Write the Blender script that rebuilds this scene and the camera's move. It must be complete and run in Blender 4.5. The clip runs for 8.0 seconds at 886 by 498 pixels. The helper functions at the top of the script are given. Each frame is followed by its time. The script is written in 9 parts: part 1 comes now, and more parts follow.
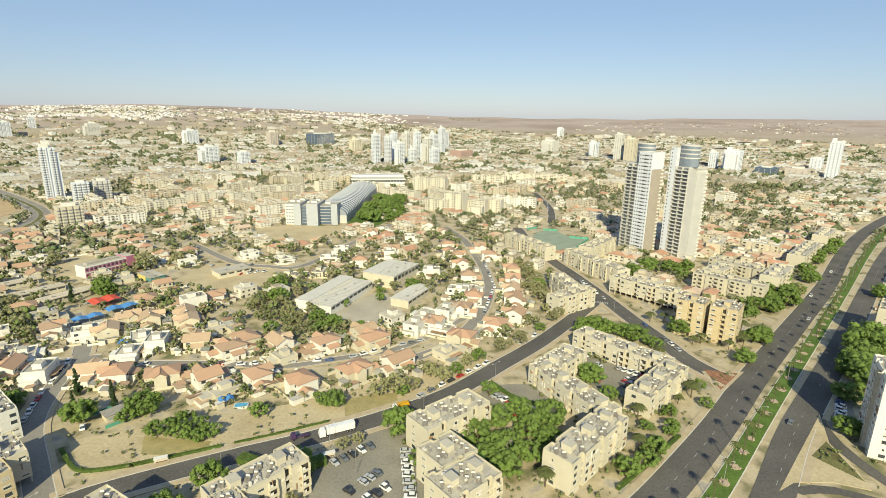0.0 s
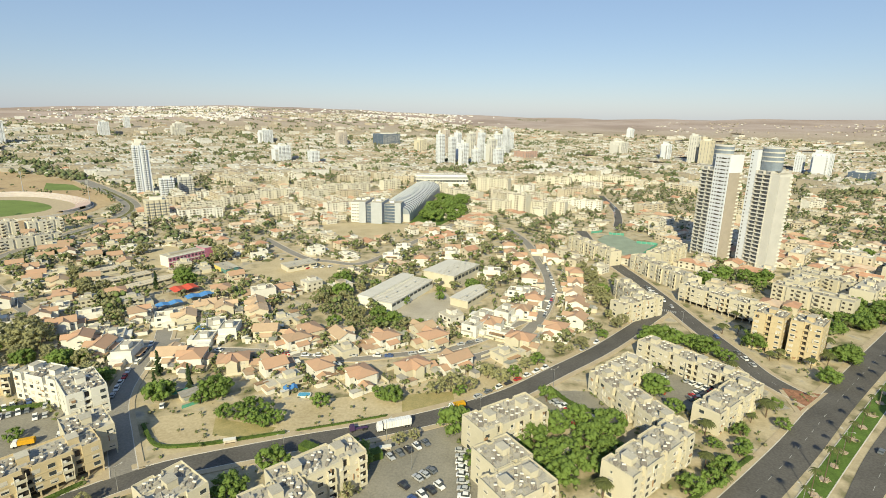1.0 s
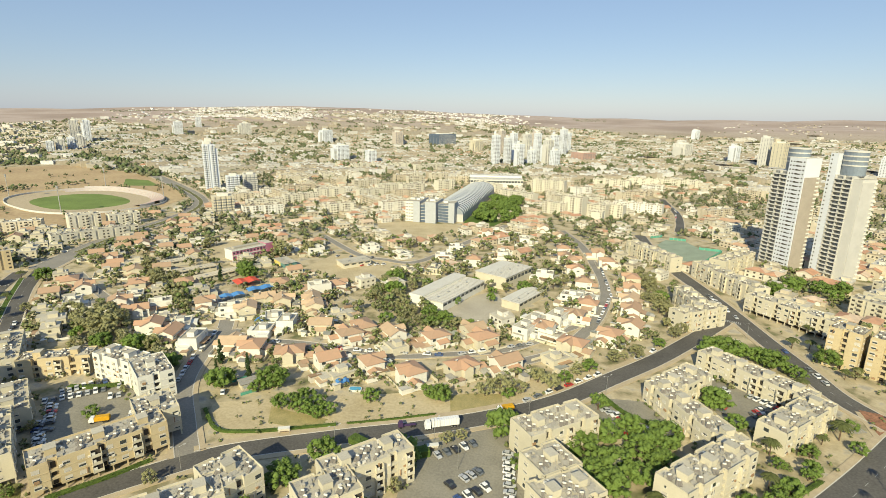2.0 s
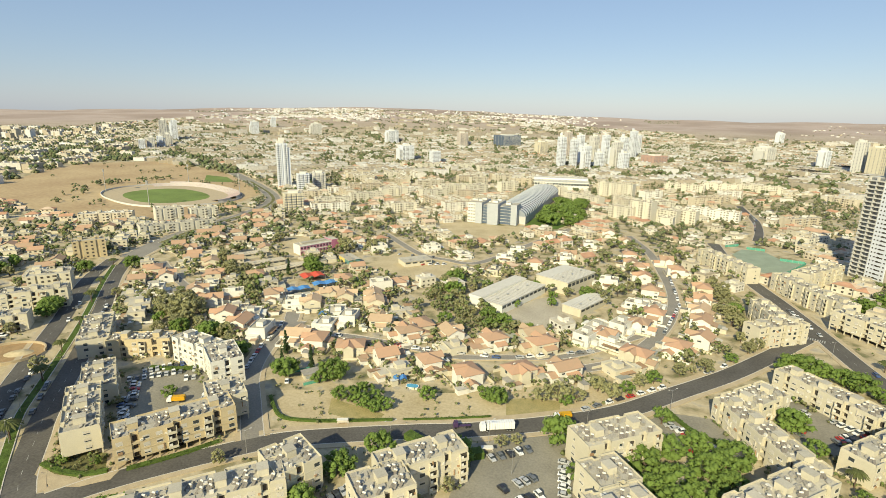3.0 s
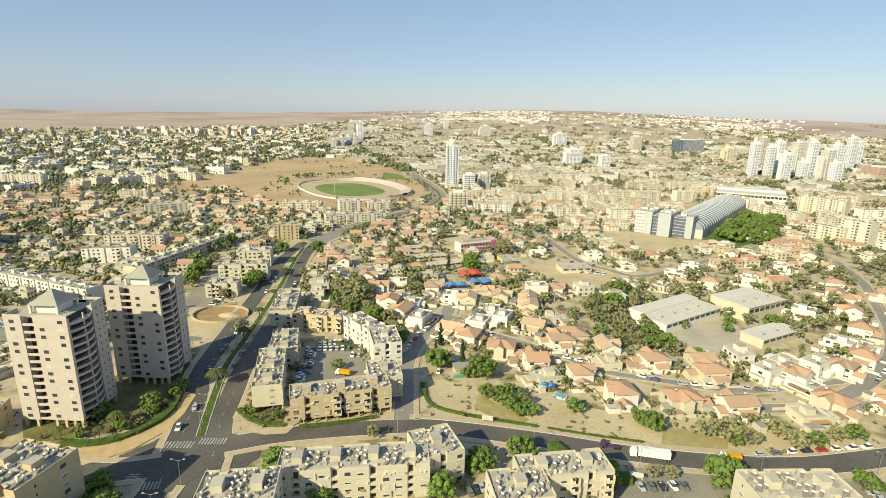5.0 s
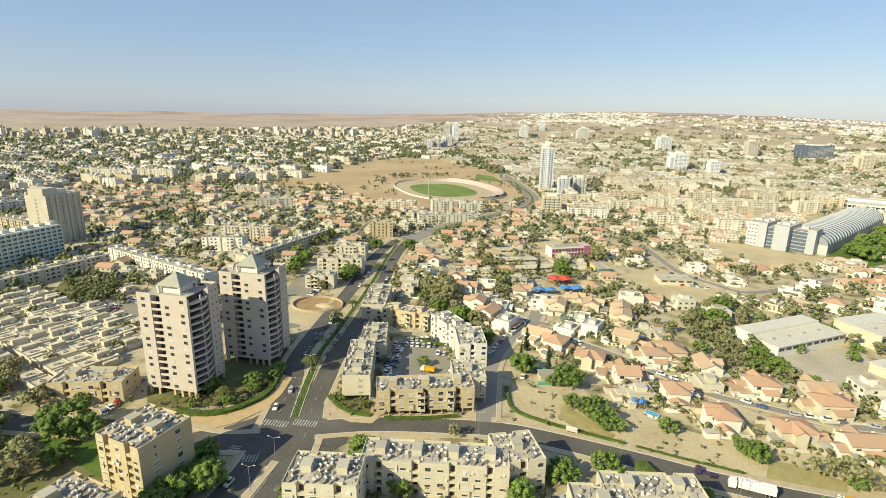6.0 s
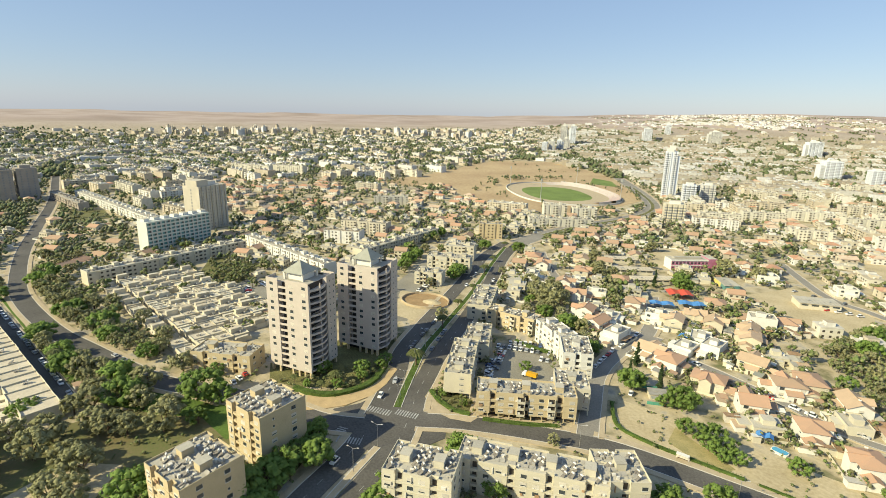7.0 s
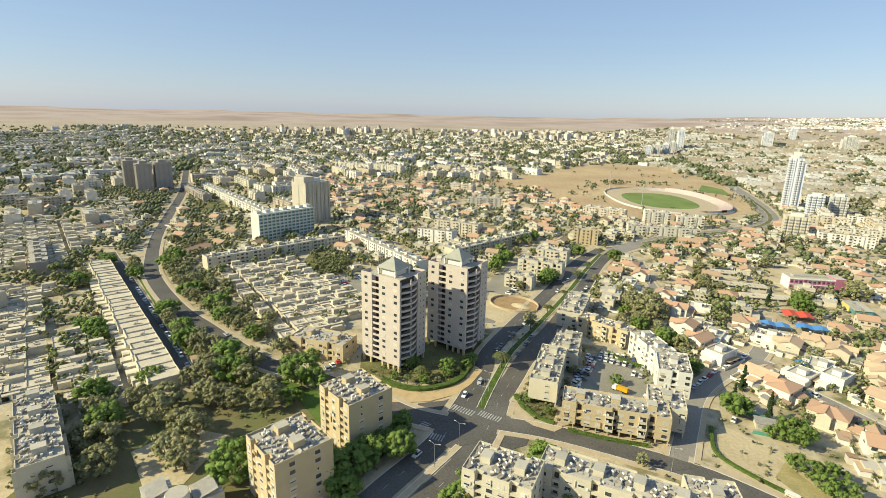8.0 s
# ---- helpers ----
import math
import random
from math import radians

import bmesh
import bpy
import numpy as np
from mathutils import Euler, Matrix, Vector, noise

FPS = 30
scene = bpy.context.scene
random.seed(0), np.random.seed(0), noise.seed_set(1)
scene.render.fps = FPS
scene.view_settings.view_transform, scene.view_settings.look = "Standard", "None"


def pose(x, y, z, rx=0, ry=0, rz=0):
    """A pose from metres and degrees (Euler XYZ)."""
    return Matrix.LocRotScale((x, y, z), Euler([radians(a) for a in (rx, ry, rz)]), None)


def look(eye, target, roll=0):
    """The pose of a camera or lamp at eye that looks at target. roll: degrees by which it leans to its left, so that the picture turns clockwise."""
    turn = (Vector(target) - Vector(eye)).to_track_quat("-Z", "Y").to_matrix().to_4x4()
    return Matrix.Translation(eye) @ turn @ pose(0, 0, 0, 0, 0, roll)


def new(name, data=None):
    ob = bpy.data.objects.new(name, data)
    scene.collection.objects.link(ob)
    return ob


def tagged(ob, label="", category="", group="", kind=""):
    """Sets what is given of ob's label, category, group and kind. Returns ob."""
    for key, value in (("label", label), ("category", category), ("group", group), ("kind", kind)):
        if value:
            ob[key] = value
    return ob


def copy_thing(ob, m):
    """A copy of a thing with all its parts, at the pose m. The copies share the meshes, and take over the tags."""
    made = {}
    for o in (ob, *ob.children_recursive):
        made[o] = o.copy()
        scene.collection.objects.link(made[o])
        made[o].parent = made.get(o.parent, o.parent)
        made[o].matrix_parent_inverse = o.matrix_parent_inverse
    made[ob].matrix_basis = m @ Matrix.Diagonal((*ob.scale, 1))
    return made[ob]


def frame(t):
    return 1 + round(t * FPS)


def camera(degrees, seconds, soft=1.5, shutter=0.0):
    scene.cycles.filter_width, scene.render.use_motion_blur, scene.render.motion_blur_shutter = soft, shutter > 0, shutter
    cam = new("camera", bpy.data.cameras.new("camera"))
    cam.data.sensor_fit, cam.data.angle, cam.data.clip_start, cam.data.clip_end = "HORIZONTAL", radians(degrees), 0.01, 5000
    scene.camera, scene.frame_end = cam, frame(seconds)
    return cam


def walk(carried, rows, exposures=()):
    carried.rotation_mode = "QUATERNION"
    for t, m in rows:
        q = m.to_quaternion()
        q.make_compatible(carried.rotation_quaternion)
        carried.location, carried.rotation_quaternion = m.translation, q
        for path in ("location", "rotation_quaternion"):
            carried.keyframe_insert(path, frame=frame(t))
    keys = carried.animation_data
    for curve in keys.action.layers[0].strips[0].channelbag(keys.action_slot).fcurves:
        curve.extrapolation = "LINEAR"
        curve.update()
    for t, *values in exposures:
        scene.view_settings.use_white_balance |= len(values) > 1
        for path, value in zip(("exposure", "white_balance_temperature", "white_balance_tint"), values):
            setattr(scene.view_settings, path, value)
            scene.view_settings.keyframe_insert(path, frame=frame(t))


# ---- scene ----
EYE = 120.0  # a drone hovering over the estate, turning slowly to its left
cam = camera(81.4, 8.0, soft=0.45)
PATH = [
    (0, pose(0, 0, EYE, 75.43, -0.88, 0.00)),
    (0.5, pose(0, 0, EYE, 75.39, -0.89, 3.81)),
    (1, pose(0, 0, EYE, 75.37, -0.86, 7.00)),
    (2.5, pose(0, 0, EYE, 75.32, -0.97, 16.37)),
    (3, pose(0, 0, EYE, 75.32, -1.03, 20.07)),
    (3.5, pose(0, 0, EYE, 75.30, -0.99, 23.97)),
    (4, pose(0, 0, EYE, 75.29, -0.97, 28.06)),
    (4.5, pose(0, 0, EYE, 75.27, -1.02, 33.17)),
    (6, pose(0, 0, EYE, 75.26, -1.13, 48.45)),
    (6.5, pose(0, 0, EYE, 75.24, -1.20, 54.68)),
    (7, pose(0, 0, EYE, 75.19, -1.24, 60.90)),
    (7.5, pose(0, 0, EYE, 75.16, -1.30, 66.25)),
    (8, pose(0, 0, EYE, 75.11, -1.43, 71.42)),
]
walk(cam, PATH, exposures=((0.0, 0.29, 6500, 10), (4.0, 0.33, 6800, 10), (8.0, 0.45, 6600, 10)))

# ---- sky and sun ----
SUN_UP = 31.5      # degrees above the horizon
SUN_AZ = 175.0     # degrees, anticlockwise from +y: behind the first view
world = bpy.data.worlds.new("world")
scene.world = world
world.use_nodes = True
wt = world.node_tree
sky = wt.nodes.new("ShaderNodeTexSky")
sky.sky_type = 'NISHITA'
sky.sun_disc = False
sky.sun_elevation = radians(SUN_UP)
sky.sun_rotation = radians(-SUN_AZ)
sky.altitude = 0
sky.air_density = 1.0
sky.dust_density = 0.3
sky.ozone_density = 1.5
# the clear sky is veiled evenly by thin dust haze
veil = wt.nodes.new("ShaderNodeMix")
veil.data_type = 'RGBA'
veil.inputs[0].default_value = 0.44
veil.inputs[7].default_value = (3.8, 5.6, 8.7, 1)
wt.links.new(sky.outputs[0], veil.inputs[6])
wt.links.new(veil.outputs[2], wt.nodes["Background"].inputs[0])
wt.nodes["Background"].inputs[1].default_value = 0.078

sun_data = bpy.data.lights.new("sun", 'SUN')
sun_data.energy = 5.2
sun_data.angle = radians(0.6)
sun_data.color = (1.0, 0.92, 0.62)
sun = new("sun", sun_data)
sun_from = Vector((-math.sin(radians(SUN_AZ)) * math.cos(radians(SUN_UP)), math.cos(radians(SUN_AZ)) * math.cos(radians(SUN_UP)), math.sin(radians(SUN_UP))))
sun.matrix_world = look(sun_from * 900, (0, 0, 0))

# ---- materials ----
def mat(name, base, vary=0.12, rough=0.85, scale=0.6, fine=8.0, bump=0.0, metal=0.0, per_object=0.0, stain=None, spec=0.3, depth=0.05):
    """A procedural surface: a base colour, broad stains and fine grain at real size, and a shift from object to object."""
    m = bpy.data.materials.new(name)
    m.use_nodes = True
    t = m.node_tree
    b = t.nodes["Principled BSDF"]
    b.inputs["Roughness"].default_value = rough
    b.inputs["Metallic"].default_value = metal
    b.inputs["Specular IOR Level"].default_value = spec
    co = t.nodes.new("ShaderNodeTexCoord")
    geo = t.nodes.new("ShaderNodeNewGeometry")
    big = t.nodes.new("ShaderNodeTexNoise")
    big.inputs["Scale"].default_value = scale
    big.inputs["Detail"].default_value = 4
    small = t.nodes.new("ShaderNodeTexNoise")
    small.inputs["Scale"].default_value = fine
    small.inputs["Detail"].default_value = 3
    t.links.new(geo.outputs["Position"], big.inputs["Vector"])
    t.links.new(geo.outputs["Position"], small.inputs["Vector"])
    add = t.nodes.new("ShaderNodeMath")
    add.operation = 'ADD'
    t.links.new(big.outputs[0], add.inputs[0])
    t.links.new(small.outputs[0], add.inputs[1])
    last = add.outputs[0]
    if per_object:
        info = t.nodes.new("ShaderNodeObjectInfo")
        mul = t.nodes.new("ShaderNodeMath")
        mul.operation = 'MULTIPLY_ADD'
        mul.inputs[1].default_value = per_object
        t.links.new(info.outputs["Random"], mul.inputs[0])
        t.links.new(last, mul.inputs[2])
        last = mul.outputs[0]
    rng = t.nodes.new("ShaderNodeMapRange")
    rng.inputs[1].default_value = 0.55
    rng.inputs[2].default_value = 1.45 + per_object
    t.links.new(last, rng.inputs[0])
    mix = t.nodes.new("ShaderNodeMix")
    mix.data_type = 'RGBA'
    dark = stain or tuple(c * (1 - 2.2 * vary) for c in base)
    light = tuple(min(0.92, c * (1 + vary)) for c in base)
    mix.inputs[6].default_value = (*dark, 1)
    mix.inputs[7].default_value = (*light, 1)
    t.links.new(rng.outputs[0], mix.inputs[0])
    t.links.new(mix.outputs[2], b.inputs["Base Color"])
    if bump:
        bn = t.nodes.new("ShaderNodeBump")
        bn.inputs["Strength"].default_value = bump
        bn.inputs["Distance"].default_value = depth
        t.links.new(small.outputs[0], bn.inputs["Height"])
        t.links.new(bn.outputs[0], b.inputs["Normal"])
    return m


M = dict(
    lot=mat("bare_sand", (0.50, 0.42, 0.275), 0.14, 0.95, 0.06, 0.8, 0.2, stain=(0.33, 0.265, 0.15)),
    asphalt=mat("worn_asphalt", (0.122, 0.114, 0.102), 0.24, 0.9, 0.05, 1.2, 0.1),
    pale_asphalt=mat("sun_bleached_asphalt", (0.27, 0.25, 0.215), 0.16, 0.9, 0.06, 1.2, 0.1),
    lot_asphalt=mat("dusty_asphalt", (0.27, 0.25, 0.20), 0.18, 0.9, 0.08, 1.2, 0.1),
    field=mat("ochre_field", (0.45, 0.35, 0.205), 0.16, 0.95, 0.012, 0.2, 0.2, stain=(0.30, 0.20, 0.11)),
    pavement=mat("concrete_pavers", (0.46, 0.375, 0.25), 0.12, 0.9, 0.3, 3.0, 0.1),
    kerb=mat("kerb_concrete", (0.55, 0.52, 0.46), 0.12, 0.9, 0.5, 4.0),
    paint=mat("worn_road_paint", (0.42, 0.42, 0.40), 0.35, 0.8, 0.4, 3.0),
    grass=mat("lawn", (0.10, 0.165, 0.03), 0.25, 0.95, 0.15, 1.5, 0.3),
    weeds=mat("dry_weeds", (0.33, 0.265, 0.125), 0.35, 0.95, 0.25, 2.0, 0.4, stain=(0.20, 0.19, 0.08)),
    dry=mat("dry_grass", (0.17, 0.165, 0.065), 0.35, 0.95, 0.12, 1.5, 0.3),
    # patchy park grass, its green darkened to take in the shade under trees
    park=mat("shaded_patchy_park_grass", (0.075, 0.10, 0.028), 0.3, 0.95, 0.06, 1.0, 0.3, stain=(0.20, 0.145, 0.08)),
    cream=mat("cream_render", (0.565, 0.52, 0.40), 0.09, 0.9, 0.25, 3.0, 0.05, per_object=0.5),
    yellow=mat("ochre_render", (0.53, 0.435, 0.27), 0.10, 0.9, 0.25, 3.0, 0.05, per_object=0.3),
    white=mat("white_render", (0.68, 0.665, 0.60), 0.07, 0.9, 0.25, 3.0, 0.05, per_object=0.4),
    stone=mat("grey_pink_stone", (0.52, 0.46, 0.40), 0.07, 0.85, 0.3, 4.0, 0.05),
    flat_roof=mat("whitewashed_roof", (0.47, 0.435, 0.355), 0.17, 0.9, 0.18, 1.8, 0.1, per_object=0.5),
    tile=mat("clay_roof_tiles", (0.425, 0.25, 0.16), 0.2, 0.85, 0.3, 3.0, 0.3, per_object=0.9, stain=(0.33, 0.25, 0.17)),
    pale_tile=mat("pale_roof_tiles", (0.51, 0.372, 0.247), 0.14, 0.85, 0.3, 3.0, 0.3, per_object=0.9),
    glass=mat("window_glass", (0.06, 0.07, 0.075), 0.2, 0.15, 0.5, 1.0, spec=0.6),
    # near-black for shade painted inside openings; also serves as dark window panes
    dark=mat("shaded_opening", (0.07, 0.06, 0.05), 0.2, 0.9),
    shutter=mat("shutter_slats", (0.56, 0.52, 0.44), 0.12, 0.7, 1.0, 5.0, per_object=0.6),
    tank=mat("white_water_tank", (0.66, 0.63, 0.56), 0.06, 0.5, 1.0, 5.0),
    warm_roof=mat("sunlit_sandy_roof", (0.57, 0.50, 0.375), 0.16, 0.9, 0.2, 1.6, 0.1, per_object=0.3),
    pale_cream=mat("pale_cream_render", (0.60, 0.57, 0.475), 0.09, 0.9, 0.25, 3.0, 0.05, per_object=0.6),
    # white render shifted to blue: distance haze put into the colour
    hazed_tower_white=mat("hazed_white_tower_render", (0.61, 0.64, 0.685), 0.06, 0.85, 0.1, 2.0, per_object=0.4),
    tan=mat("tan_render", (0.52, 0.475, 0.385), 0.08, 0.9, 0.15, 2.5, 0.05),
    solar=mat("solar_panel", (0.20, 0.18, 0.155), 0.2, 0.6, 1.0, 4.0),
    metal=mat("galvanised_steel", (0.46, 0.46, 0.45), 0.1, 0.5, 1.0, 5.0, metal=0.6),
    bark=mat("bark", (0.14, 0.10, 0.07), 0.25, 0.95, 1.0, 6.0, 0.4),
    leaf=mat("ficus_leaves", (0.19, 0.28, 0.065), 0.2, 0.8, 0.25, 3.0, 0.3, per_object=0.5, depth=0.2),
    olive=mat("olive_leaves", (0.335, 0.33, 0.165), 0.2, 0.85, 0.25, 3.0, 0.3, per_object=0.5, depth=0.2),
    pine=mat("cypress_needles", (0.055, 0.09, 0.033), 0.3, 0.9, 0.5, 2.5, 0.9, depth=0.3),
    palm=mat("palm_fronds", (0.13, 0.15, 0.05), 0.3, 0.7, 0.5, 2.5),
    hedge=mat("hedge_leaves", (0.125, 0.195, 0.042), 0.3, 0.9, 0.4, 2.5, 0.9, depth=0.3),
    rubber=mat("tyre_rubber", (0.03, 0.03, 0.03), 0.2, 0.9),
)


def land_cover():
    """Sandy desert soil, tinted pink far out for haze; inside the town it is broken up by yards, dusty paving and dry
    weeds.
    """
    m = bpy.data.materials.new("sandy_soil")
    m.use_nodes = True
    t = m.node_tree
    b = t.nodes["Principled BSDF"]
    b.inputs["Roughness"].default_value = 0.95
    b.inputs["Specular IOR Level"].default_value = 0.2
    geo = t.nodes.new("ShaderNodeNewGeometry")

    def nz(scale, detail=4):
        n = t.nodes.new("ShaderNodeTexNoise")
        n.inputs["Scale"].default_value = scale
        n.inputs["Detail"].default_value = detail
        t.links.new(geo.outputs["Position"], n.inputs["Vector"])
        return n.outputs[0]

    def ramp(src, stops):
        r = t.nodes.new("ShaderNodeValToRGB")
        el = r.color_ramp.elements
        while len(el) < len(stops):
            el.new(0.5)
        for e, (p, c) in zip(el, stops):
            e.position, e.color = p, (*c, 1)
        t.links.new(src, r.inputs[0])
        return r.outputs[0]
    yard = ramp(nz(0.085, 5), [(0.28, (0.11, 0.13, 0.055)), (0.38, (0.23, 0.205, 0.115)), (0.46, (0.38, 0.32, 0.205)), (0.57, (0.48, 0.405, 0.27)), (0.64, (0.38, 0.345, 0.275)), (0.74, (0.27, 0.25, 0.21))])
    # outer desert tones, with the pink of horizon haze mixed into the soil colour
    hazy_waste = ramp(nz(0.0022, 7), [(0.30, (0.30, 0.235, 0.195)), (0.45, (0.365, 0.29, 0.245)), (0.55, (0.425, 0.345, 0.30)), (0.68, (0.34, 0.27, 0.23)), (0.75, (0.26, 0.22, 0.18))])
    length = t.nodes.new("ShaderNodeVectorMath")
    length.operation = 'LENGTH'
    t.links.new(geo.outputs["Position"], length.inputs[0])
    edge = t.nodes.new("ShaderNodeMapRange")
    edge.inputs[1].default_value, edge.inputs[2].default_value = 2200, 3600
    t.links.new(length.outputs["Value"], edge.inputs[0])
    mix = t.nodes.new("ShaderNodeMix")
    mix.data_type = 'RGBA'
    t.links.new(edge.outputs[0], mix.inputs[0])
    t.links.new(yard, mix.inputs[6])
    t.links.new(hazy_waste, mix.inputs[7])
    grain = t.nodes.new("ShaderNodeMapRange")
    grain.inputs[3].default_value, grain.inputs[4].default_value = 0.75, 1.2
    t.links.new(nz(0.9, 5), grain.inputs[0])
    mul = t.nodes.new("ShaderNodeVectorMath")
    mul.operation = 'SCALE'
    t.links.new(mix.outputs[2], mul.inputs[0])
    t.links.new(grain.outputs[0], mul.inputs[3])
    t.links.new(mul.outputs[0], b.inputs["Base Color"])
    return m


M["soil"] = land_cover()


def leafy(m, share=0.4):
    """Lets some light through thin leaves."""
    t = m.node_tree
    b = t.nodes["Principled BSDF"]
    out = t.nodes["Material Output"]
    tr = t.nodes.new("ShaderNodeBsdfTranslucent")
    t.links.new(b.inputs["Base Color"].links[0].from_socket, tr.inputs["Color"])
    mix = t.nodes.new("ShaderNodeMixShader")
    mix.inputs[0].default_value = share
    t.links.new(b.outputs[0], mix.inputs[1])
    t.links.new(tr.outputs[0], mix.inputs[2])
    t.links.new(mix.outputs[0], out.inputs["Surface"])


for key in ("leaf", "olive", "palm", "hedge", "pine"):
    leafy(M[key], 0.3)

# ---- building helpers ----
class MB:
    """Collects boxes and polygons into one mesh."""

    def __init__(self, *mats):
        self.v, self.f, self.m, self.mats = [], [], [], list(mats)

    def poly(self, pts, mi=0):
        n = len(self.v)
        self.v.extend(tuple(p) for p in pts)
        self.f.append(tuple(range(n, n + len(pts))))
        self.m.append(mi)

    def box(self, x0, x1, y0, y1, z0, z1, mi=0, top=None, bottom=True):
        n = len(self.v)
        self.v.extend(((x0, y0, z0), (x1, y0, z0), (x1, y1, z0), (x0, y1, z0), (x0, y0, z1), (x1, y0, z1), (x1, y1, z1), (x0, y1, z1)))
        fs = [(n, n + 1, n + 5, n + 4), (n + 1, n + 2, n + 6, n + 5), (n + 2, n + 3, n + 7, n + 6), (n + 3, n, n + 4, n + 7), (n + 4, n + 5, n + 6, n + 7)]
        ms = [mi, mi, mi, mi, mi if top is None else top]
        if bottom:
            fs.append((n + 3, n + 2, n + 1, n))
            ms.append(mi)
        self.f.extend(fs)
        self.m.extend(ms)

    def prism(self, pts, z0, z1, mi=0, top=None, bottom=False):
        """Extrudes a plan outline (anticlockwise) from z0 to z1."""
        n, k = len(self.v), len(pts)
        self.v.extend((x, y, z0) for x, y in pts)
        self.v.extend((x, y, z1) for x, y in pts)
        for i in range(k):
            j = (i + 1) % k
            self.f.append((n + i, n + j, n + k + j, n + k + i))
            self.m.append(mi)
        self.f.append(tuple(range(n + k, n + 2 * k)))
        self.m.append(mi if top is None else top)
        if bottom:
            self.f.append(tuple(range(n + k - 1, n - 1, -1)))
            self.m.append(mi)

    def tube(self, p, q, r0, r1, sides=6, mi=0, caps=True):
        p, q = Vector(p), Vector(q)
        a = (q - p).normalized()
        u = a.orthogonal().normalized()
        w = a.cross(u)
        n = len(self.v)
        for c, r in ((p, r0), (q, r1)):
            for i in range(sides):
                s = 2 * math.pi * i / sides
                self.v.append(tuple(c + (u * math.cos(s) + w * math.sin(s)) * r))
        for i in range(sides):
            j = (i + 1) % sides
            self.f.append((n + i, n + j, n + sides + j, n + sides + i))
            self.m.append(mi)
        if caps:
            self.f.append(tuple(range(n + sides - 1, n - 1, -1)))
            self.f.append(tuple(range(n + sides, n + 2 * sides)))
            self.m.extend((mi, mi))

    def add(self, other, m, remap):
        """Copies another collection's faces in, moved by m, with its materials renumbered."""
        n = len(self.v)
        self.v.extend(tuple(m @ Vector(p)) for p in other.v)
        self.f.extend(tuple(n + i for i in f) for f in other.f)
        self.m.extend(remap[i] for i in other.m)

    def data(self, name, smooth=False):
        me = bpy.data.meshes.new(name)
        me.from_pydata(self.v, [], self.f)
        for m in self.mats:
            me.materials.append(m)
        me.polygons.foreach_set("material_index", self.m)
        if smooth:
            me.polygons.foreach_set("use_smooth", [True] * len(self.f))
        me.update()
        return me


def part(name, mb, parent, label="", m=None, smooth=False):
    """Links a mesh as one part under a thing or under a part."""
    ob = new(name, mb.data(name, smooth) if isinstance(mb, MB) else mb)
    ob.parent = parent
    if m is not None:
        ob.matrix_basis = m
    if label:
        tagged(ob, label)
    return ob


def thing(name, label, category, m, group=""):
    ob = new(name)
    ob.empty_display_size = 0.5
    ob.matrix_basis = m
    return tagged(ob, label, category, group)


def setting(name, mb, label, category, smooth=False):
    return tagged(new(name, mb.data(name, smooth)), label, category, kind="structure")


def weld(me):
    """Joins the corners that meet, so that the mesh is one piece."""
    bm = bmesh.new()
    bm.from_mesh(me)
    bmesh.ops.remove_doubles(bm, verts=bm.verts, dist=0.001)
    bm.to_mesh(me)
    bm.free()
    return me


def terrain(x, y):
    """The height of the land: flat under the town, rising to the desert hills round it."""
    r = math.hypot(x, y)
    if r < 1400:
        return 0.0
    az = math.degrees(math.atan2(-x, y))
    el = -0.42 + 0.95 * math.exp(-((az - 27) / 22) ** 2) + 0.55 * math.exp(-((az + 42) / 30) ** 2)
    top = 120 + 4800 * math.tan(radians(el)) + 9 * noise.noise((az * 0.13, 0.0, 3.0)) + 5 * noise.noise((az * 0.6, 0.0, 7.0))
    s = min(1.0, (r - 1400) / 3400)
    return top * s ** 1.4 + 10 * s * noise.noise((x * 0.0022, y * 0.0022, 1.0))


def along(pts, step=None):
    """Points of a smooth line through the given plan points, with their headings."""
    p = [Vector((*q, 0)) for q in pts]
    p = [2 * p[0] - p[1]] + p + [2 * p[-1] - p[-2]]
    out = []
    for i in range(1, len(p) - 2):
        a, b, c, d = p[i - 1:i + 3]
        n = max(1, round((c - b).length / (step or 8.0)))
        for k in range(n):
            t = k / n
            out.append(0.5 * (2 * b + (c - a) * t + (2 * a - 5 * b + 4 * c - d) * t * t + (3 * b - a - 3 * c + d) * t ** 3))
    out.append(p[-2])
    res = []
    for i, q in enumerate(out):
        d = (out[min(i + 1, len(out) - 1)] - out[max(i - 1, 0)]).normalized()
        res.append((q, d))
    return res


def ribbon(mb, pts, left, right, z, mi=0, thick=0.0, step=8.0):
    """A strip of ground between two offsets (metres to the left of the line)."""
    line = along(pts, step)
    rows = []
    for q, d in line:
        n = Vector((-d.y, d.x, 0))
        rows.append((q + n * left, q + n * right))
    for (a, b), (c, d) in zip(rows, rows[1:]):
        za, zc = [z + terrain(p.x, p.y) for p in (a, c)]
        A, B, C, D = (a.x, a.y, za), (b.x, b.y, za), (c.x, c.y, zc), (d.x, d.y, zc)
        mb.poly((B, D, C, A), mi)
        if thick:
            lo = lambda p: (p[0], p[1], p[2] - thick)
            mb.poly((A, C, lo(C), lo(A)), mi)
            mb.poly((lo(B), lo(D), D, B), mi)
    if thick:
        for (a, b), s in ((rows[0], 1), (rows[-1], -1)):
            za = z + terrain(a.x, a.y)
            q = [(a.x, a.y, za), (b.x, b.y, za), (b.x, b.y, za - thick), (a.x, a.y, za - thick)]
            mb.poly(q[::s], mi)

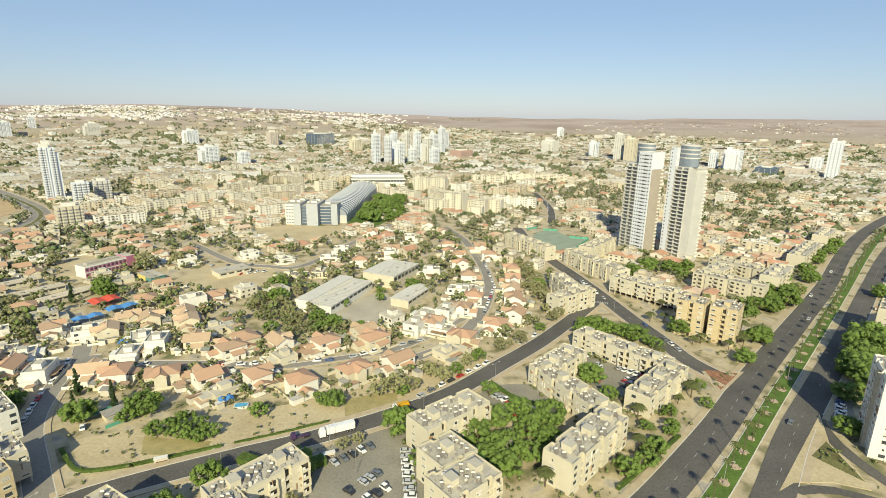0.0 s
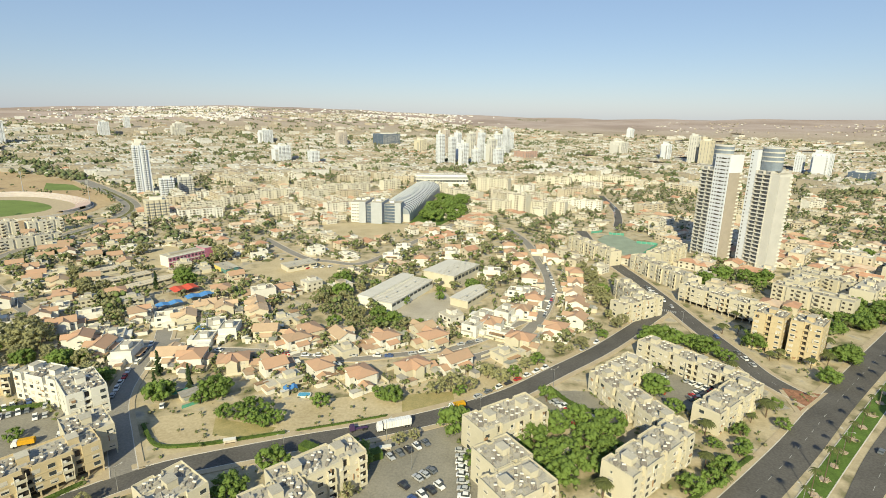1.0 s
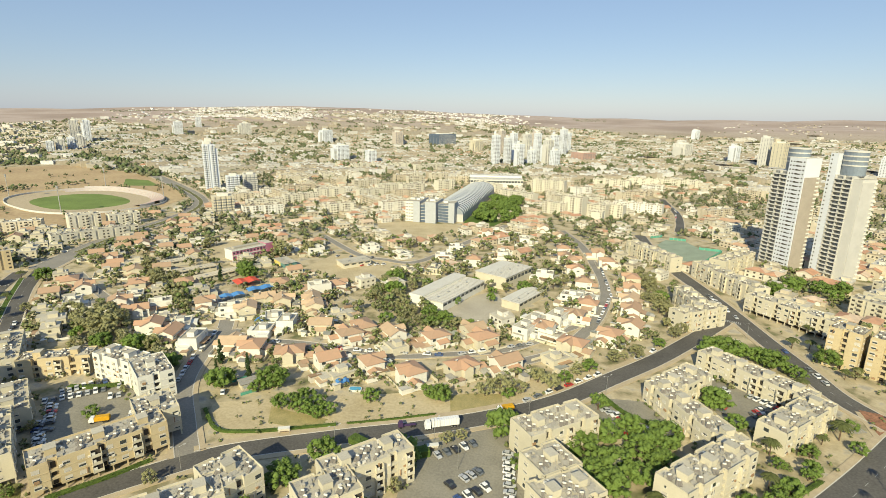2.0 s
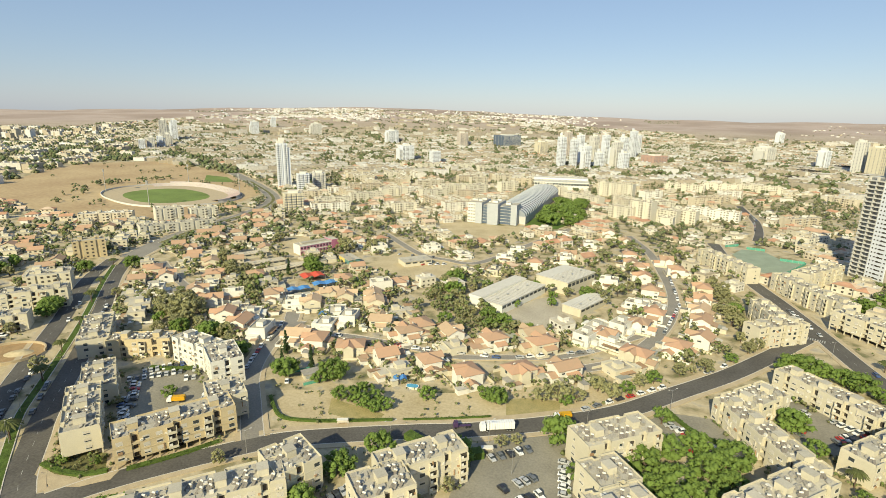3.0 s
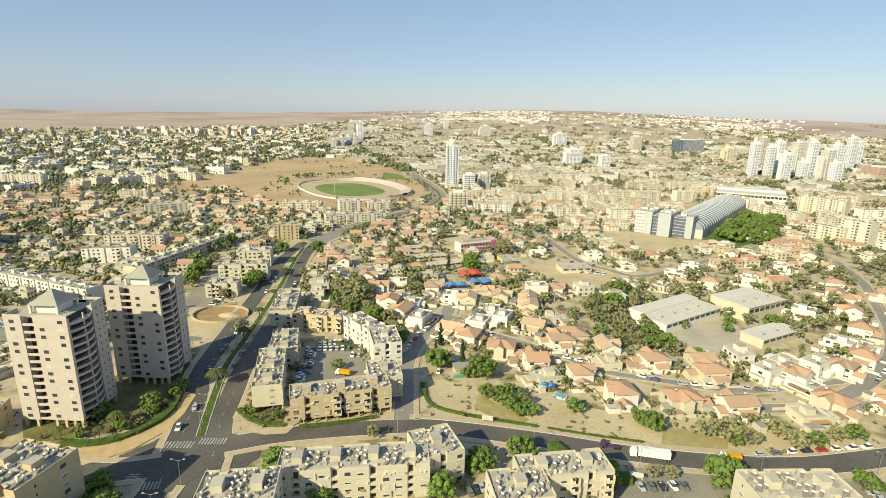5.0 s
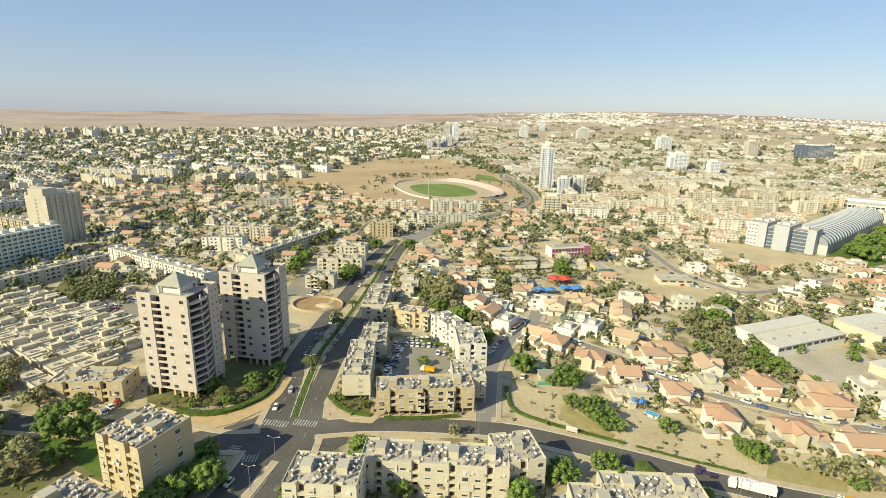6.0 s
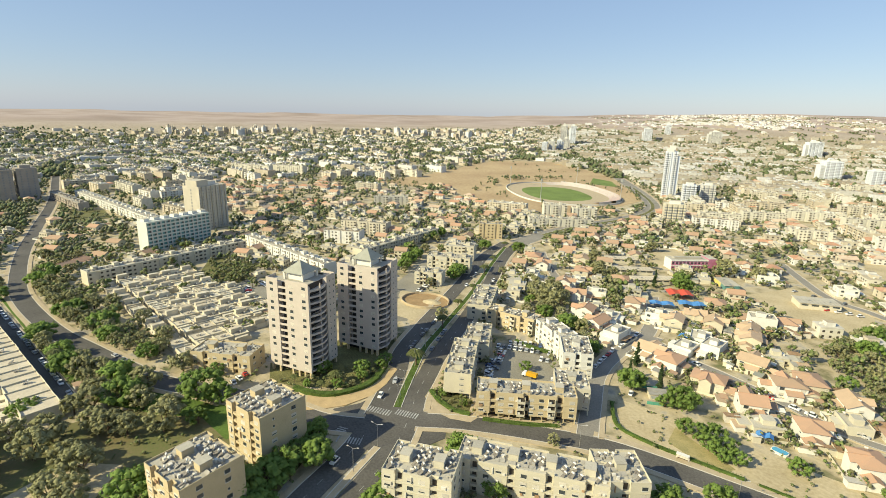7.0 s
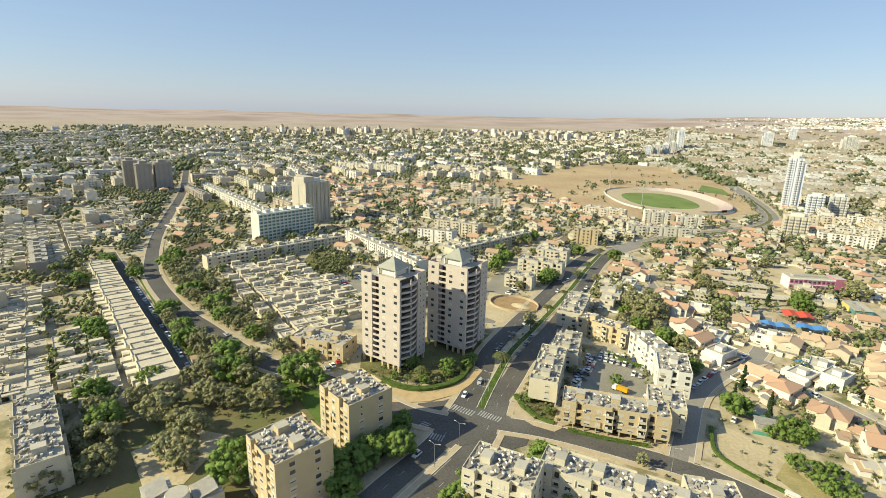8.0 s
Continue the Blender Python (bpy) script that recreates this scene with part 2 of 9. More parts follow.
# ---- ground and roads ----
def build_ground():
    mb = MB(M["soil"])
    radii = [0, 60, 140, 260, 420, 620, 860, 1120, 1390] + [1400 + 3500 * (i / 34) ** 1.15 for i in range(1, 35)]
    seg = 180
    mb.v.append((0, 0, 0))
    for r in radii[1:]:
        for i in range(seg):
            a = 2 * math.pi * i / seg
            x, y = r * math.cos(a), r * math.sin(a)
            mb.v.append((x, y, terrain(x, y)))
    for i in range(seg):
        mb.f.append((0, 1 + i, 1 + (i + 1) % seg))
    for k in range(len(radii) - 2):
        a, b = 1 + k * seg, 1 + (k + 1) * seg
        for i in range(seg):
            j = (i + 1) % seg
            mb.f.append((a + i, b + i, b + j, a + j))
    mb.m = [0] * len(mb.f)
    return setting("ground", mb, "sandy desert ground under the whole town", "ground", smooth=True)


build_ground()


PATCHES = []
ROADS = []


def patch(name, pts, material, z, label, category="ground"):
    """A flat area of ground cover, a few centimetres thick."""
    PATCHES.append(pts)
    mb = MB(M[material])
    area = sum(a[0] * b[1] - b[0] * a[1] for a, b in zip(pts, pts[1:] + pts[:1]))
    mb.prism(pts if area > 0 else pts[::-1], 0.0, z)
    return setting(name, mb, label, category)


def on_other_road(x, y, me, margin):
    """Whether a place lies on the asphalt of a road other than number me."""
    for k, (line, half) in enumerate(ROAD_LINES):
        if k != me and any((q.x - x) ** 2 + (q.y - y) ** 2 < (half + margin) ** 2 for q in line):
            return True
    return False


ROAD_LINES = []


def road(name, pts, width, label, walk_left=2.2, walk_right=2.2, lines=True, surface="asphalt"):
    """Asphalt; its pavements, kerbs and lines are laid by finish_roads."""
    z = 0.12 + 0.005 * len(ROADS)
    mb = MB(M[surface])
    ribbon(mb, pts, width / 2, -width / 2, z)
    setting(name, mb, label, "road")
    ROADS.append((pts, width))
    ROAD_LINES.append(([q for q, d in along(pts, 2.0)], width / 2))
    ROAD_EDGES.append((pts, width, walk_left, walk_right, z, lines))


ROAD_EDGES = []


def edge_strip(mb, pts, hi, lo, z, me):
    """A raised strip beside a road, left out where another road runs through."""
    line = along(pts, 4.0)
    mid = (hi + lo) / 2
    for (p, d), (q, e) in zip(line, line[1:]):
        n, m = Vector((-d.y, d.x, 0)), Vector((-e.y, e.x, 0))
        c = (p + q) / 2 + n * mid
        if on_other_road(c.x, c.y, me, 0.4):
            continue
        A, B, C, D = ((v.x, v.y, z + terrain(v.x, v.y)) for v in (p + n * lo, q + m * lo, q + m * hi, p + n * hi))
        low = lambda v: (v[0], v[1], v[2] - 0.27)
        mb.poly((A, B, C, D))
        mb.poly((low(A), low(B), B, A))
        mb.poly((D, C, low(C), low(D)))
        mb.poly((low(D), low(A), A, D))
        mb.poly((low(B), low(C), C, B))


def finish_roads():
    for me, (pts, width, wl, wr, z, lines) in enumerate(ROAD_EDGES):
        for side, w in ((1, wl), (-1, wr)):
            if not w:
                continue
            a = side * width / 2
            mb = MB(M["pavement"])
            lo, hi = sorted((a + side * 0.3, a + side * (w + 0.3)))
            edge_strip(mb, pts, hi, lo, z + 0.13, me)
            setting("pavement", mb, "sand-coloured concrete paving beside the road", "pavement")
            mb = MB(M["kerb"])
            lo, hi = sorted((a, a + side * 0.3))
            edge_strip(mb, pts, hi, lo, z + 0.14, me)
            setting("kerb", mb, "pale concrete kerb stones", "kerb")
        if lines:
            mb = MB(M["paint"])
            line = along(pts, 3.0)
            for (p, d), (q, e) in list(zip(line, line[1:]))[::3]:
                if on_other_road(p.x, p.y, me, 1.0) or p.length > 700:
                    continue
                n = Vector((-d.y, d.x, 0)) * 0.08
                mb.poly([(*(v.xy), z + 0.012) for v in (p - n, q - n, q + n, p + n)])
            setting("road_marking", mb, "worn white dashed lane line", "road marking")


BOULEVARD_EAST_L = [(56, 128), (76, 146), (112, 182), (148, 221), (200, 275), (290, 368), (368, 455), (450, 540), (560, 640), (720, 770)]
BOULEVARD_EAST_R = [(86, 118), (108, 141), (140, 178), (178, 217), (232, 272), (318, 362), (405, 452), (492, 536), (605, 640), (760, 750)]
STREET_CRESCENT = [(-164, 82), (-152, 100), (-131, 123), (-112, 140), (-74, 160), (-48, 172), (-20, 188), (6, 207), (30, 233), (56, 262), (84, 299), (112, 338)]
STREET_NORTH = [(84, 560), (86, 500), (92, 445), (104, 385), (112, 338), (118, 297), (124, 264), (128, 240), (140, 215)]
STREET_WEST = [(-124, 136), (-139, 153), (-158, 176), (-170, 202), (-178, 232), (-196, 262), (-222, 292)]
STREET_LOOP = [(-12, 240), (6, 258), (24, 298), (34, 341), (36, 385), (30, 445), (22, 500), (4, 560)]
BOULEVARD_WEST_R = [(-121, 28), (-131.5, 41), (-149, 64), (-168, 81), (-180, 89.5), (-197, 105), (-212, 119), (-246, 156), (-292, 203), (-348, 257), (-384, 300)]
BOULEVARD_WEST_L = [(-130, 16), (-142.5, 32), (-159.5, 55), (-178, 71.5), (-190, 81), (-207, 93), (-226, 106), (-262, 143), (-306, 190), (-358, 243), (-392, 290)]
ROAD_STADIUM = [(-384, 300), (-402, 346), (-419, 412), (-426, 482), (-448, 560), (-500, 628), (-622, 730), (-828, 884), (-1010, 1000), (-1250, 1180)]
ROAD_PARK = [(-168, 64), (-181, 48), (-203, 33), (-222, 14), (-243, -7), (-266, -21.5), (-297, -39), (-331, -57), (-388, -78.5), (-436, -90), (-530, -102), (-640, -108), (-815, -117), (-1022, -139), (-1300, -170)]

road("road", BOULEVARD_EAST_L, 12.5, "wide grey asphalt carriageway of a boulevard", 2.6, 0)
road("road", BOULEVARD_EAST_R, 11.5, "wide grey asphalt carriageway of a boulevard", 0, 2.6)
road("road", STREET_CRESCENT, 9.5, "curving grey asphalt street round the villas", 3.0, 2.4, lines=False)
road("road", STREET_NORTH, 11.0, "grey asphalt street between apartment blocks", 2.4, 2.4)
road("road", STREET_WEST, 8.0, "short asphalt street lined with parked cars", 2.0, 2.0, lines=False, surface="pale_asphalt")
road("road", STREET_LOOP, 7.0, "narrow residential street with parked cars", 1.6, 1.6, lines=False, surface="pale_asphalt")
road("road", BOULEVARD_WEST_R, 9.5, "asphalt carriageway of a boulevard", 0, 2.4)
road("road", BOULEVARD_WEST_L, 9.5, "asphalt carriageway of a boulevard", 2.4, 0)
road("road", ROAD_STADIUM, 19.0, "main road bending past the stadium", 3.0, 3.0, lines=False, surface="pale_asphalt")
road("road", [(-180, 234), (-150, 230), (-129, 231), (-103, 231), (-76, 229), (-51, 238), (-25, 249), (-5, 268), (11, 289), (25, 303)], 4.8, "narrow villa street with parked cars", 0.8, 0.8, lines=False, surface="pale_asphalt")
road("road", [(-170, 236), (-214, 226), (-258, 246), (-312, 276), (-350, 300)], 6.0, "narrow villa street", 1.2, 1.2, lines=False, surface="pale_asphalt")
road("road", [(-231, 466), (-170, 408), (-140, 398), (-112, 400), (-86, 474), (-56, 570)], 6.5, "pale side street through the houses", 1.2, 1.2, lines=False, surface="pale_asphalt")
road("road", [(-480, -128), (-320, -69.5), (-238, -39.5)], 7.0, "straight access road lined with parked cars", 0.6, 0.6, lines=False)
road("road", [(150, 830), (149, 773), (148, 705), (139, 639), (128, 590)], 8.5, "asphalt street lined with parked cars", 2.0, 2.0, lines=False)
road("road", ROAD_PARK, 10.0, "straight road running out through the western quarters", 2.4, 2.4, lines=False)

# ---- apartment blocks ----
M["rust"] = mat("weathered_awning", (0.40, 0.26, 0.15), 0.25, 0.8, 0.5, 3.0, per_object=0.5)
M["concrete_slab"] = mat("grey_roof_panels", (0.34, 0.32, 0.28), 0.15, 0.7, 0.6, 4.0)
def window_mesh(w, h, shutter):
    mb = MB(M["white"], M["glass"], M["shutter"])
    d = 0.10
    mb.box(-w / 2 - 0.08, w / 2 + 0.08, -d, 0.02, -0.1, 0.0, 0)
    mb.box(-w / 2 - 0.06, -w / 2, -d * 0.6, 0.02, 0, h, 0)
    mb.box(w / 2, w / 2 + 0.06, -d * 0.6, 0.02, 0, h, 0)
    mb.box(-w / 2, w / 2, -0.02, 0.02, 0, h, 1)
    if shutter:
        mb.box(-w / 2, w / 2, -0.05, 0.0, h * (1 - shutter), h, 2)
    return mb


def balcony_mesh(w):
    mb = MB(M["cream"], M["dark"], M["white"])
    # near-black sheet at the back stands for the balcony's shade
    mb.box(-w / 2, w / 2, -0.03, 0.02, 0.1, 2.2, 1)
    mb.box(-w / 2, w / 2, -1.1, 0.0, -0.15, 0.05, 0)
    mb.box(-w / 2, w / 2, -1.1, -1.0, 0.05, 0.95, 0)
    mb.box(-w / 2 - 0.16, -w / 2, -1.14, 0.0, -0.3, 2.5, 0)
    mb.box(w / 2, w / 2 + 0.16, -1.14, 0.0, -0.3, 2.5, 0)
    mb.box(-w / 2 + 0.1, -w * 0.1, -1.04, -0.99, 0.95, 1.9, 2)
    return mb


def heater_mesh(k):
    mb = MB(M["tank"], M["solar"], M["metal"])
    mb.tube((-0.55, 0.35, 1.25), (0.55, 0.35, 1.25), 0.32, 0.32, 8, 0)
    for x in (-0.5, 0.5):
        mb.box(x - 0.03, x + 0.03, 0.3, 0.36, 0, 0.95, 2)
    for i in range(1 + k):
        x = -0.5 * k + i * 1.0 - 0.46
        mb.poly([(x, -1.5, 0.15), (x + 0.92, -1.5, 0.15), (x + 0.92, 0.1, 1.1), (x, 0.1, 1.1)], 1)
        mb.poly([(x, 0.1, 1.04), (x + 0.92, 0.1, 1.04), (x + 0.92, -1.5, 0.09), (x, -1.5, 0.09)], 2)
        mb.poly([(x, -1.5, 0.09), (x + 0.92, -1.5, 0.09), (x + 0.92, -1.5, 0.15), (x, -1.5, 0.15)], 2)
        mb.poly([(x + 0.92, -1.5, 0.09), (x + 0.92, 0.1, 1.04), (x + 0.92, 0.1, 1.1), (x + 0.92, -1.5, 0.15)], 2)
        mb.poly([(x, 0.1, 1.04), (x, -1.5, 0.09), (x, -1.5, 0.15), (x, 0.1, 1.1)], 2)
    return mb.data("solar_water_heater")


WINDOW_SHAPES = [window_mesh(1.9, 1.35, s) for s in (0.0, 0.45, 0.95, 0.7)] + [window_mesh(0.7, 0.8, 0)]
WINDOWS = [mb.data("window") for mb in WINDOW_SHAPES]
BALCONY_SHAPES = [balcony_mesh(2.8), balcony_mesh(2.4)]
BALCONIES = [mb.data("balcony") for mb in BALCONY_SHAPES]
HEATERS = [heater_mesh(0), heater_mesh(1)]


def notched(L, W, notches, depth, width):
    """A long plan outline with stair recesses in both long sides."""
    x0, x1, y0, y1 = -L / 2, L / 2, -W / 2, W / 2
    pts = [(x0, y0)]
    for c in notches:
        pts += [(c - width / 2, y0), (c - width / 2, y0 + depth), (c + width / 2, y0 + depth), (c + width / 2, y0)]
    pts += [(x1, y0), (x1, y1)]
    for c in reversed(notches):
        pts += [(c + width / 2, y1), (c + width / 2, y1 - depth), (c - width / 2, y1 - depth), (c - width / 2, y1)]
    pts += [(x0, y1)]
    return pts


def apartment(x, y, L, W, yaw, storeys=4, stilts=False, wall="cream", heaters=1.0, seed=0, label="", balconies=True, spacing=3.9):
    """A concrete apartment block with stair recesses, parapet, windows, balconies and rooftop water heaters."""
    rnd = random.Random(seed * 77 + int(x) * 13 + int(y))
    t = thing("apartment_block", label or "cream rendered concrete apartment block with flat cluttered roof", "building", pose(x, y, 0, 0, 0, yaw), "apartment blocks")
    z0 = 2.5 if stilts else 0.0
    h = z0 + storeys * 2.85 + 0.3 + 0.023 * (seed % 9)
    n = max(1, round(L / 13))
    notches = [-L / 2 + L * (i + 0.5) / n for i in range(n)]
    outline = notched(L, W, notches, 1.3, 2.4)
    mb = MB(M[wall])
    mb.prism(outline, z0, h, bottom=True)
    part("wall", mb, t)
    if stilts:
        for i in range(max(2, round(L / 4))):
            for s in (-1, 1):
                mb = MB(M[wall])
                px = -L / 2 + 0.4 + i * (L - 0.8) / (max(2, round(L / 4)) - 1)
                mb.box(px - 0.22, px + 0.22, s * (W / 2 - 0.4) - 0.22, s * (W / 2 - 0.4) + 0.22, 0, z0)
                part("pillar", mb, t)
        # lobby core in near-black: the shade under the block put into its colour
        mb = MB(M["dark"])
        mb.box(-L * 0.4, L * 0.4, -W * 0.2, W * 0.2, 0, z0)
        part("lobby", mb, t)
    mb = MB(M["flat_roof"])
    mb.box(-L / 2 + 0.2, L / 2 - 0.2, -W / 2 + 1.35, W / 2 - 1.35, h, h + 0.06)
    for a, b in zip([-L / 2] + [c + 1.2 for c in notches], [c - 1.2 for c in notches] + [L / 2]):
        for s in (-1, 1):
            lo, hi = sorted((s * (W / 2 - 1.35), s * (W / 2 - 0.2)))
            mb.box(a + 0.2, b - 0.2, lo, hi, h, h + 0.06)
    part("roof", mb, t, "dusty whitewashed flat roof")
    mb = MB(M[wall])
    ph = 0.75
    k = len(outline)
    for i in range(k):
        (ax, ay), (bx, by) = outline[i], outline[(i + 1) % k]
        lo_x, hi_x, lo_y, hi_y = min(ax, bx), max(ax, bx), min(ay, by), max(ay, by)
        if ay == by:
            inn = 1 if (ay < 0) else -1
            lo_y, hi_y = sorted((ay, ay + inn * 0.2))
        else:
            inn = 1 if i == k - 1 else (-1 if (bx == L / 2 and ax == L / 2) else 0)
            nearest = min(notches, key=lambda c: abs(c - ax))
            inn = inn or (1 if ax > nearest else -1)
            lo_x, hi_x = sorted((ax, ax + inn * 0.2))
        mb.box(lo_x, hi_x, lo_y, hi_y, h, h + ph)
    part("parapet", mb, t)
    for c in notches:
        mb = MB(M[wall], M["flat_roof"])
        mb.box(c - 1.6, c + 1.6, -1.9, 1.9, h + 0.06, h + 2.5, 0, top=1)
        mb.box(c - 1.75, c + 1.75, -2.05, 2.05, h + 2.5, h + 2.65, 1)
        part("stair_head", mb, t)
    cols = max(2, round(L / spacing))
    rear = MB(M["white"], M["glass"], M["shutter"], M["cream"], M["dark"])
    across = Vector((-math.sin(radians(yaw)), math.cos(radians(yaw)), 0))
    for side in (-1, 1):
        north = across.dot(Vector((x, y, 0))) * side > 0
        for c in range(cols):
            px = -L / 2 + L * (c + 0.5) / cols
            if min(abs(px - q) for q in notches) < 2.0:
                continue
            kind = c % 3
            for s in range(storeys):
                z = z0 + s * 2.85 + 0.95
                m = pose(px, side * W / 2, z, 0, 0, 0 if side < 0 else 180)
                if north:
                    if kind == 1 and balconies:
                        rear.add(BALCONY_SHAPES[(c + s) % 2], pose(px, side * W / 2, z - 0.75, 0, 0, 0 if side < 0 else 180), (3, 4, 0))
                    else:
                        rear.add(WINDOW_SHAPES[rnd.randrange(4)], m, (0, 1, 2))
                elif kind == 1 and balconies:
                    part("balcony", BALCONIES[(c + s) % 2], t, m=pose(px, side * W / 2, z - 0.75, 0, 0, 0 if side < 0 else 180))
                else:
                    part("window", WINDOWS[rnd.randrange(4)], t, m=m)
    for end in (-1, 1):
        for s in range(storeys):
            for q in ((-W * 0.22, W * 0.22) if W > 13.5 else (W * 0.15,)):
                part("window", WINDOWS[rnd.choice((0, 3, 4))], t, m=pose(end * L / 2, q, z0 + s * 2.85 + 0.95, 0, 0, 90 * end))
    if rear.v:
        tagged(part("rear_facade", rear, t), "windows and balconies of the far side", kind="stuff")
    mb = MB(M[wall])
    for s in range(1, storeys):
        z = z0 + s * 2.85 + 0.05
        for a, b in zip([-L / 2] + [c + 1.2 for c in notches], [c - 1.2 for c in notches] + [L / 2]):
            for side in (-1, 1):
                lo, hi = sorted((side * W / 2, side * (W / 2 + 0.12)))
                mb.box(a, b, lo, hi, z, z + 0.22)
        for c in notches:
            for side in (-1, 1):
                lo, hi = sorted((side * (W / 2 - 1.3), side * (W / 2 - 0.15)))
                mb.box(c - 1.15, c + 1.15, lo, hi, z - 0.5, z + 0.45)
    tagged(part("floor_band", mb, t), "slab edges and stair landings", kind="stuff")
    mb = MB(M["tank"], M["shutter"], M["rust"], M["dark"])
    for i in range(int(L * storeys / 3)):
        side = rnd.choice((-1, 1))
        px, z = rnd.uniform(-L / 2 + 0.8, L / 2 - 0.8), z0 + 2.85 * rnd.randrange(storeys) + rnd.uniform(0.3, 0.9)
        if min(abs(px - q) for q in notches) < 1.7:
            continue
        a, b = rnd.choice(((0.4, 0.6), (0.4, 0.6), (0.7, 0.9), (0.15, 2.2)))
        lo, hi = sorted((side * W / 2, side * (W / 2 + 0.35)))
        mb.box(px - a, px + a, lo, hi, z, z + b, rnd.choice((0, 0, 1, 2)))
    for c in notches:
        for side in (-1, 1):
            lo, hi = sorted((side * (W / 2 - 1.3), side * (W / 2 - 1.26)))
            mb.box(c - 0.7, c + 0.7, lo, hi, z0 + 0.2, h - 0.6, 3)
    tagged(part("facade_clutter", mb, t), "air conditioners, laundry and stair glazing", kind="stuff")
    cells = [(i, j) for i in range(int((L - 1.5) / 2.5)) for j in range(int((W - 1.5) / 2.7))]
    rnd.shuffle(cells)
    for i, j in cells[:int(len(cells) * 0.55 * heaters)]:
        px, py = -L / 2 + 2.0 + i * 2.5 + rnd.uniform(-0.4, 0.4), -W / 2 + 2.1 + j * 2.7 + rnd.uniform(-0.3, 0.3)
        if min(abs(px - q) for q in notches) < 2.6 and abs(py) < 3.6:
            continue
        if min(abs(px - q) for q in notches) < 1.9 and abs(py) > W / 2 - 2.9:
            continue
        if abs(px) > L / 2 - 1.2 or abs(py) > W / 2 - 1.6:
            continue
        part("solar_water_heater", HEATERS[rnd.randrange(2)], t, "white water tank over a dark solar panel", m=pose(px, py, h + 0.06, 0, 0, -yaw + rnd.uniform(-12, 12)))
    mb = MB(M["flat_roof"], M["concrete_slab"], M["tank"], M["metal"])
    for i in range(int(L * W / 3.2)):
        px, py = rnd.uniform(-L / 2 + 1.2, L / 2 - 1.2), rnd.uniform(-W / 2 + 1.8, W / 2 - 1.8)
        if min(abs(px - q) for q in notches) < 2.6 and abs(py) < 3.0 or min(abs(px - q) for q in notches) < 1.8 and abs(py) > W / 2 - 2.4:
            continue
        k = rnd.random()
        if k < 0.45:
            a, b, c = rnd.uniform(0.6, 1.3), rnd.uniform(0.4, 0.8), h + 0.06
            mb.poly([(px - a, py - b, c + 0.1), (px + a, py - b, c + 0.1), (px + a, py + b, c + 0.7), (px - a, py + b, c + 0.7)], 1)
            mb.poly([(px - a, py + b, c + 0.65), (px + a, py + b, c + 0.65), (px + a, py - b, c + 0.05), (px - a, py - b, c + 0.05)], 1)
        elif k < 0.75:
            a, b, c = rnd.uniform(0.25, 0.6), rnd.uniform(0.25, 0.6), rnd.uniform(0.4, 1.3)
            mb.box(px - a, px + a, py - b, py + b, h + 0.06, h + 0.06 + c, rnd.choice((0, 1, 2)))
        else:
            mb.tube((px, py, h + 0.06), (px, py, h + rnd.uniform(0.9, 2.6)), 0.05, 0.04, 4, 3)
    tagged(part("roof_clutter", mb, t), "panels, boxes, pipes and aerials on the roof", kind="stuff")
    return t


def estate_blocks():
    A = apartment
    # court by the east boulevard
    A(92, 240, 50, 11.5, -49, 3, seed=1)
    A(97, 206, 40, 11.0, 44.5, 3, seed=2)
    A(58.5, 226, 27, 13.0, 46.5, 3, seed=3)
    A(57, 199, 46, 11.0, -62, 3, seed=4)
    A(53, 160, 39, 11.5, 45, 4, seed=5)
    # blocks round the car park
    A(-56, 137, 30, 11.5, 47, 4, seed=6)
    A(-62, 120, 18, 14.0, 47, 4, seed=7)
    A(4, 174, 31, 13.0, 40, 4, seed=8)
    A(3, 150, 15, 14.0, 40, 4, seed=9)
    A(8, 137, 20, 14.0, 40, 4, seed=10)
    # blocks south of the crescent
    A(-123, 64, 22, 15.0, 46, 5, seed=11, heaters=1.8)
    A(-110, 97, 48, 12.0, 45, 4, seed=12)
    A(-95, 120, 15, 16.0, 60, 4, seed=13)
    # court by the west boulevard
    A(-148, 124, 40, 12.0, 55, 3, True, "yellow", seed=14)
    A(-145, 146, 14, 17.0, 52, 3, True, seed=15)
    A(-169, 171, 14, 21.0, 53, 4, wall="white", seed=16)
    A(-190, 177, 24, 11.0, -10, 4, wall="white", seed=17)
    A(-185, 116, 36, 12.0, -38, 3, True, seed=18)
    A(-207, 139, 27, 13.0, -38, 3, seed=19)
    A(-223, 174, 30, 10.0, 27, 3, wall="yellow", seed=20)
    A(-255, 174, 38, 14.0, -42, 3, seed=21)
    # north street
    A(80, 454, 60, 11.0, -62, 4, seed=22, heaters=0.3, spacing=5.0)
    A(122, 392, 66, 12.0, -68, 4, seed=23, heaters=0.3, spacing=5.0)
    A(141, 449, 52, 13.0, 50, 4, seed=24, heaters=0.3, spacing=5.0)
    A(141, 331, 52, 12.0, -50, 3, True, seed=25)
    A(86, 334, 34, 11.0, -80, 4, seed=26)
    A(84, 312, 34, 11.0, 35, 4, seed=27)
    A(145, 277, 14, 14.0, -40, 7, wall="yellow", seed=28)
    A(159, 268, 14, 15.0, -40, 7, wall="yellow", seed=29)
    # tall blocks below the west junction
    A(-147.5, 1.5, 19.5, 19.3, 25, 7, wall="yellow", seed=30, balconies=False)
    A(-172.3, 26.3, 19.5, 19.0, 25, 7, wall="yellow", seed=31, balconies=False)
    A(-194, -81.5, 54, 12.5, 21, 4, wall="cream", seed=32, label="cream stepped apartment block with ochre terraces")


estate_blocks()

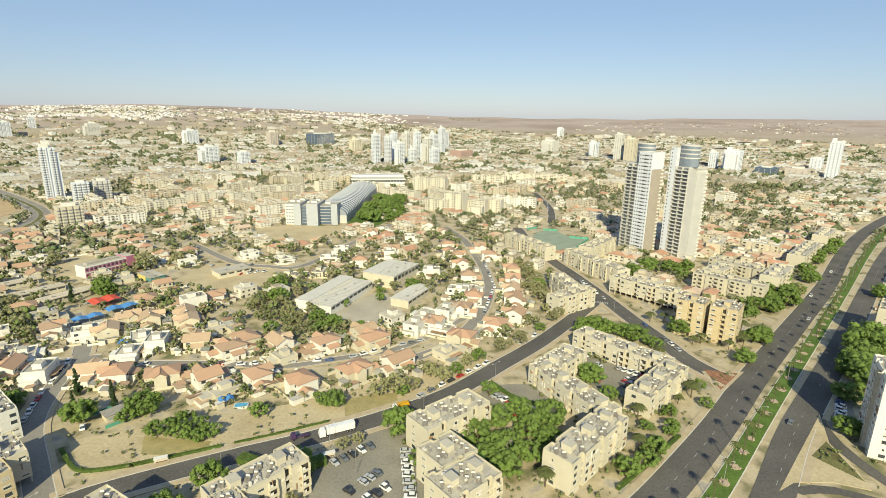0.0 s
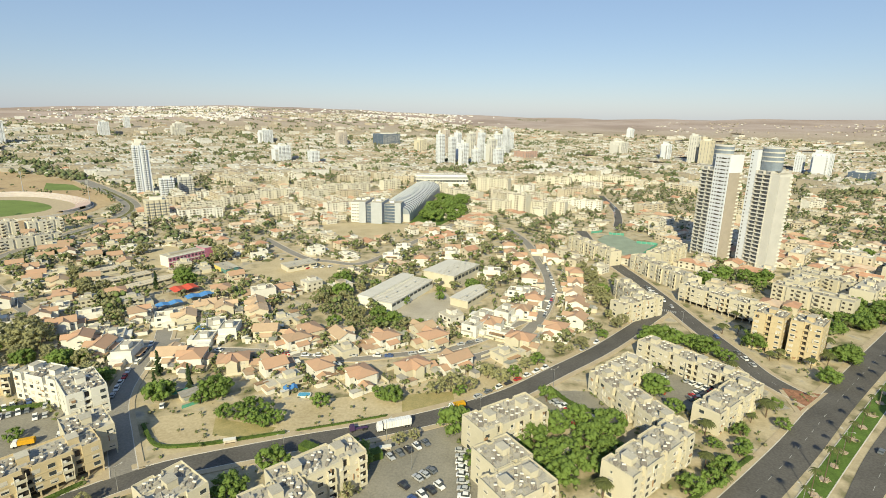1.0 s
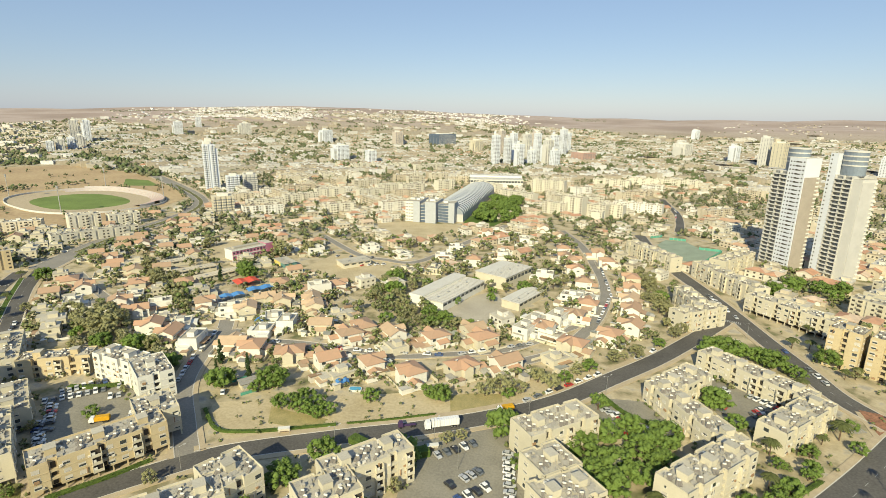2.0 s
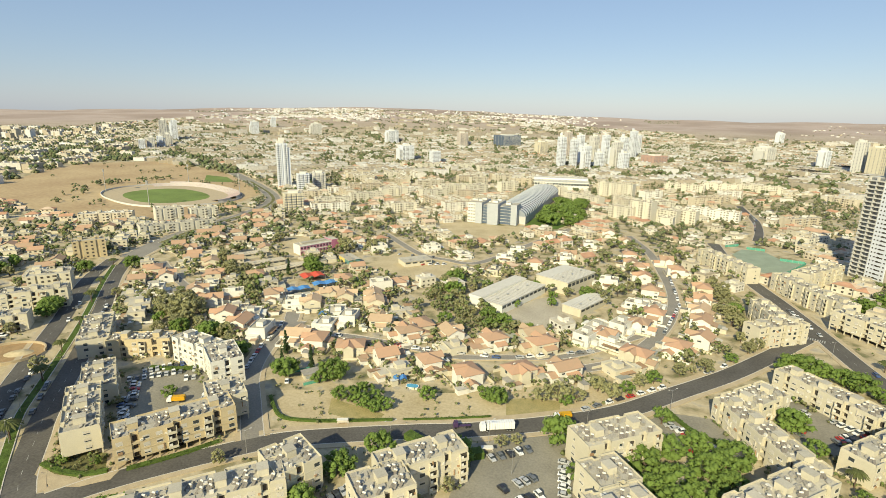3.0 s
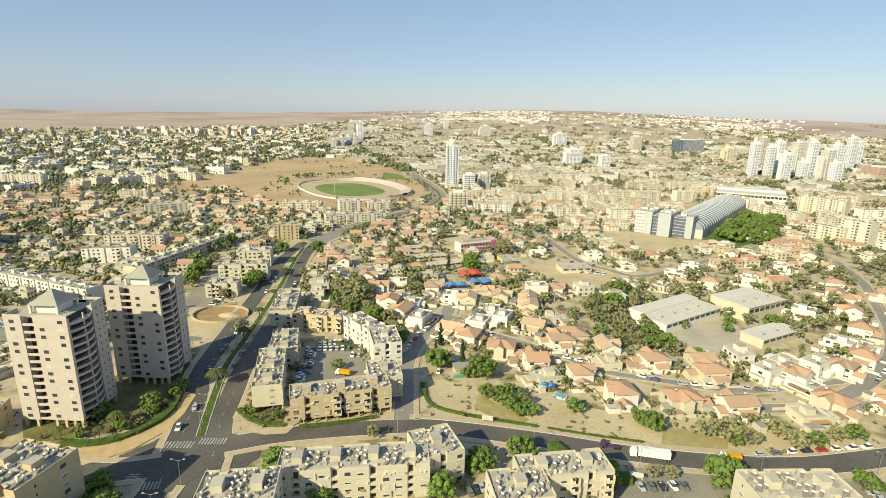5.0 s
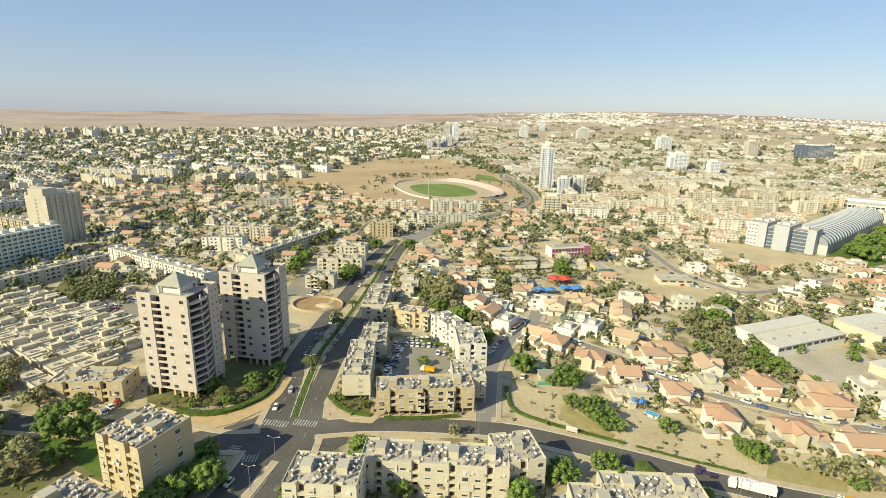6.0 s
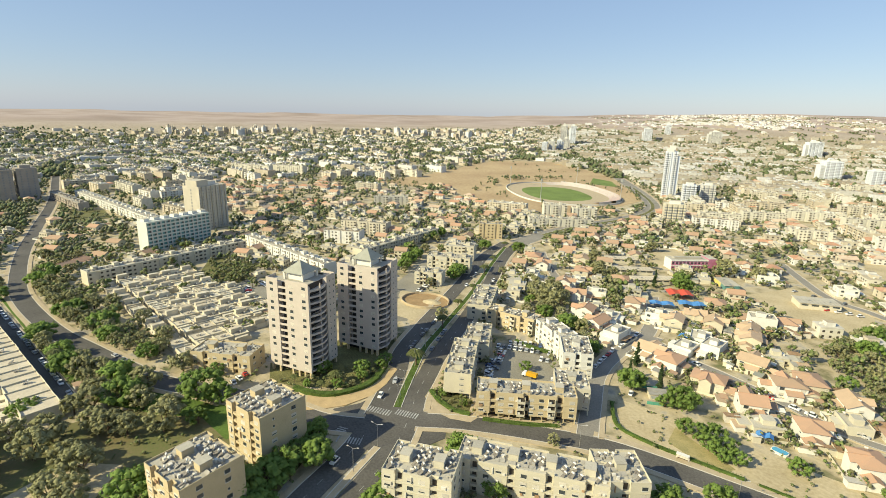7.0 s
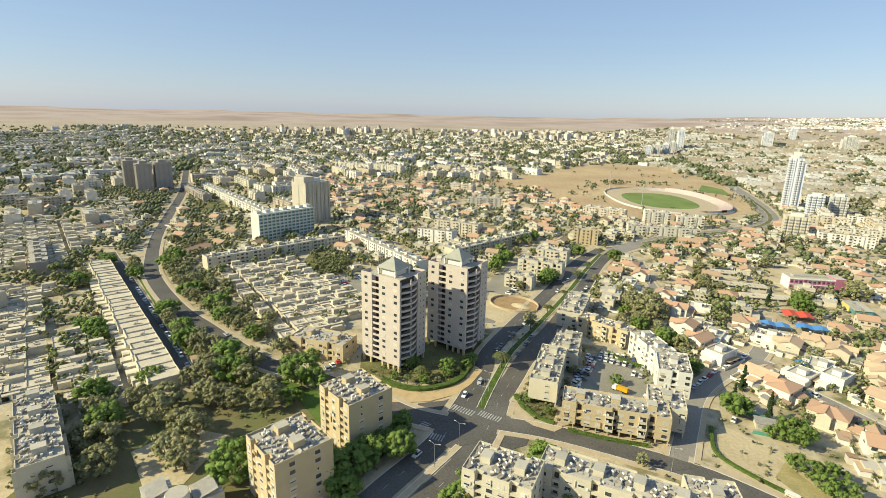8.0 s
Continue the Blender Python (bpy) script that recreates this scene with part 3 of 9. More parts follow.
# ---- towers and landmarks ----
M["shade_glass"] = mat("tinted_glazing", (0.13, 0.13, 0.125), 0.2, 0.4, 0.5, 1.0)
M["tower_glass"] = mat("dusty_tower_glazing", (0.25, 0.255, 0.26), 0.2, 0.4, 0.5, 1.0)
M["pale_concrete"] = mat("pale_painted_concrete", (0.56, 0.55, 0.51), 0.08, 0.85, 0.12, 2.0, per_object=0.4)
M["hall_roof"] = mat("grey_standing_seam", (0.27, 0.30, 0.335), 0.1, 0.5, 0.15, 2.0)
M["hall_panel"] = mat("cool_grey_wall_panels", (0.40, 0.42, 0.44), 0.08, 0.7, 0.2, 2.0)
M["rib_metal"] = mat("pale_grey_metal_rib", (0.38, 0.40, 0.42), 0.08, 0.55, 0.2, 2.0)
M["pale_teal"] = mat("pale_teal_render", (0.60, 0.62, 0.545), 0.08, 0.85, 0.12, 2.0)
M["crown_glass"] = mat("blue_grey_glazing", (0.20, 0.24, 0.29), 0.12, 0.35, 0.3, 2.0, spec=0.5)
M["teal"] = mat("teal_glazing", (0.12, 0.26, 0.25), 0.15, 0.3, 0.5, 3.0)
M["blue_glass"] = mat("blue_curtain_wall", (0.10, 0.135, 0.19), 0.15, 0.45, 0.3, 2.0, spec=0.4)
M["concrete"] = mat("fair_faced_concrete", (0.50, 0.49, 0.46), 0.08, 0.85, 0.15, 2.5, 0.05)
M["dim"] = mat("brown_grey_concrete", (0.36, 0.32, 0.27), 0.1, 0.9, 0.15, 2.5)
M["pink"] = mat("pink_cladding", (0.46, 0.17, 0.27), 0.1, 0.8, 0.4, 3.0)
M["red_cloth"] = mat("red_shade_sail", (0.62, 0.10, 0.06), 0.12, 0.8, 0.4, 3.0)
M["blue_cloth"] = mat("blue_tarpaulin", (0.09, 0.27, 0.58), 0.18, 0.7, 0.4, 3.0)
M["green_net"] = mat("green_court_netting", (0.10, 0.34, 0.25), 0.15, 0.8, 0.3, 3.0)
M["court"] = mat("green_sports_court", (0.27, 0.32, 0.24), 0.12, 0.9, 0.1, 2.0)
M["lead"] = mat("grey_green_roof_sheet", (0.33, 0.33, 0.27), 0.1, 0.6, 0.4, 3.0)
M["pitch"] = mat("worn_pitch_grass", (0.17, 0.235, 0.06), 0.2, 0.95, 0.03, 1.0)
M["seat"] = mat("pale_pink_stand_seats", (0.58, 0.44, 0.38), 0.14, 0.8, 0.3, 2.0)
M["white_sheet"] = mat("white_metal_roofing", (0.60, 0.57, 0.49), 0.08, 0.55, 0.12, 1.5)


def balcony_tower(x, y, yaw):
    """A fourteen-storey stone-clad tower with bowed balconies and a pyramid roof."""
    t = thing("apartment_tower", "tall pinkish-grey stone apartment tower with bowed balconies and pyramid roof", "building", pose(x, y, 0, 0, 0, yaw), "paired towers")
    n, fh, z0 = 14, 2.98, 3.2
    h = z0 + n * fh
    L, W = 11.8, 10.0
    out = [(-L, -W), (-5.2, -W), (-5.2, -W + 2.4), (-0.8, -W + 2.4), (-0.8, -W), (L, -W), (L, -W + 1.2), (L - 2.2, -W + 1.2), (L - 2.2, 3.4), (L, 3.4), (L, W),
           (0.8, W), (0.8, W - 2.4), (5.2, W - 2.4), (5.2, W), (-L, W), (-L, W - 1.2), (-L + 2.2, W - 1.2), (-L + 2.2, -3.4), (-L, -3.4)]
    mb = MB(M["stone"])
    mb.prism(out, z0, h, bottom=True)
    part("wall", mb, t)
    for px in (-11, -6.5, 1, 4.6, 8, 11):
        for py in (-W + 0.6, 0, W - 0.6):
            mb = MB(M["yellow"])
            mb.box(px - 0.5, px + 0.5, py - 0.5, py + 0.5, 0, z0)
            part("pillar", mb, t)
    # near-black lobby core stands for the shade between the pillars
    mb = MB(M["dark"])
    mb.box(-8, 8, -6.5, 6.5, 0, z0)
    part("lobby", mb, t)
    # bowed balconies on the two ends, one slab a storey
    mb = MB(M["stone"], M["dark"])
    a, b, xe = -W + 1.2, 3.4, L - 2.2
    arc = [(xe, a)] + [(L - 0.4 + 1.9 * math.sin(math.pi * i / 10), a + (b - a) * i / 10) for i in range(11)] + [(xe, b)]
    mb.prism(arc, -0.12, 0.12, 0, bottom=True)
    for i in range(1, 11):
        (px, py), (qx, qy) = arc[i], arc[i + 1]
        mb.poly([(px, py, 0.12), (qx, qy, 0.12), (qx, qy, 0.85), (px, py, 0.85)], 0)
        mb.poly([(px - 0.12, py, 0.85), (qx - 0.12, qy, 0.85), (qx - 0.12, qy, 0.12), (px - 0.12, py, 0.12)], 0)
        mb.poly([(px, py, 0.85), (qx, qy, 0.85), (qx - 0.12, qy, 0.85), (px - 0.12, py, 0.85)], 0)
    # near-black sheet across the whole recess, painted shade behind the balcony
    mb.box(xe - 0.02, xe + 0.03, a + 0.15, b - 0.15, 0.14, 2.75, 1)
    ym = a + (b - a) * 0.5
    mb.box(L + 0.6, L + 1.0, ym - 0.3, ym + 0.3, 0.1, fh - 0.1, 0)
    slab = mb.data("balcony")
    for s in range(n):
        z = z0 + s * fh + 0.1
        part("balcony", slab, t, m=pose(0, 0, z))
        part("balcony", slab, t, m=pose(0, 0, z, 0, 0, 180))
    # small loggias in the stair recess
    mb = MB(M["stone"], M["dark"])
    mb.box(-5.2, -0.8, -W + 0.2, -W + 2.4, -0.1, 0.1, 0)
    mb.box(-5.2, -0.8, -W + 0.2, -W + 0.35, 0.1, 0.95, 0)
    # near-black back panel stands for the loggia's shade
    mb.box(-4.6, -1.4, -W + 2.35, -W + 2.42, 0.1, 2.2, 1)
    log = mb.data("loggia")
    for s in range(n):
        part("loggia", log, t, m=pose(0, 0, z0 + s * fh + 0.1))
        part("loggia", log, t, m=pose(0, 0, z0 + s * fh + 0.1, 0, 0, 180))
    for s in range(n):
        z = z0 + s * fh + 1.1
        for px in (-8.8, 2.2, 9.2):
            part("window", WINDOWS[0 if (s + int(px)) % 3 else 2], t, m=pose(px, -W, z))
        for py in (5.6, 8.4):
            part("window", WINDOWS[4], t, m=pose(L, py, z, 0, 0, 90))
    mb = MB(M["flat_roof"])
    mb.box(-9.4, 9.4, -7.4, 7.4, h, h + 0.08)
    part("roof", mb, t)
    for x0, x1, y0, y1 in ((-L, -5.2, -W, -W + 0.3), (-0.8, L, -W, -W + 0.3), (L - 0.3, L, 3.4, W), (5.2, L - 0.3, W - 0.3, W), (-L, 0.8, W - 0.3, W), (-L, -L + 0.3, -W + 0.3, -3.4)):
        mb = MB(M["stone"])
        mb.box(x0, x1, y0, y1, h, h + 1.5)
        part("parapet", mb, t)
    mb = MB(M["white"])
    mb.box(-4.2, 4.2, -4.2, 4.2, h + 0.08, h + 3.4)
    for sx in (-1, 1):
        for sy in (-1, 1):
            mb.box(sx * 5.1 - 0.35, sx * 5.1 + 0.35, sy * 5.1 - 0.35, sy * 5.1 + 0.35, h + 0.08, h + 3.4)
    part("penthouse", mb, t, "white rooftop machine room with corner piers")
    mb = MB(M["lead"])
    z = h + 3.4
    q = [(-5.9, -5.9, z), (5.9, -5.9, z), (5.9, 5.9, z), (-5.9, 5.9, z)]
    for i in range(4):
        mb.poly([q[i], q[(i + 1) % 4], (0, 0, z + 5.0)])
    mb.poly([(x0, y0, z - 0.001) for x0, y0, _ in q[::-1]])
    part("pyramid_roof", mb, t, "grey-green sheet-metal pyramid roof")
    return t


balcony_tower(-230, 54.5, 36.7)
balcony_tower(-238.5, 90.5, 36.7)


def slab_tower(x, y, yaw, bays, end, floors=25, over=11):
    """A slim residential high-rise made of bays: white shafts, stacks of open balconies and blind concrete walls."""
    t = thing("high_rise", "slim white and grey residential high-rise with stacked balconies", "building", pose(x, y, 0, 0, 0, yaw), "twin high-rises")
    W, fh = 17.0, 3.2
    h = floors * fh
    for x0, x1, kind in bays:
        if kind == "shaft":
            mb = MB(M["hazed_tower_white"], M["flat_roof"])
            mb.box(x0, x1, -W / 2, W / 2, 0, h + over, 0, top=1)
            part("wall", mb, t, "white painted concrete shaft")
            mb = MB(M["dark"])
            slot = MB(M["dark"])
            mb.box(x0 + 1.0, x0 + 2.0, -W / 2 - 0.05, -W / 2 + 0.05, 1.0, 2.1)
            if x1 - x0 > 10:
                mb.box(x1 - 8.5, x1 - 3.5, -W / 2 - 0.05, -W / 2 + 0.05, 1.0, 1.9)
                mb.box(x0 + 3.4, x0 + 4.6, -W / 2 - 0.05, -W / 2 + 0.05, 1.0, 2.1)
                mb.box(x0 + 6.2, x0 + 7.6, -W / 2 - 0.05, -W / 2 + 0.05, 0.9, 2.2)
                mb.box(x1 - 2.2, x1 - 1.0, -W / 2 - 0.05, -W / 2 + 0.05, 1.0, 2.1)
            for s in range(floors + int(over / 3.2)):
                slot.add(mb, pose(0, 0, s * fh), (0,))
            tagged(part("window_panes", slot, t), "small dark windows, storey by storey", kind="stuff")
        elif kind == "balconies":
            mb = MB(M["concrete"])
            mb.box(x0, x1, -W / 2 + 2.2, W / 2, 0, h)
            part("wall", mb, t, "grey concrete rear wall")
            for px in (x0 + 0.3, (x0 + x1) / 2, x1 - 0.3):
                mb = MB(M["concrete"])
                mb.box(px - 0.28, px + 0.28, -W / 2, -W / 2 + 2.2, 0, h)
                part("pier", mb, t)
            mb = MB(M["concrete"], M["tower_glass"], M["white"])
            c = (x0 + x1) / 2
            mb.box(x0, x1, -W / 2 - 0.4, -W / 2 + 2.2, -0.14, 0.14, 2)
            mb.box(x0, x1, -W / 2 - 0.4, -W / 2 - 0.3, 0.14, 0.85, 0)
            for a, b in ((x0 + 0.8, c - 0.6), (c + 0.6, x1 - 0.8)):
                mb.box(a, b, -W / 2 + 2.14, -W / 2 + 2.22, 0.12, 2.5, 1)
            deck = mb.data("balcony")
            for s in range(1, floors):
                part("balcony", deck, t, m=pose(0, 0, s * fh))
        else:
            mb = MB(M["pale_concrete"], M["flat_roof"])
            mb.box(x0, x1, -W / 2 + 0.6, W / 2, 0, h - 2, 0, top=1)
            part("wall", mb, t, "plain grey concrete wall")
    x1 = bays[-1][1]
    # sheet over the end wall; a dark one paints that side as shaded
    mb = MB(M[end])
    mb.box(x1 + 0.004, x1 + 0.5, -W / 2 + 0.8, W / 2 - 0.8, 0, h - 4)
    part("end_cladding", mb, t)
    mb = MB(M["white"])
    mb.box(x1 + 0.5, x1 + 1.1, W / 2 - 3.4, W / 2 - 0.6, 0.8, 2.0)
    bay = mb.data("end_bay")
    for s in range(floors - 1):
        part("end_bay", bay, t, m=pose(0, 0, s * fh))
    cx = (bays[0][0] + bays[-1][1]) / 2
    crown = [(cx + 8.2 * math.cos(2 * math.pi * i / 24), 6.6 * math.sin(2 * math.pi * i / 24)) for i in range(24)]
    mb = MB(M["crown_glass"], M["flat_roof"])
    mb.prism(crown, h, h + 18, 0, top=1)
    part("crown", mb, t, "round blue-grey glazed crown")
    for z in (h + 7.0, h + 10.5, h + 14.0, h + 17.4):
        mb = MB(M["pale_concrete"])
        mb.prism([(cx + (x - cx) * 1.04, y * 1.04) for x, y in crown], z, z + 1.0, bottom=True)
        part("crown_band", mb, t, "white ring round the crown")
    return t


# the dim end colour stands for this tower's shaded side
slab_tower(187, 474, -58, ((-16, -3, "balconies"), (-3, 11, "shaft")), "dim")
slab_tower(216, 451, -58, ((-15, -9, "shaft"), (-9, 4, "balconies"), (4, 11, "wall")), "concrete", 25, 16)


def storey_panes(mb, a, b, h, side, at, along_y=False):
    """A column of windows, one to each storey, just proud of a wall."""
    p = side * (at + 0.06)
    for s in range(int((h - 1.0) / 3.2)):
        q = [(a, p, 3.2 * s + 1.1), (b, p, 3.2 * s + 1.1), (b, p, 3.2 * s + 2.7), (a, p, 3.2 * s + 2.7)]
        flip = side > 0
        if along_y:
            q, flip = [(y, x, z) for x, y, z in q], not flip
        mb.poly(q[::-1] if flip else q)


def high_block(x, y, w, h, kind="w", d=None, yaw=None):
    """A distant tower: shaft, window strips on each face, roof room."""
    wall = {"w": "white", "c": "cream", "g": "stone", "b": "blue_glass", "d": "dim", "r": "pink_wall", "tall": "hazed_tower_white", "t": "tan"}[kind]
    label = {"w": "white rendered residential tower", "c": "cream apartment tower with balconies", "g": "grey stone residential tower", "b": "dark blue glass office building",
             "d": "brown-grey concrete apartment tower", "r": "reddish brick public building", "tall": "slender white tower with stepped crown", "t": "tan rendered apartment tower with blank walls"}[kind]
    d = d or w * 0.75
    yaw = 46 if yaw is None else yaw
    t = thing("tower_block", label + " above low roofs", "building", pose(x, y, terrain(x, y), 0, 0, yaw), "distant towers")
    w *= 0.82 if math.hypot(x, y) < 900 or kind in "brd" else 0.7
    rnd = random.Random(int(abs(x) * 7 + abs(y)))
    # the tower white carries a bluish haze tint in its colour
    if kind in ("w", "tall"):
        wall = rnd.choice(("hazed_tower_white", "hazed_tower_white", "hazed_tower_white", "pale_concrete"))
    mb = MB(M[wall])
    bays = max(2, round(w / (6 if math.hypot(x, y) < 900 else 9)))
    mb.prism(notched(w, d, [-w / 2 + w * (i + 0.5) / bays for i in range(bays)], 1.0, w / bays * 0.35), -3, h)
    if kind in ("w", "g", "c", "tall") and h > 34:
        # a lower shaft with balconies leans against one side, and a slim lift core stands over the roof
        side, low, deep = rnd.choice((-1, 1)), h * rnd.uniform(0.72, 0.94), d * rnd.uniform(0.5, 0.8)
        wing = MB(M[wall], M["concrete"])
        x0, x1 = sorted((side * w / 2, side * w * rnd.uniform(0.66, 0.8)))
        wing.box(x0 + 0.02, x1 - 0.02, -deep / 2, deep / 2, -3, low)
        part("side_shaft", wing, t)
        deck = MB(M["concrete"])
        deck.box(x0 + 0.3, x1 - 0.3, -deep / 2 - 1.5, -deep / 2, -0.1, 1.0)
        deck = deck.data("balcony")
        if h < 70:
            for s in range(1, int(low / 3.2)):
                part("balcony", deck, t, m=pose(0, 0, s * 3.2))
        core = MB(M[wall])
        core.box(-w * 0.12, w * 0.1, d * 0.1, d * 0.45, h, h + rnd.uniform(5, 9))
        part("lift_core", core, t)
    part("wall", mb, t)
    far = math.hypot(x, y) > 900
    panes = MB(M["concrete"] if kind == "b" else M["tower_glass"])
    half = 0.5 if kind == "t" else 0.8
    for i in range(bays):
        c = -w / 2 + w * (i + 0.5) / bays
        for side in (-1,) if far else (-1, 1):
            if kind in ("t", "tall") and i % 2:
                continue
            if kind != "t":
                storey_panes(panes, c - w / bays * 0.15, c + w / bays * 0.15, h, side, d / 2 - 1.0)
            for k in (-0.36, 0.36):
                storey_panes(panes, c + w / bays * k - half, c + w / bays * k + half, h, side, d / 2)
    for side in (-1, 1):
        for k in (-0.3, 0.0, 0.3) if kind != "t" else (0.0,):
            storey_panes(panes, d * k - 0.9, d * k + 0.9, h, side, w / 2, True)
    tagged(part("window_panes", panes, t), "small dark windows, storey by storey", kind="stuff")
    mb = MB(M["white"] if kind != "d" else M["dim"], M["flat_roof"])
    mb.box(-w * (0.25 if kind != "t" else 0.09), w * 0.25, -d * 0.25, d * 0.25, h, h + (9 if kind == "tall" else 3.5), 0, top=1)
    part("roof_room", mb, t)
    if kind == "t":
        mb = MB(M["tan"])
        mb.box(-w * 0.5, -w * 0.1, -d * 0.4, d * 0.3, h, h + 6)
        part("crown", mb, t)
    if kind == "tall":
        mb = MB(M["white"])
        mb.box(-w * 0.42, w * 0.1, -d * 0.42, d * 0.42, h, h + 4)
        part("crown", mb, t)
    return t


M["pink_wall"] = mat("reddish_brick", (0.44, 0.30, 0.25), 0.1, 0.9, 0.2, 2.0)


def towers(rows):
    for kind, x, y, w, h in rows:
        high_block(x, y, w, h, kind)


towers([("tall", -534, 705, 20, 70), ("w", -477, 678, 21, 27), ("w", -470, 711, 22, 26), ("w", -553, 1241, 44, 40), ("w", -467, 1226, 31, 30), ("w", -840, 1757, 53, 46), ("g", -579, 1788, 41, 48), ("b", -435, 1873, 90, 40)])
towers([("w", -159, 1251, 21, 74), ("w", -133, 1270, 18, 68), ("w", -103, 1262, 23, 54), ("w", -97, 1427, 23, 72), ("w", -67, 1383, 20, 76), ("w", -46, 1366, 22, 47), ("w", -24, 1382, 22, 72), ("w", -3, 1615, 22, 80), ("g", -180, 1544, 23, 75), ("g", -158, 1700, 25, 58), ("w", 11, 1762, 21, 62), ("c", -268, 1620, 41, 40), ("w", -38, 1340, 27, 62)])
towers([("w", -140, 1500, 22, 70), ("g", -80, 1560, 24, 74), ("w", -30, 1500, 22, 66), ("w", -120, 1340, 22, 44), ("w", -20, 1290, 24, 40), ("w", -75, 1300, 22, 38)])
towers([("w", -1525, 1376, 33, 72), ("w", -1494, 1394, 28, 72), ("w", -1329, 1121, 24, 30), ("w", -1322, 1147, 24, 35), ("w", -1332, 1186, 25, 36), ("w", -1376, 1254, 26, 38), ("w", -1512, 1826, 44, 50), ("w", -1702, 2197, 29, 48), ("w", -1295, 1955, 55, 46), ("r", 53, 1470, 58, 25)])
towers([("w", 485, 1438, 28, 76), ("c", 502, 1395, 36, 66), ("w", 658, 1265, 22, 44), ("w", 681, 1221, 45, 51), ("w", 816, 1084, 29, 78), ("w", 911, 1266, 33, 31), ("w", 577, 2587, 34, 41), ("w", 458, 1583, 31, 45), ("w", 353, 1719, 56, 41), ("b", 730, 1165, 51, 18), ("g", 762, 1110, 54, 22)])
for tx, ty, tw, th in ((-852, -188, 20, 42), (-826, -166, 22, 40), (-838, -144, 24, 41)):
    high_block(tx, ty, tw, th, "d", tw * 0.9, 20)
high_block(-393, 536, 28, 22, "c", 16, 46)


def green_slab():
    t = thing("slab_block", "white eight-storey slab block with teal shutters and open gallery roof", "building", pose(-511, 12, 0, 0, 0, 121))
    tagged(t, category="building")
    L, W, h = 60, 14, 25.5
    mb = MB(M["pale_teal"])
    mb.box(-L / 2, L / 2, -W / 2, W / 2, 0, h)
    part("wall", mb, t)
    mb = MB(M["teal"], M["dark"])
    for c in range(14):
        px = -L / 2 + L * (c + 0.5) / 14
        for side in (-1, 1):
            for s in range(8):
                lo, hi = sorted((side * W / 2, side * (W / 2 + 0.08)))
                mb.box(px - 1.5, px + (0.1 if (c + s) % 2 else 0.9), lo, hi, 3.1 * s + 0.9, 3.1 * s + 2.6, 0)
                lo, hi = sorted((side * W / 2, side * (W / 2 + 0.06)))
                mb.box(px + (0.15 if (c + s) % 2 else 0.95), px + 1.5, lo, hi, 3.1 * s + 0.9, 3.1 * s + 2.6, 1)
    tagged(part("window_panes", mb, t), "teal shuttered windows in rows", kind="stuff")
    for i in range(7):
        mb = MB(M["white"], M["flat_roof"])
        px = -L / 2 + 3 + i * (L - 6) / 6
        mb.box(px - 2.4, px + 2.4, -3, 3, h, h + 2.4, 0, top=1)
        part("roof_room", mb, t)
    high_block(-577, 44, 42, 44, "t", 22, 127)


green_slab()
apartment(170.4, 171.3, 22, 14, 60, 11, wall="white", heaters=0.3, seed=33, label="tall white apartment slab beside the boulevard", spacing=5.0)
apartment(254, 270, 24, 13, 46, 7, wall="cream", heaters=0.6, seed=34, label="cream seven-storey block behind boulevard trees", spacing=5.0)

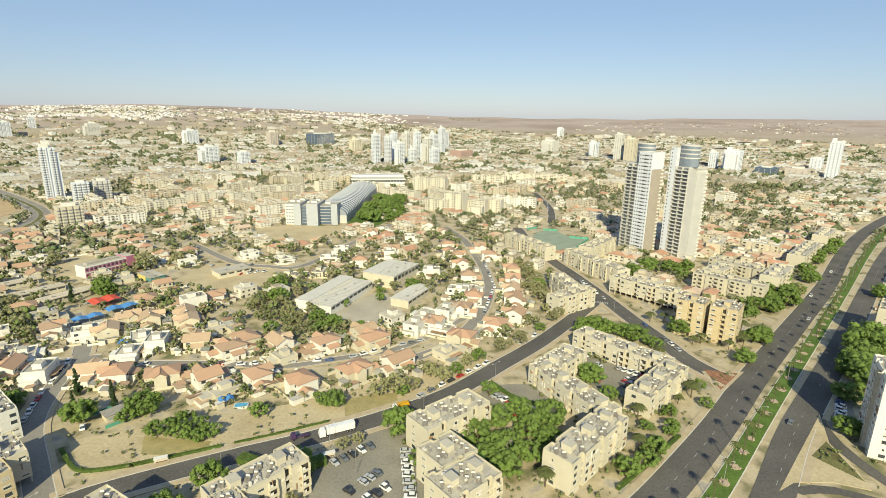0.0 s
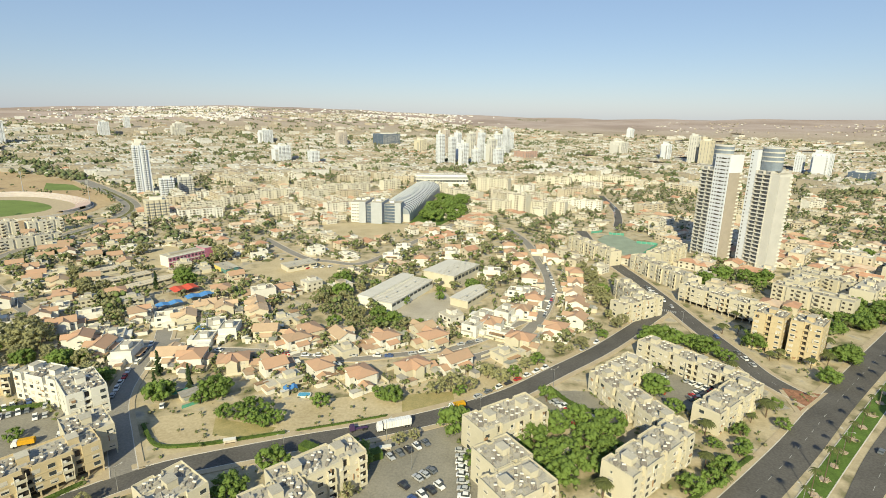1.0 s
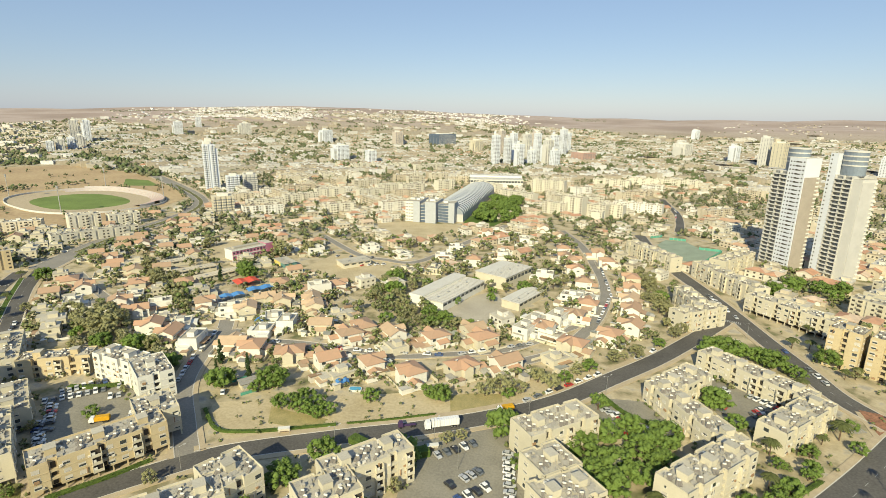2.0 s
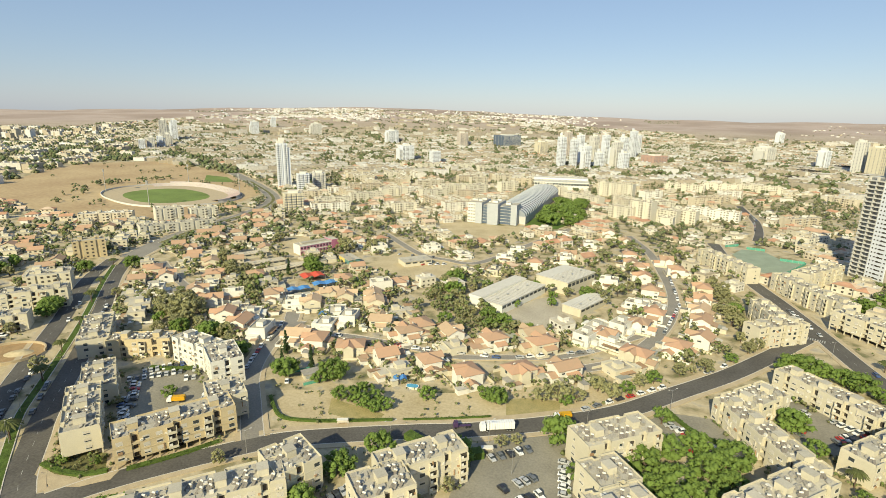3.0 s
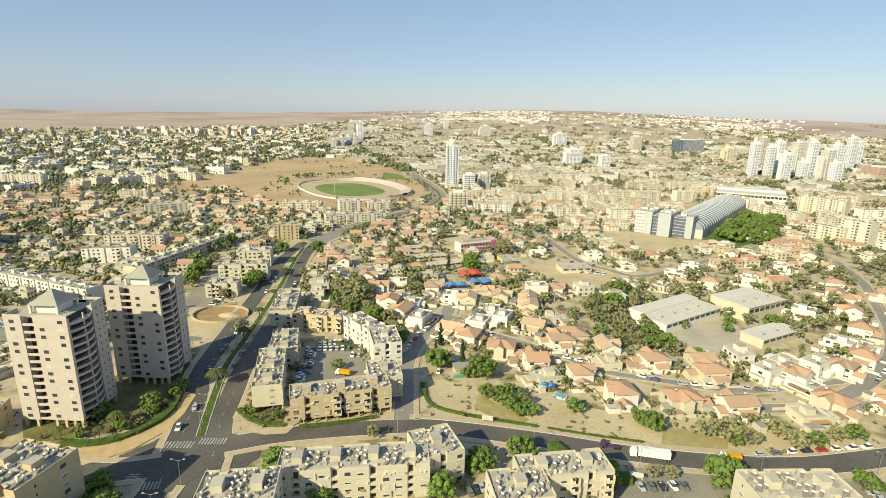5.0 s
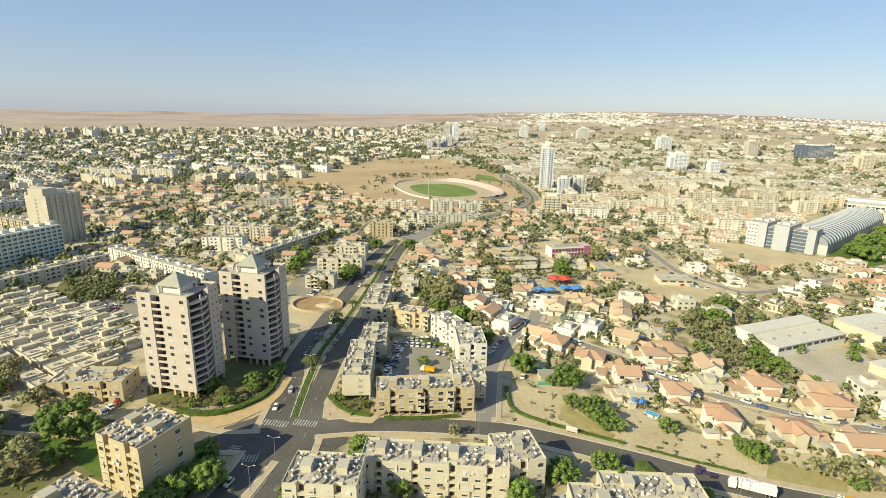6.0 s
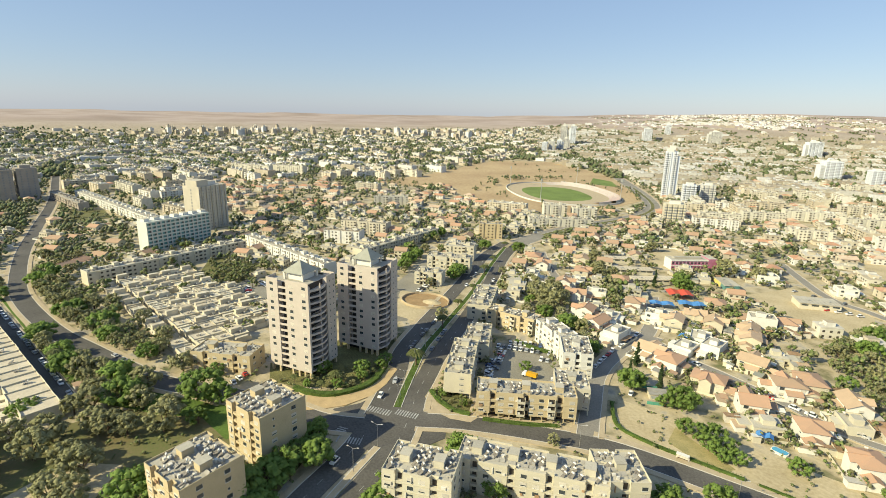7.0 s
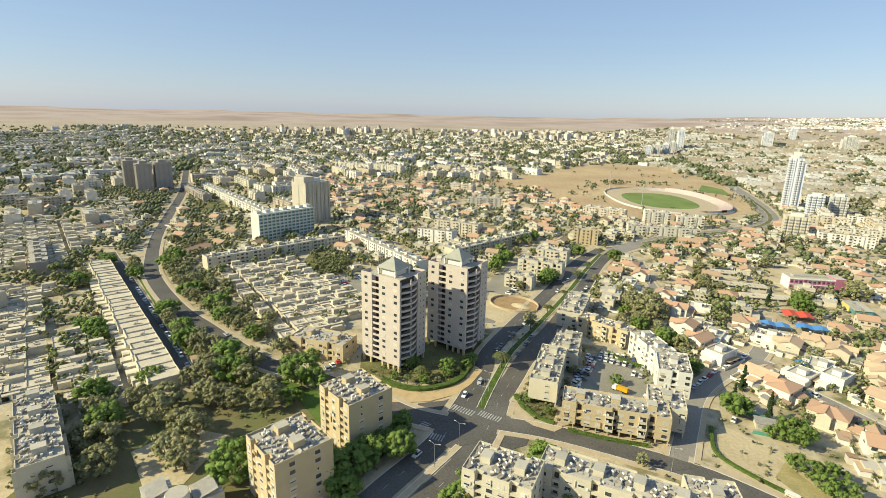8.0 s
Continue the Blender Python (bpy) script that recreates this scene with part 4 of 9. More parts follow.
def vaulted_hall():
    """A long hall under a ribbed barrel roof, with an office block at its near end."""
    t = thing("conference_centre", "large office and exhibition hall with ribbed grey barrel roof", "building", pose(-128, 572, 0, 0, 0, -1.5))
    L, W, eave, rise = 225, 42, 9, 10
    mb = MB(M["concrete"], M["glass"])
    mb.box(-W / 2, W / 2, 0, L, 0, eave)
    part("wall", mb, t)
    mb = MB(M["hall_roof"])
    N = 14
    prof = [(W / 2 * math.cos(math.pi * i / N), eave + rise * math.sin(math.pi * i / N)) for i in range(N + 1)]
    for (a, za), (b, zb) in zip(prof, prof[1:]):
        mb.poly([(a, 0, za), (a, L, za), (b, L, zb), (b, 0, zb)])
    mb.poly([(x, 0, z) for x, z in prof])
    mb.poly([(x, L, z) for x, z in prof[::-1]])
    part("barrel_roof", mb, t, "grey metal barrel roof")
    rib = MB(M["rib_metal"])
    for (a, za), (b, zb) in zip(prof, prof[1:]):
        rib.poly([(a * 1.02, 0, za + 0.7), (a * 1.02, 1.6, za + 0.7), (b * 1.02, 1.6, zb + 0.7), (b * 1.02, 0, zb + 0.7)])
        for y, f in ((0, 1), (1.6, -1)):
            q = [(a, y, za), (a * 1.02, y, za + 0.7), (b * 1.02, y, zb + 0.7), (b, y, zb)]
            rib.poly(q[::f])
    rib = rib.data("rib")
    glz = MB(M["blue_glass"])
    for (a, za), (b, zb) in list(zip(prof, prof[1:]))[:5]:
        glz.poly([(a * 1.006, 2.2, za + 0.1), (a * 1.006, 6.0, za + 0.1), (b * 1.006, 6.0, zb + 0.1), (b * 1.006, 2.2, zb + 0.1)])
    glz = glz.data("rooflight")
    for i in range(24):
        part("rib", rib, t, m=pose(0, 6 + i * 9.1, 0))
        part("rooflight", glz, t, m=pose(0, 6 + i * 9.1, 0))
    blocks = (("white", -44, -34, -13, 22, 23), ("hall_panel", -34, -26, -16, 20, 24), ("blue_glass", -26, -19.5, -13, 20, 21), ("hall_panel", -19.5, -7, -17, 18, 24), ("blue_glass", -7, 6, -8, 14, 21), ("hall_panel", 6, 13, -10, 8, 23))
    for m, x0, x1, y0, y1, h in blocks:
        mb = MB(M[m], M["flat_roof"])
        mb.box(x0, x1 - 0.05, y0, y1, 0, h, 0, top=1)
        w = part("office_wing", mb, t)
        if m == "blue_glass":
            for s in range(6):
                mb = MB(M["concrete"])
                mb.box(x0, x1 - 0.05, y0 - 0.25, y0, s * 3.4 + 2.7, s * 3.4 + 3.2)
                part("spandrel", mb, w)
        elif m == "white":
            for s in range(6):
                for k in range(3):
                    mb = MB(M["shade_glass"])
                    mb.box(x0 + 1.0 + 3 * k, x0 + 2.8 + 3 * k, y0 - 0.06, y0 + 0.02, s * 3.6 + 1.6, s * 3.6 + 2.9)
                    part("window", mb, w)
    # plant rooms and vents on the office roofs
    for x0, y0, h, a in ((-40, 4, 23, 3.0), (-31, -4, 24, 2.0), (-30, 8, 24, 2.6), (-22, 6, 21, 2.2), (-13, -6, 24, 3.2), (-12, 8, 24, 2.2), (0, 4, 21, 2.8)):
        mb = MB(M["white"], M["flat_roof"])
        mb.box(x0 - a, x0 + a, y0 - a * 0.7, y0 + a * 0.7, h, h + 2.2, 0, top=1)
        part("plant_room", mb, t)
    tagged(t, category="building")


vaulted_hall()


def flat_hall(name, label, x, y, L, W, yaw, h, wall="white", step=0.0, strip=True, cover="white_sheet"):
    """A low hall with a shallow stepped metal roof."""
    t = thing(name, label, "building", pose(x, y, 0, 0, 0, yaw))
    mb = MB(M[wall])
    mb.box(-L / 2, L / 2, -W / 2, W / 2, 0, h)
    part("wall", mb, t)
    mb = MB(M[cover])
    mb.box(-L / 2 - 0.5, L / 2 + 0.5, -W / 2 - 0.5, W * 0.12, h, h + 0.35)
    part("roof", mb, t)
    mb = MB(M["concrete_slab"], M["metal"])
    for i in range(int(L / 2.4)):
        px = -L / 2 + 1.2 + 2.4 * i
        mb.box(px - 0.12, px + 0.12, -W / 2 - 0.5, W * 0.12, h + 0.35, h + 0.45, 0)
        if i % 5 == 2:
            mb.box(px + 0.4, px + 1.6, -W * 0.2, -W * 0.2 + 1.2, h + 0.35, h + 1.1, 1)
    tagged(part("roof_seams", mb, t), "sheet seams and roof vents", kind="stuff")
    mb = MB(M[cover], M[wall])
    mb.box(-L / 2 - 0.5, L / 2 + 0.5, W * 0.12, W / 2 + 0.5, h, h + 0.35 + step, 1, top=0)
    part("roof", mb, t)
    if strip:
        n = max(3, int(L / 5))
        for i in range(n):
            for s in (-1, 1):
                mb = MB(M["glass"])
                px = -L / 2 + L * (i + 0.5) / n
                lo, hi = sorted((s * W / 2, s * (W / 2 + 0.08)))
                mb.box(px - 2.0, px + 2.0, lo, hi, h * 0.6, h * 0.86)
                part("window", mb, t)
    return t


flat_hall("school_hall", "long white school hall with stepped flat metal roof", -69, 324, 54, 25, 70, 6, step=1.4)
flat_hall("sports_hall", "tall cream sports hall with flat white roof", -37, 369, 37, 26, 65, 9, "cream")
flat_hall("gymnasium", "low cream gymnasium wing with plain roof", -19, 327, 34, 13, 65, 5, "cream")
flat_hall("shopping_hall", "broad white shopping hall with flat roof", -112, 905, 90, 50, 10, 13, step=3)
flat_hall("school_wing", "low white school wing with flat roof", -242, 321, 38, 9, 62, 3.6, "cream", cover="warm_roof")
flat_hall("school_wing", "low white school wing with flat roof", -268, 324, 30, 9, 57, 3.6, "cream", cover="warm_roof")
flat_hall("school_wing", "low cream school building beside open yard", -295, 340, 24, 9, 55, 3.6, "cream", cover="warm_roof")
flat_hall("kiosk_building", "low cream public building on open plaza", -160, 377, 24, 14, 46, 4.0, "cream", cover="flat_roof")
nursery = flat_hall("nursery", "low nursery building with teal and yellow walls", -213, 362, 20, 10, -36, 3.6, "teal", cover="flat_roof", strip=False)
M["yellow_paint"] = mat("faded_yellow_paint", (0.62, 0.50, 0.16), 0.1, 0.85, 0.4, 3.0)
mb = MB(M["yellow_paint"])
mb.box(-10, 2, -5.12, -5.0, 0, 3.5)
part("painted_panel", mb, nursery, "faded yellow painted wall panel")


def pink_school():
    t = thing("school_building", "two-storey school with pink and white banded facade", "building", pose(-257, 380, 0, 0, 0, 63.5))
    mb = MB(M["white"], M["flat_roof"])
    mb.box(-19, 12, -6, 6, 0, 8.6, 0, top=1)
    part("wall", mb, t)
    mb = MB(M["pink"], M["flat_roof"])
    mb.box(12.02, 19, -6.6, 6, 0, 9.4, 0, top=1)
    part("stair_wing", mb, t, "magenta stair wing")
    for s in range(2):
        mb = MB(M["white"])
        mb.box(-19.1, 12, -6.5, -6.0, s * 4 + 3.5, s * 4 + 4.2)
        part("white_band", mb, t)
        for i in range(10):
            x = -19 + i * 3.1
            mb = MB(M["pink"])
            mb.box(x + 0.3, x + 2.8, -6.25, -6.0, s * 4 + 0.3, s * 4 + 3.5)
            panel = part("pink_panel", mb, t)
            mb = MB(M["glass"])
            mb.box(x + 0.8, x + 2.3, -6.32, -6.25, s * 4 + 1.3, s * 4 + 2.6)
            part("window", mb, panel)
    mb = MB(M["flat_roof"])
    mb.box(-15, 8, -2.4, 2.4, 8.6, 9.7)
    part("roof_room", mb, t)


pink_school()


def shade_sail(x, y, w, d, z, material, label, yaw=60):
    t = thing("shade_canopy", label, "canopy", pose(x, y, 0, 0, 0, yaw))
    mb = MB(M[material])
    n = 2
    for i in range(n):
        a, b = -w / 2 + w * i / n, -w / 2 + w * (i + 1) / n
        m = (a + b) / 2
        for q in ([(a, -d / 2, z), (m, -d / 2, z + 0.9), (m, d / 2, z + 0.9), (a, d / 2, z)], [(m, -d / 2, z + 0.9), (b, -d / 2, z), (b, d / 2, z), (m, d / 2, z + 0.9)]):
            mb.poly(q)
            mb.poly([(p[0], p[1], p[2] - 0.05) for p in q[::-1]])
    part("cloth", mb, t)
    for i in range(n + 1):
        for s in (-1, 1):
            mb = MB(M["metal"])
            mb.tube((-w / 2 + w * i / n, s * d / 2, 0), (-w / 2 + w * i / n, s * d / 2, z), 0.08, 0.08, 6)
            part("post", mb, t)


shade_sail(-213, 308, 16, 12, 3.6, "red_cloth", "bright red shade canopy over a school yard", 52)
shade_sail(-195, 297, 17, 8, 3.4, "blue_cloth", "long blue tarpaulin canopy between houses", 46)
shade_sail(-205, 280, 15, 7, 3.2, "blue_cloth", "blue tarpaulin canopy between houses", 48)


def stadium():
    """A football ground: pitch, banked stands and a pale outer wall, on an oval plan."""
    t = thing("stadium", "open football stadium with grass pitch and low pale stands", "stadium", pose(-625, 566, 0, 0, 0, -22))
    A, B = 120, 80

    def oval(f, z, n=72, add=0.0):
        return [((A * f + add) * math.copysign(abs(math.cos(2 * math.pi * i / n)) ** 0.8, math.cos(2 * math.pi * i / n)),
                 (B * f + add) * math.copysign(abs(math.sin(2 * math.pi * i / n)) ** 0.8, math.sin(2 * math.pi * i / n)), z) for i in range(n)]
    mb = MB(M["pitch"])
    mb.prism([(x * 0.92 + 6, y * 0.92 - 10) for x, y, _ in oval(0.66, 0)], 0, 0.25)
    part("pitch", mb, t, "mown green grass pitch")
    mb = MB(M["pavement"])
    mb.prism([(x, y) for x, y, _ in oval(1.0, 0, add=-3)], 0, 0.18)
    part("running_track", mb, t, "sandy running track")
    wall = MB(M["pale_concrete"])
    n = 72
    a, b = oval(1.0, 0), oval(1.0, 0, add=-0.6)
    for i in range(n):
        j = (i + 1) % n
        h = 2.2
        p, q, r, s = a[i], a[j], b[j], b[i]
        up = lambda v, z=h: (v[0], v[1], z)
        wall.poly([p, q, up(q), up(p)])
        wall.poly([r, s, up(s), up(r)])
        wall.poly([up(p), up(q), up(r), up(s)])
    part("outer_wall", wall, t, "low grey concrete outer wall")
    for i in range(n):
        ang = 360 * i / n
        if not (8 < ang < 172):
            continue
        j = (i + 1) % n
        mb = MB(M["seat"], M["concrete"])
        rows = 8 if 25 < ang < 155 else 5
        for k in range(rows):
            f0, f1 = 0.80 + 0.022 * k, 0.80 + 0.022 * (k + 1)
            z0, z1 = 0.6 * k, 0.6 * (k + 1)
            c0, c1 = oval(f0, 0), oval(f1, 0)
            P, Q, R, S = c0[i], c0[j], c1[j], c1[i]
            mb.poly([(*P[:2], z0), (*Q[:2], z0), (*Q[:2], z1), (*P[:2], z1)], 1)
            mb.poly([(*P[:2], z1), (*Q[:2], z1), (*R[:2], z1), (*S[:2], z1)], 0)
            if k == rows - 1:
                mb.poly([(*R[:2], 0), (*S[:2], 0), (*S[:2], z1), (*R[:2], z1)], 1)
        part("stand", weld(mb.data("stand")), t)
    for sx in (-1, 1):
        for sy in (-1, 1):
            mb = MB(M["metal"])
            mb.tube((sx * 86, sy * 60, 0), (sx * 86, sy * 60, 30), 0.6, 0.3, 6)
            mb.box(sx * 86 - 3, sx * 86 + 3, sy * 60 - 0.4, sy * 60 + 0.4, 29, 33)
            part("floodlight_mast", mb, t)


stadium()

# ---- open grounds ----
M["yard_concrete"] = mat("dusty_yard_concrete", (0.44, 0.395, 0.31), 0.16, 0.9, 0.07, 1.0, 0.1)
patch("ground_field", [(-880, 359), (-890, 435), (-994, 589), (-1120, 740), (-1150, 880), (-1071, 922), (-838, 855), (-660, 760), (-520, 640), (-470, 480), (-500, 410), (-641, 400), (-740, 425), (-800, 352)], "field", 0.06, "bare ochre field with dry tracks")
patch("training_pitch", [(-691, 695), (-756, 768), (-702, 762), (-637, 711)], "pitch", 0.1, "small green training pitch behind the stands", "pitch")
patch("ground_verge", [(-138, 168), (-116, 146), (-88, 156), (-60, 172), (-28, 187), (-4, 202), (14, 222), (30, 240), (22, 248), (-2, 228), (-22, 214), (-54, 199), (-86, 187), (-115, 178)], "lot", 0.06, "bare sandy strip beside the street")
patch("rough_grass", [(-41, 199), (-33, 203), (-19, 206), (-17, 195), (-31, 187), (-38, 186)], "weeds", 0.11, "dry brown weeds on the sandy strip")
patch("rough_grass", [(-112, 172), (-103, 170.5), (-85, 169), (-85.5, 165.5), (-94, 160.5), (-107, 161)], "weeds", 0.11, "worn dull grass under young trees", "lawn")
patch("parking_lot", [(-46, 163), (-26, 178), (-10, 190), (-4, 168), (-4, 140), (-14, 116), (-44, 122)], "lot_asphalt", 0.07, "dusty grey car park", "parking lot")
patch("parking_lot", [(-210, 154), (-182, 178), (-153, 146), (-168, 122), (-186, 134)], "lot_asphalt", 0.07, "grey courtyard car park", "parking lot")
patch("parking_lot", [(66, 240), (78, 256), (108, 232), (84, 206), (72, 206)], "lot_asphalt", 0.07, "grey courtyard car park", "parking lot")
patch("parking_lot", [(8, 196), (26, 214), (46, 216), (52, 186), (34, 190), (20, 184)], "lot_asphalt", 0.075, "grey car park beside trees", "parking lot")
patch("school_yard", [(-68, 296), (-46, 272), (-22, 300), (-40, 344), (-52, 330)], "yard_concrete", 0.07, "pale concrete school yard", "yard")
patch("school_yard", [(-290, 352), (-300, 380), (-303, 421), (-291, 433), (-272, 412), (-268, 366), (-280, 340)], "lot", 0.05, "bare sandy school yard", "yard")
patch("plaza", [(-197, 345), (-192, 378), (-189, 402), (-166, 412), (-134, 395), (-120, 362), (-122, 340), (-151, 331)], "lot", 0.05, "dusty open plaza", "yard")
patch("dry_plot", [(-740, -92), (-722, -56), (-664, -46), (-652, -82)], "dry", 0.05, "bare dry plot beside the road")
patch("building_plot", [(-206, 540), (-160, 470), (-100, 480), (-92, 560), (-130, 552), (-172, 556)], "lot", 0.05, "bare sandy building plot")
patch("lawn", [(-106, 556), (-106, 600), (-100, 650), (-84, 700), (-70, 640), (-62, 590), (-70, 562), (-90, 552)], "grass", 0.09, "watered green lawn beside the hall", "lawn")
patch("sports_court", [(95, 521), (107, 546), (125, 544), (135, 511), (148, 508), (120, 462), (102, 468)], "court", 0.07, "fenced green sports court", "sports court")
def court_fence():
    """Tall green netting on steel posts round the sports court."""
    t = thing("court_fence", "tall green netting on steel posts round a sports court", "fence", pose(0, 0, 0))
    runs = (((93, 549), (106, 558)), ((111, 548), (126, 545)), ((131, 513), (149, 508)), ((149.5, 507), (122, 461)))
    for a, b in [(Vector(p), Vector(q)) for p, q in runs]:
        n = 4
        for i in range(n):
            p, q = a.lerp(b, i / n), a.lerp(b, (i + 1) / n)
            mb = MB(M["metal"])
            mb.tube((p.x, p.y, 0), (p.x, p.y, 3.4), 0.09, 0.09, 6)
            part("post", mb, t)
            d = (q - p).normalized() * 0.12
            w = Vector((-d.y, d.x)) * 0.25
            mb = MB(M["green_net"])
            mb.prism([tuple(v) for v in (p + d - w, q - d - w, q - d + w, p + d + w)], 0.1, 2.4, bottom=True)
            part("net", mb, t, "green windbreak netting")


court_fence()
patch("traffic_island", [(161, 193), (114, 146), (122, 150.5), (135, 151), (146, 147), (149, 158), (150, 172)], "lot", 0.2, "sandy paved traffic island", "pavement")
patch("planted_bed", [(138, 165), (150, 174), (147, 151)], "dry", 0.26, "bed of dry scrub on the traffic island", "planting")
patch("traffic_island", [(106, 134), (118, 142), (134, 142), (142, 138), (146, 126), (120, 108)], "lot", 0.2, "sandy paved traffic island", "pavement")
road("road", [(168, 210), (155, 182), (153, 164), (156, 146), (162, 126)], 5.0, "narrow asphalt service road", 0, 0, lines=False)
road("road", [(104, 138), (120, 146.4), (134, 146.6), (144, 142), (150, 126)], 4.0, "narrow curving slip road", 0, 0, lines=False)
M["red_bed"] = mat("red_planting_soil", (0.34, 0.17, 0.10), 0.3, 0.95, 0.5, 1.5, 0.3)
patch("planted_bed", [(131, 231.5), (146, 228), (129, 212)], "red_bed", 0.26, "bed of red shrubs on the corner island", "planting")
patch("traffic_island", [(129, 230), (150, 230), (126, 207)], "pavement", 0.2, "paved corner island with red plants", "pavement")
patch("parking_lot", [(178, 214), (186, 208), (168, 182), (157, 182)], "lot_asphalt", 0.08, "shaded strip of parking beside a tall block", "parking lot")
patch("construction_site", [(-310, 142), (-280, 160), (-258, 152), (-246, 132), (-272, 118)], "lot", 0.12, "sandy walled construction plot", "yard")
def excavation():
    """A round building pit with a low retaining wall and a heap of paler sand."""
    t = thing("building_pit", "round ochre building pit with low retaining wall", "construction", pose(-283, 147, 0, 0, 0, 35))
    ring = [(16.5 * math.cos(2 * math.pi * i / 28), 13.5 * math.sin(2 * math.pi * i / 28)) for i in range(28)]
    mb = MB(M["red_sand"])
    mb.prism([(x * 0.97, y * 0.97) for x, y in ring], 0.0, 0.2)
    part("pit_floor", mb, t, "freshly dug ochre soil")
    mb = MB(M["pavement"])
    for i in range(26):
        (ax, ay), (bx, by) = ring[i], ring[i + 1]
        mb.prism([(ax * 0.96, ay * 0.96), (ax, ay), (bx, by), (bx * 0.96, by * 0.96)], 0, 1.5)
    part("retaining_wall", weld(mb.data("retaining_wall")), t)
    mb = MB(M["lot"])
    n = 16
    for i in range(n):
        a, b = 2 * math.pi * i / n, 2 * math.pi * (i + 1) / n
        p, q = (5 + 6.5 * math.cos(a), 4.5 * math.sin(a), 0.2), (5 + 6.5 * math.cos(b), 4.5 * math.sin(b), 0.2)
        mb.poly([p, q, (5 + 2.6 * math.cos(b), 1.6 * math.sin(b), 1.5), (5 + 2.6 * math.cos(a), 1.6 * math.sin(a), 1.5)])
    mb.poly([(5 + 2.6 * math.cos(2 * math.pi * i / n), 1.6 * math.sin(2 * math.pi * i / n), 1.5) for i in range(n)])
    part("sand_mound", mb, t, "heap of pale sand")


M["red_sand"] = mat("dug_ochre_soil", (0.36, 0.24, 0.12), 0.2, 0.95, 0.2, 1.5, 0.3)
excavation()
patch("parking_lot", [(-268, 96), (-258, 122), (-330, 180), (-372, 230), (-392, 214), (-330, 150)], "lot_asphalt", 0.06, "grey car park behind the towers", "parking lot")
patch("park_lawn", [(-196, 22), (-226, 2), (-256, -22), (-240, -34), (-214, -8)], "grass", 0.08, "dry patchy park lawn under trees", "lawn")
patch("park_ground", [(-150, 0), (-186, 30), (-226, 2), (-222, -60), (-170, -84), (-140, -40)], "park", 0.05, "dry grassy ground under olive trees", "ground")
patch("park_clearing", [(-185, -52), (-196, -36), (-186, -20), (-162, -32), (-163, -44)], "lot", 0.16, "bare sandy clearing in the park", "ground")
patch("park_lawn", [(-209, 5), (-214, 25), (-192, 32), (-185, 13)], "grass", 0.12, "watered lawn beside the park path", "lawn")
patch("junction", [(-160, 52), (-172, 60), (-180, 50), (-187, 55), (-186, 66), (-190, 80), (-184, 88), (-170, 86), (-158, 94), (-148, 86), (-146, 66), (-153, 60)], "asphalt", 0.115, "broad asphalt of the junction", "road")
patch("tower_garden", [(-212, 46), (-196, 72), (-214, 100), (-236, 118), (-256, 100), (-240, 40), (-222, 36)], "dry", 0.14, "green garden at the towers' foot", "lawn")
patch("verge_lawn", [(-450, -110), (-363, -79), (-292, -54.5), (-256, -41), (-250, -32), (-282, -44.5), (-322, -64), (-388, -86)], "grass", 0.1, "narrow watered lawn beside the road", "lawn")


def median(pts, half, label, cover="grass"):
    mb = MB(M[cover])
    ribbon(mb, pts, half, -half, 0.27, thick=0.27)
    setting("median", mb, label, "median")
    for s in (-1, 1):
        mb = MB(M["kerb"])
        lo, hi = sorted((s * half, s * (half + 0.3)))
        ribbon(mb, pts, hi, lo, 0.285, thick=0.285)
        setting("kerb", mb, "pale concrete kerb stones", "kerb")


MEDIAN_EAST = [(60, 112), (96, 148), (128, 182), (166, 222), (215, 273), (300, 362), (385, 452), (470, 538), (580, 640)]
MEDIAN_WEST = [(-176, 79), (-186, 86.5), (-203, 100), (-221, 115), (-240, 136), (-286, 186), (-340, 240), (-376, 278)]
M["ochre_paver"] = mat("ochre_pavers", (0.50, 0.365, 0.195), 0.12, 0.9, 0.3, 3.0, 0.1)
patch("corner_pavement", [(-191, 44), (-188.5, 52), (-187, 60), (-189.2, 73), (-195.6, 82.5), (-206, 92.5), (-212, 90.5), (-199, 78), (-195.8, 65), (-197.5, 54.5), (-204, 49)], "ochre_paver", 0.3, "ochre paved corner in front of the towers' hedge", "pavement")
patch("corner_pavement", [(-178, 93), (-167, 91), (-158.5, 94.5), (-152.5, 100.5), (-156, 112), (-172, 113), (-190, 106)], "pavement", 0.235, "pale paved corner round a small garden", "pavement")
patch("corner_garden", [(-179, 96.4), (-172, 95.5), (-162.5, 97.3), (-157, 102), (-166, 110), (-182, 105)], "dry", 0.3, "small green garden at the block's corner", "planting")
# the dark park grass here has the blocks' shade put into its colour
patch("verge_lawn", [(-185, 42), (-170, 46.5), (-160, 36), (-146, 22), (-136, 8), (-150, -4), (-166, 12), (-186, 22)], "park", 0.1, "shaded grass between tall blocks and road", "lawn")
median(MEDIAN_EAST, 3.1, "green grass median with palms")
median(MEDIAN_WEST, 1.5, "narrow planted median with palms", "hedge")
median([(-155, 61.5), (-148, 52), (-141, 42.5), (-133, 32)], 1.1, "narrow kerbed median with lamp posts", "pavement")
median(ROAD_STADIUM[1:7], 2.4, "dry grass median of the main road", "dry")


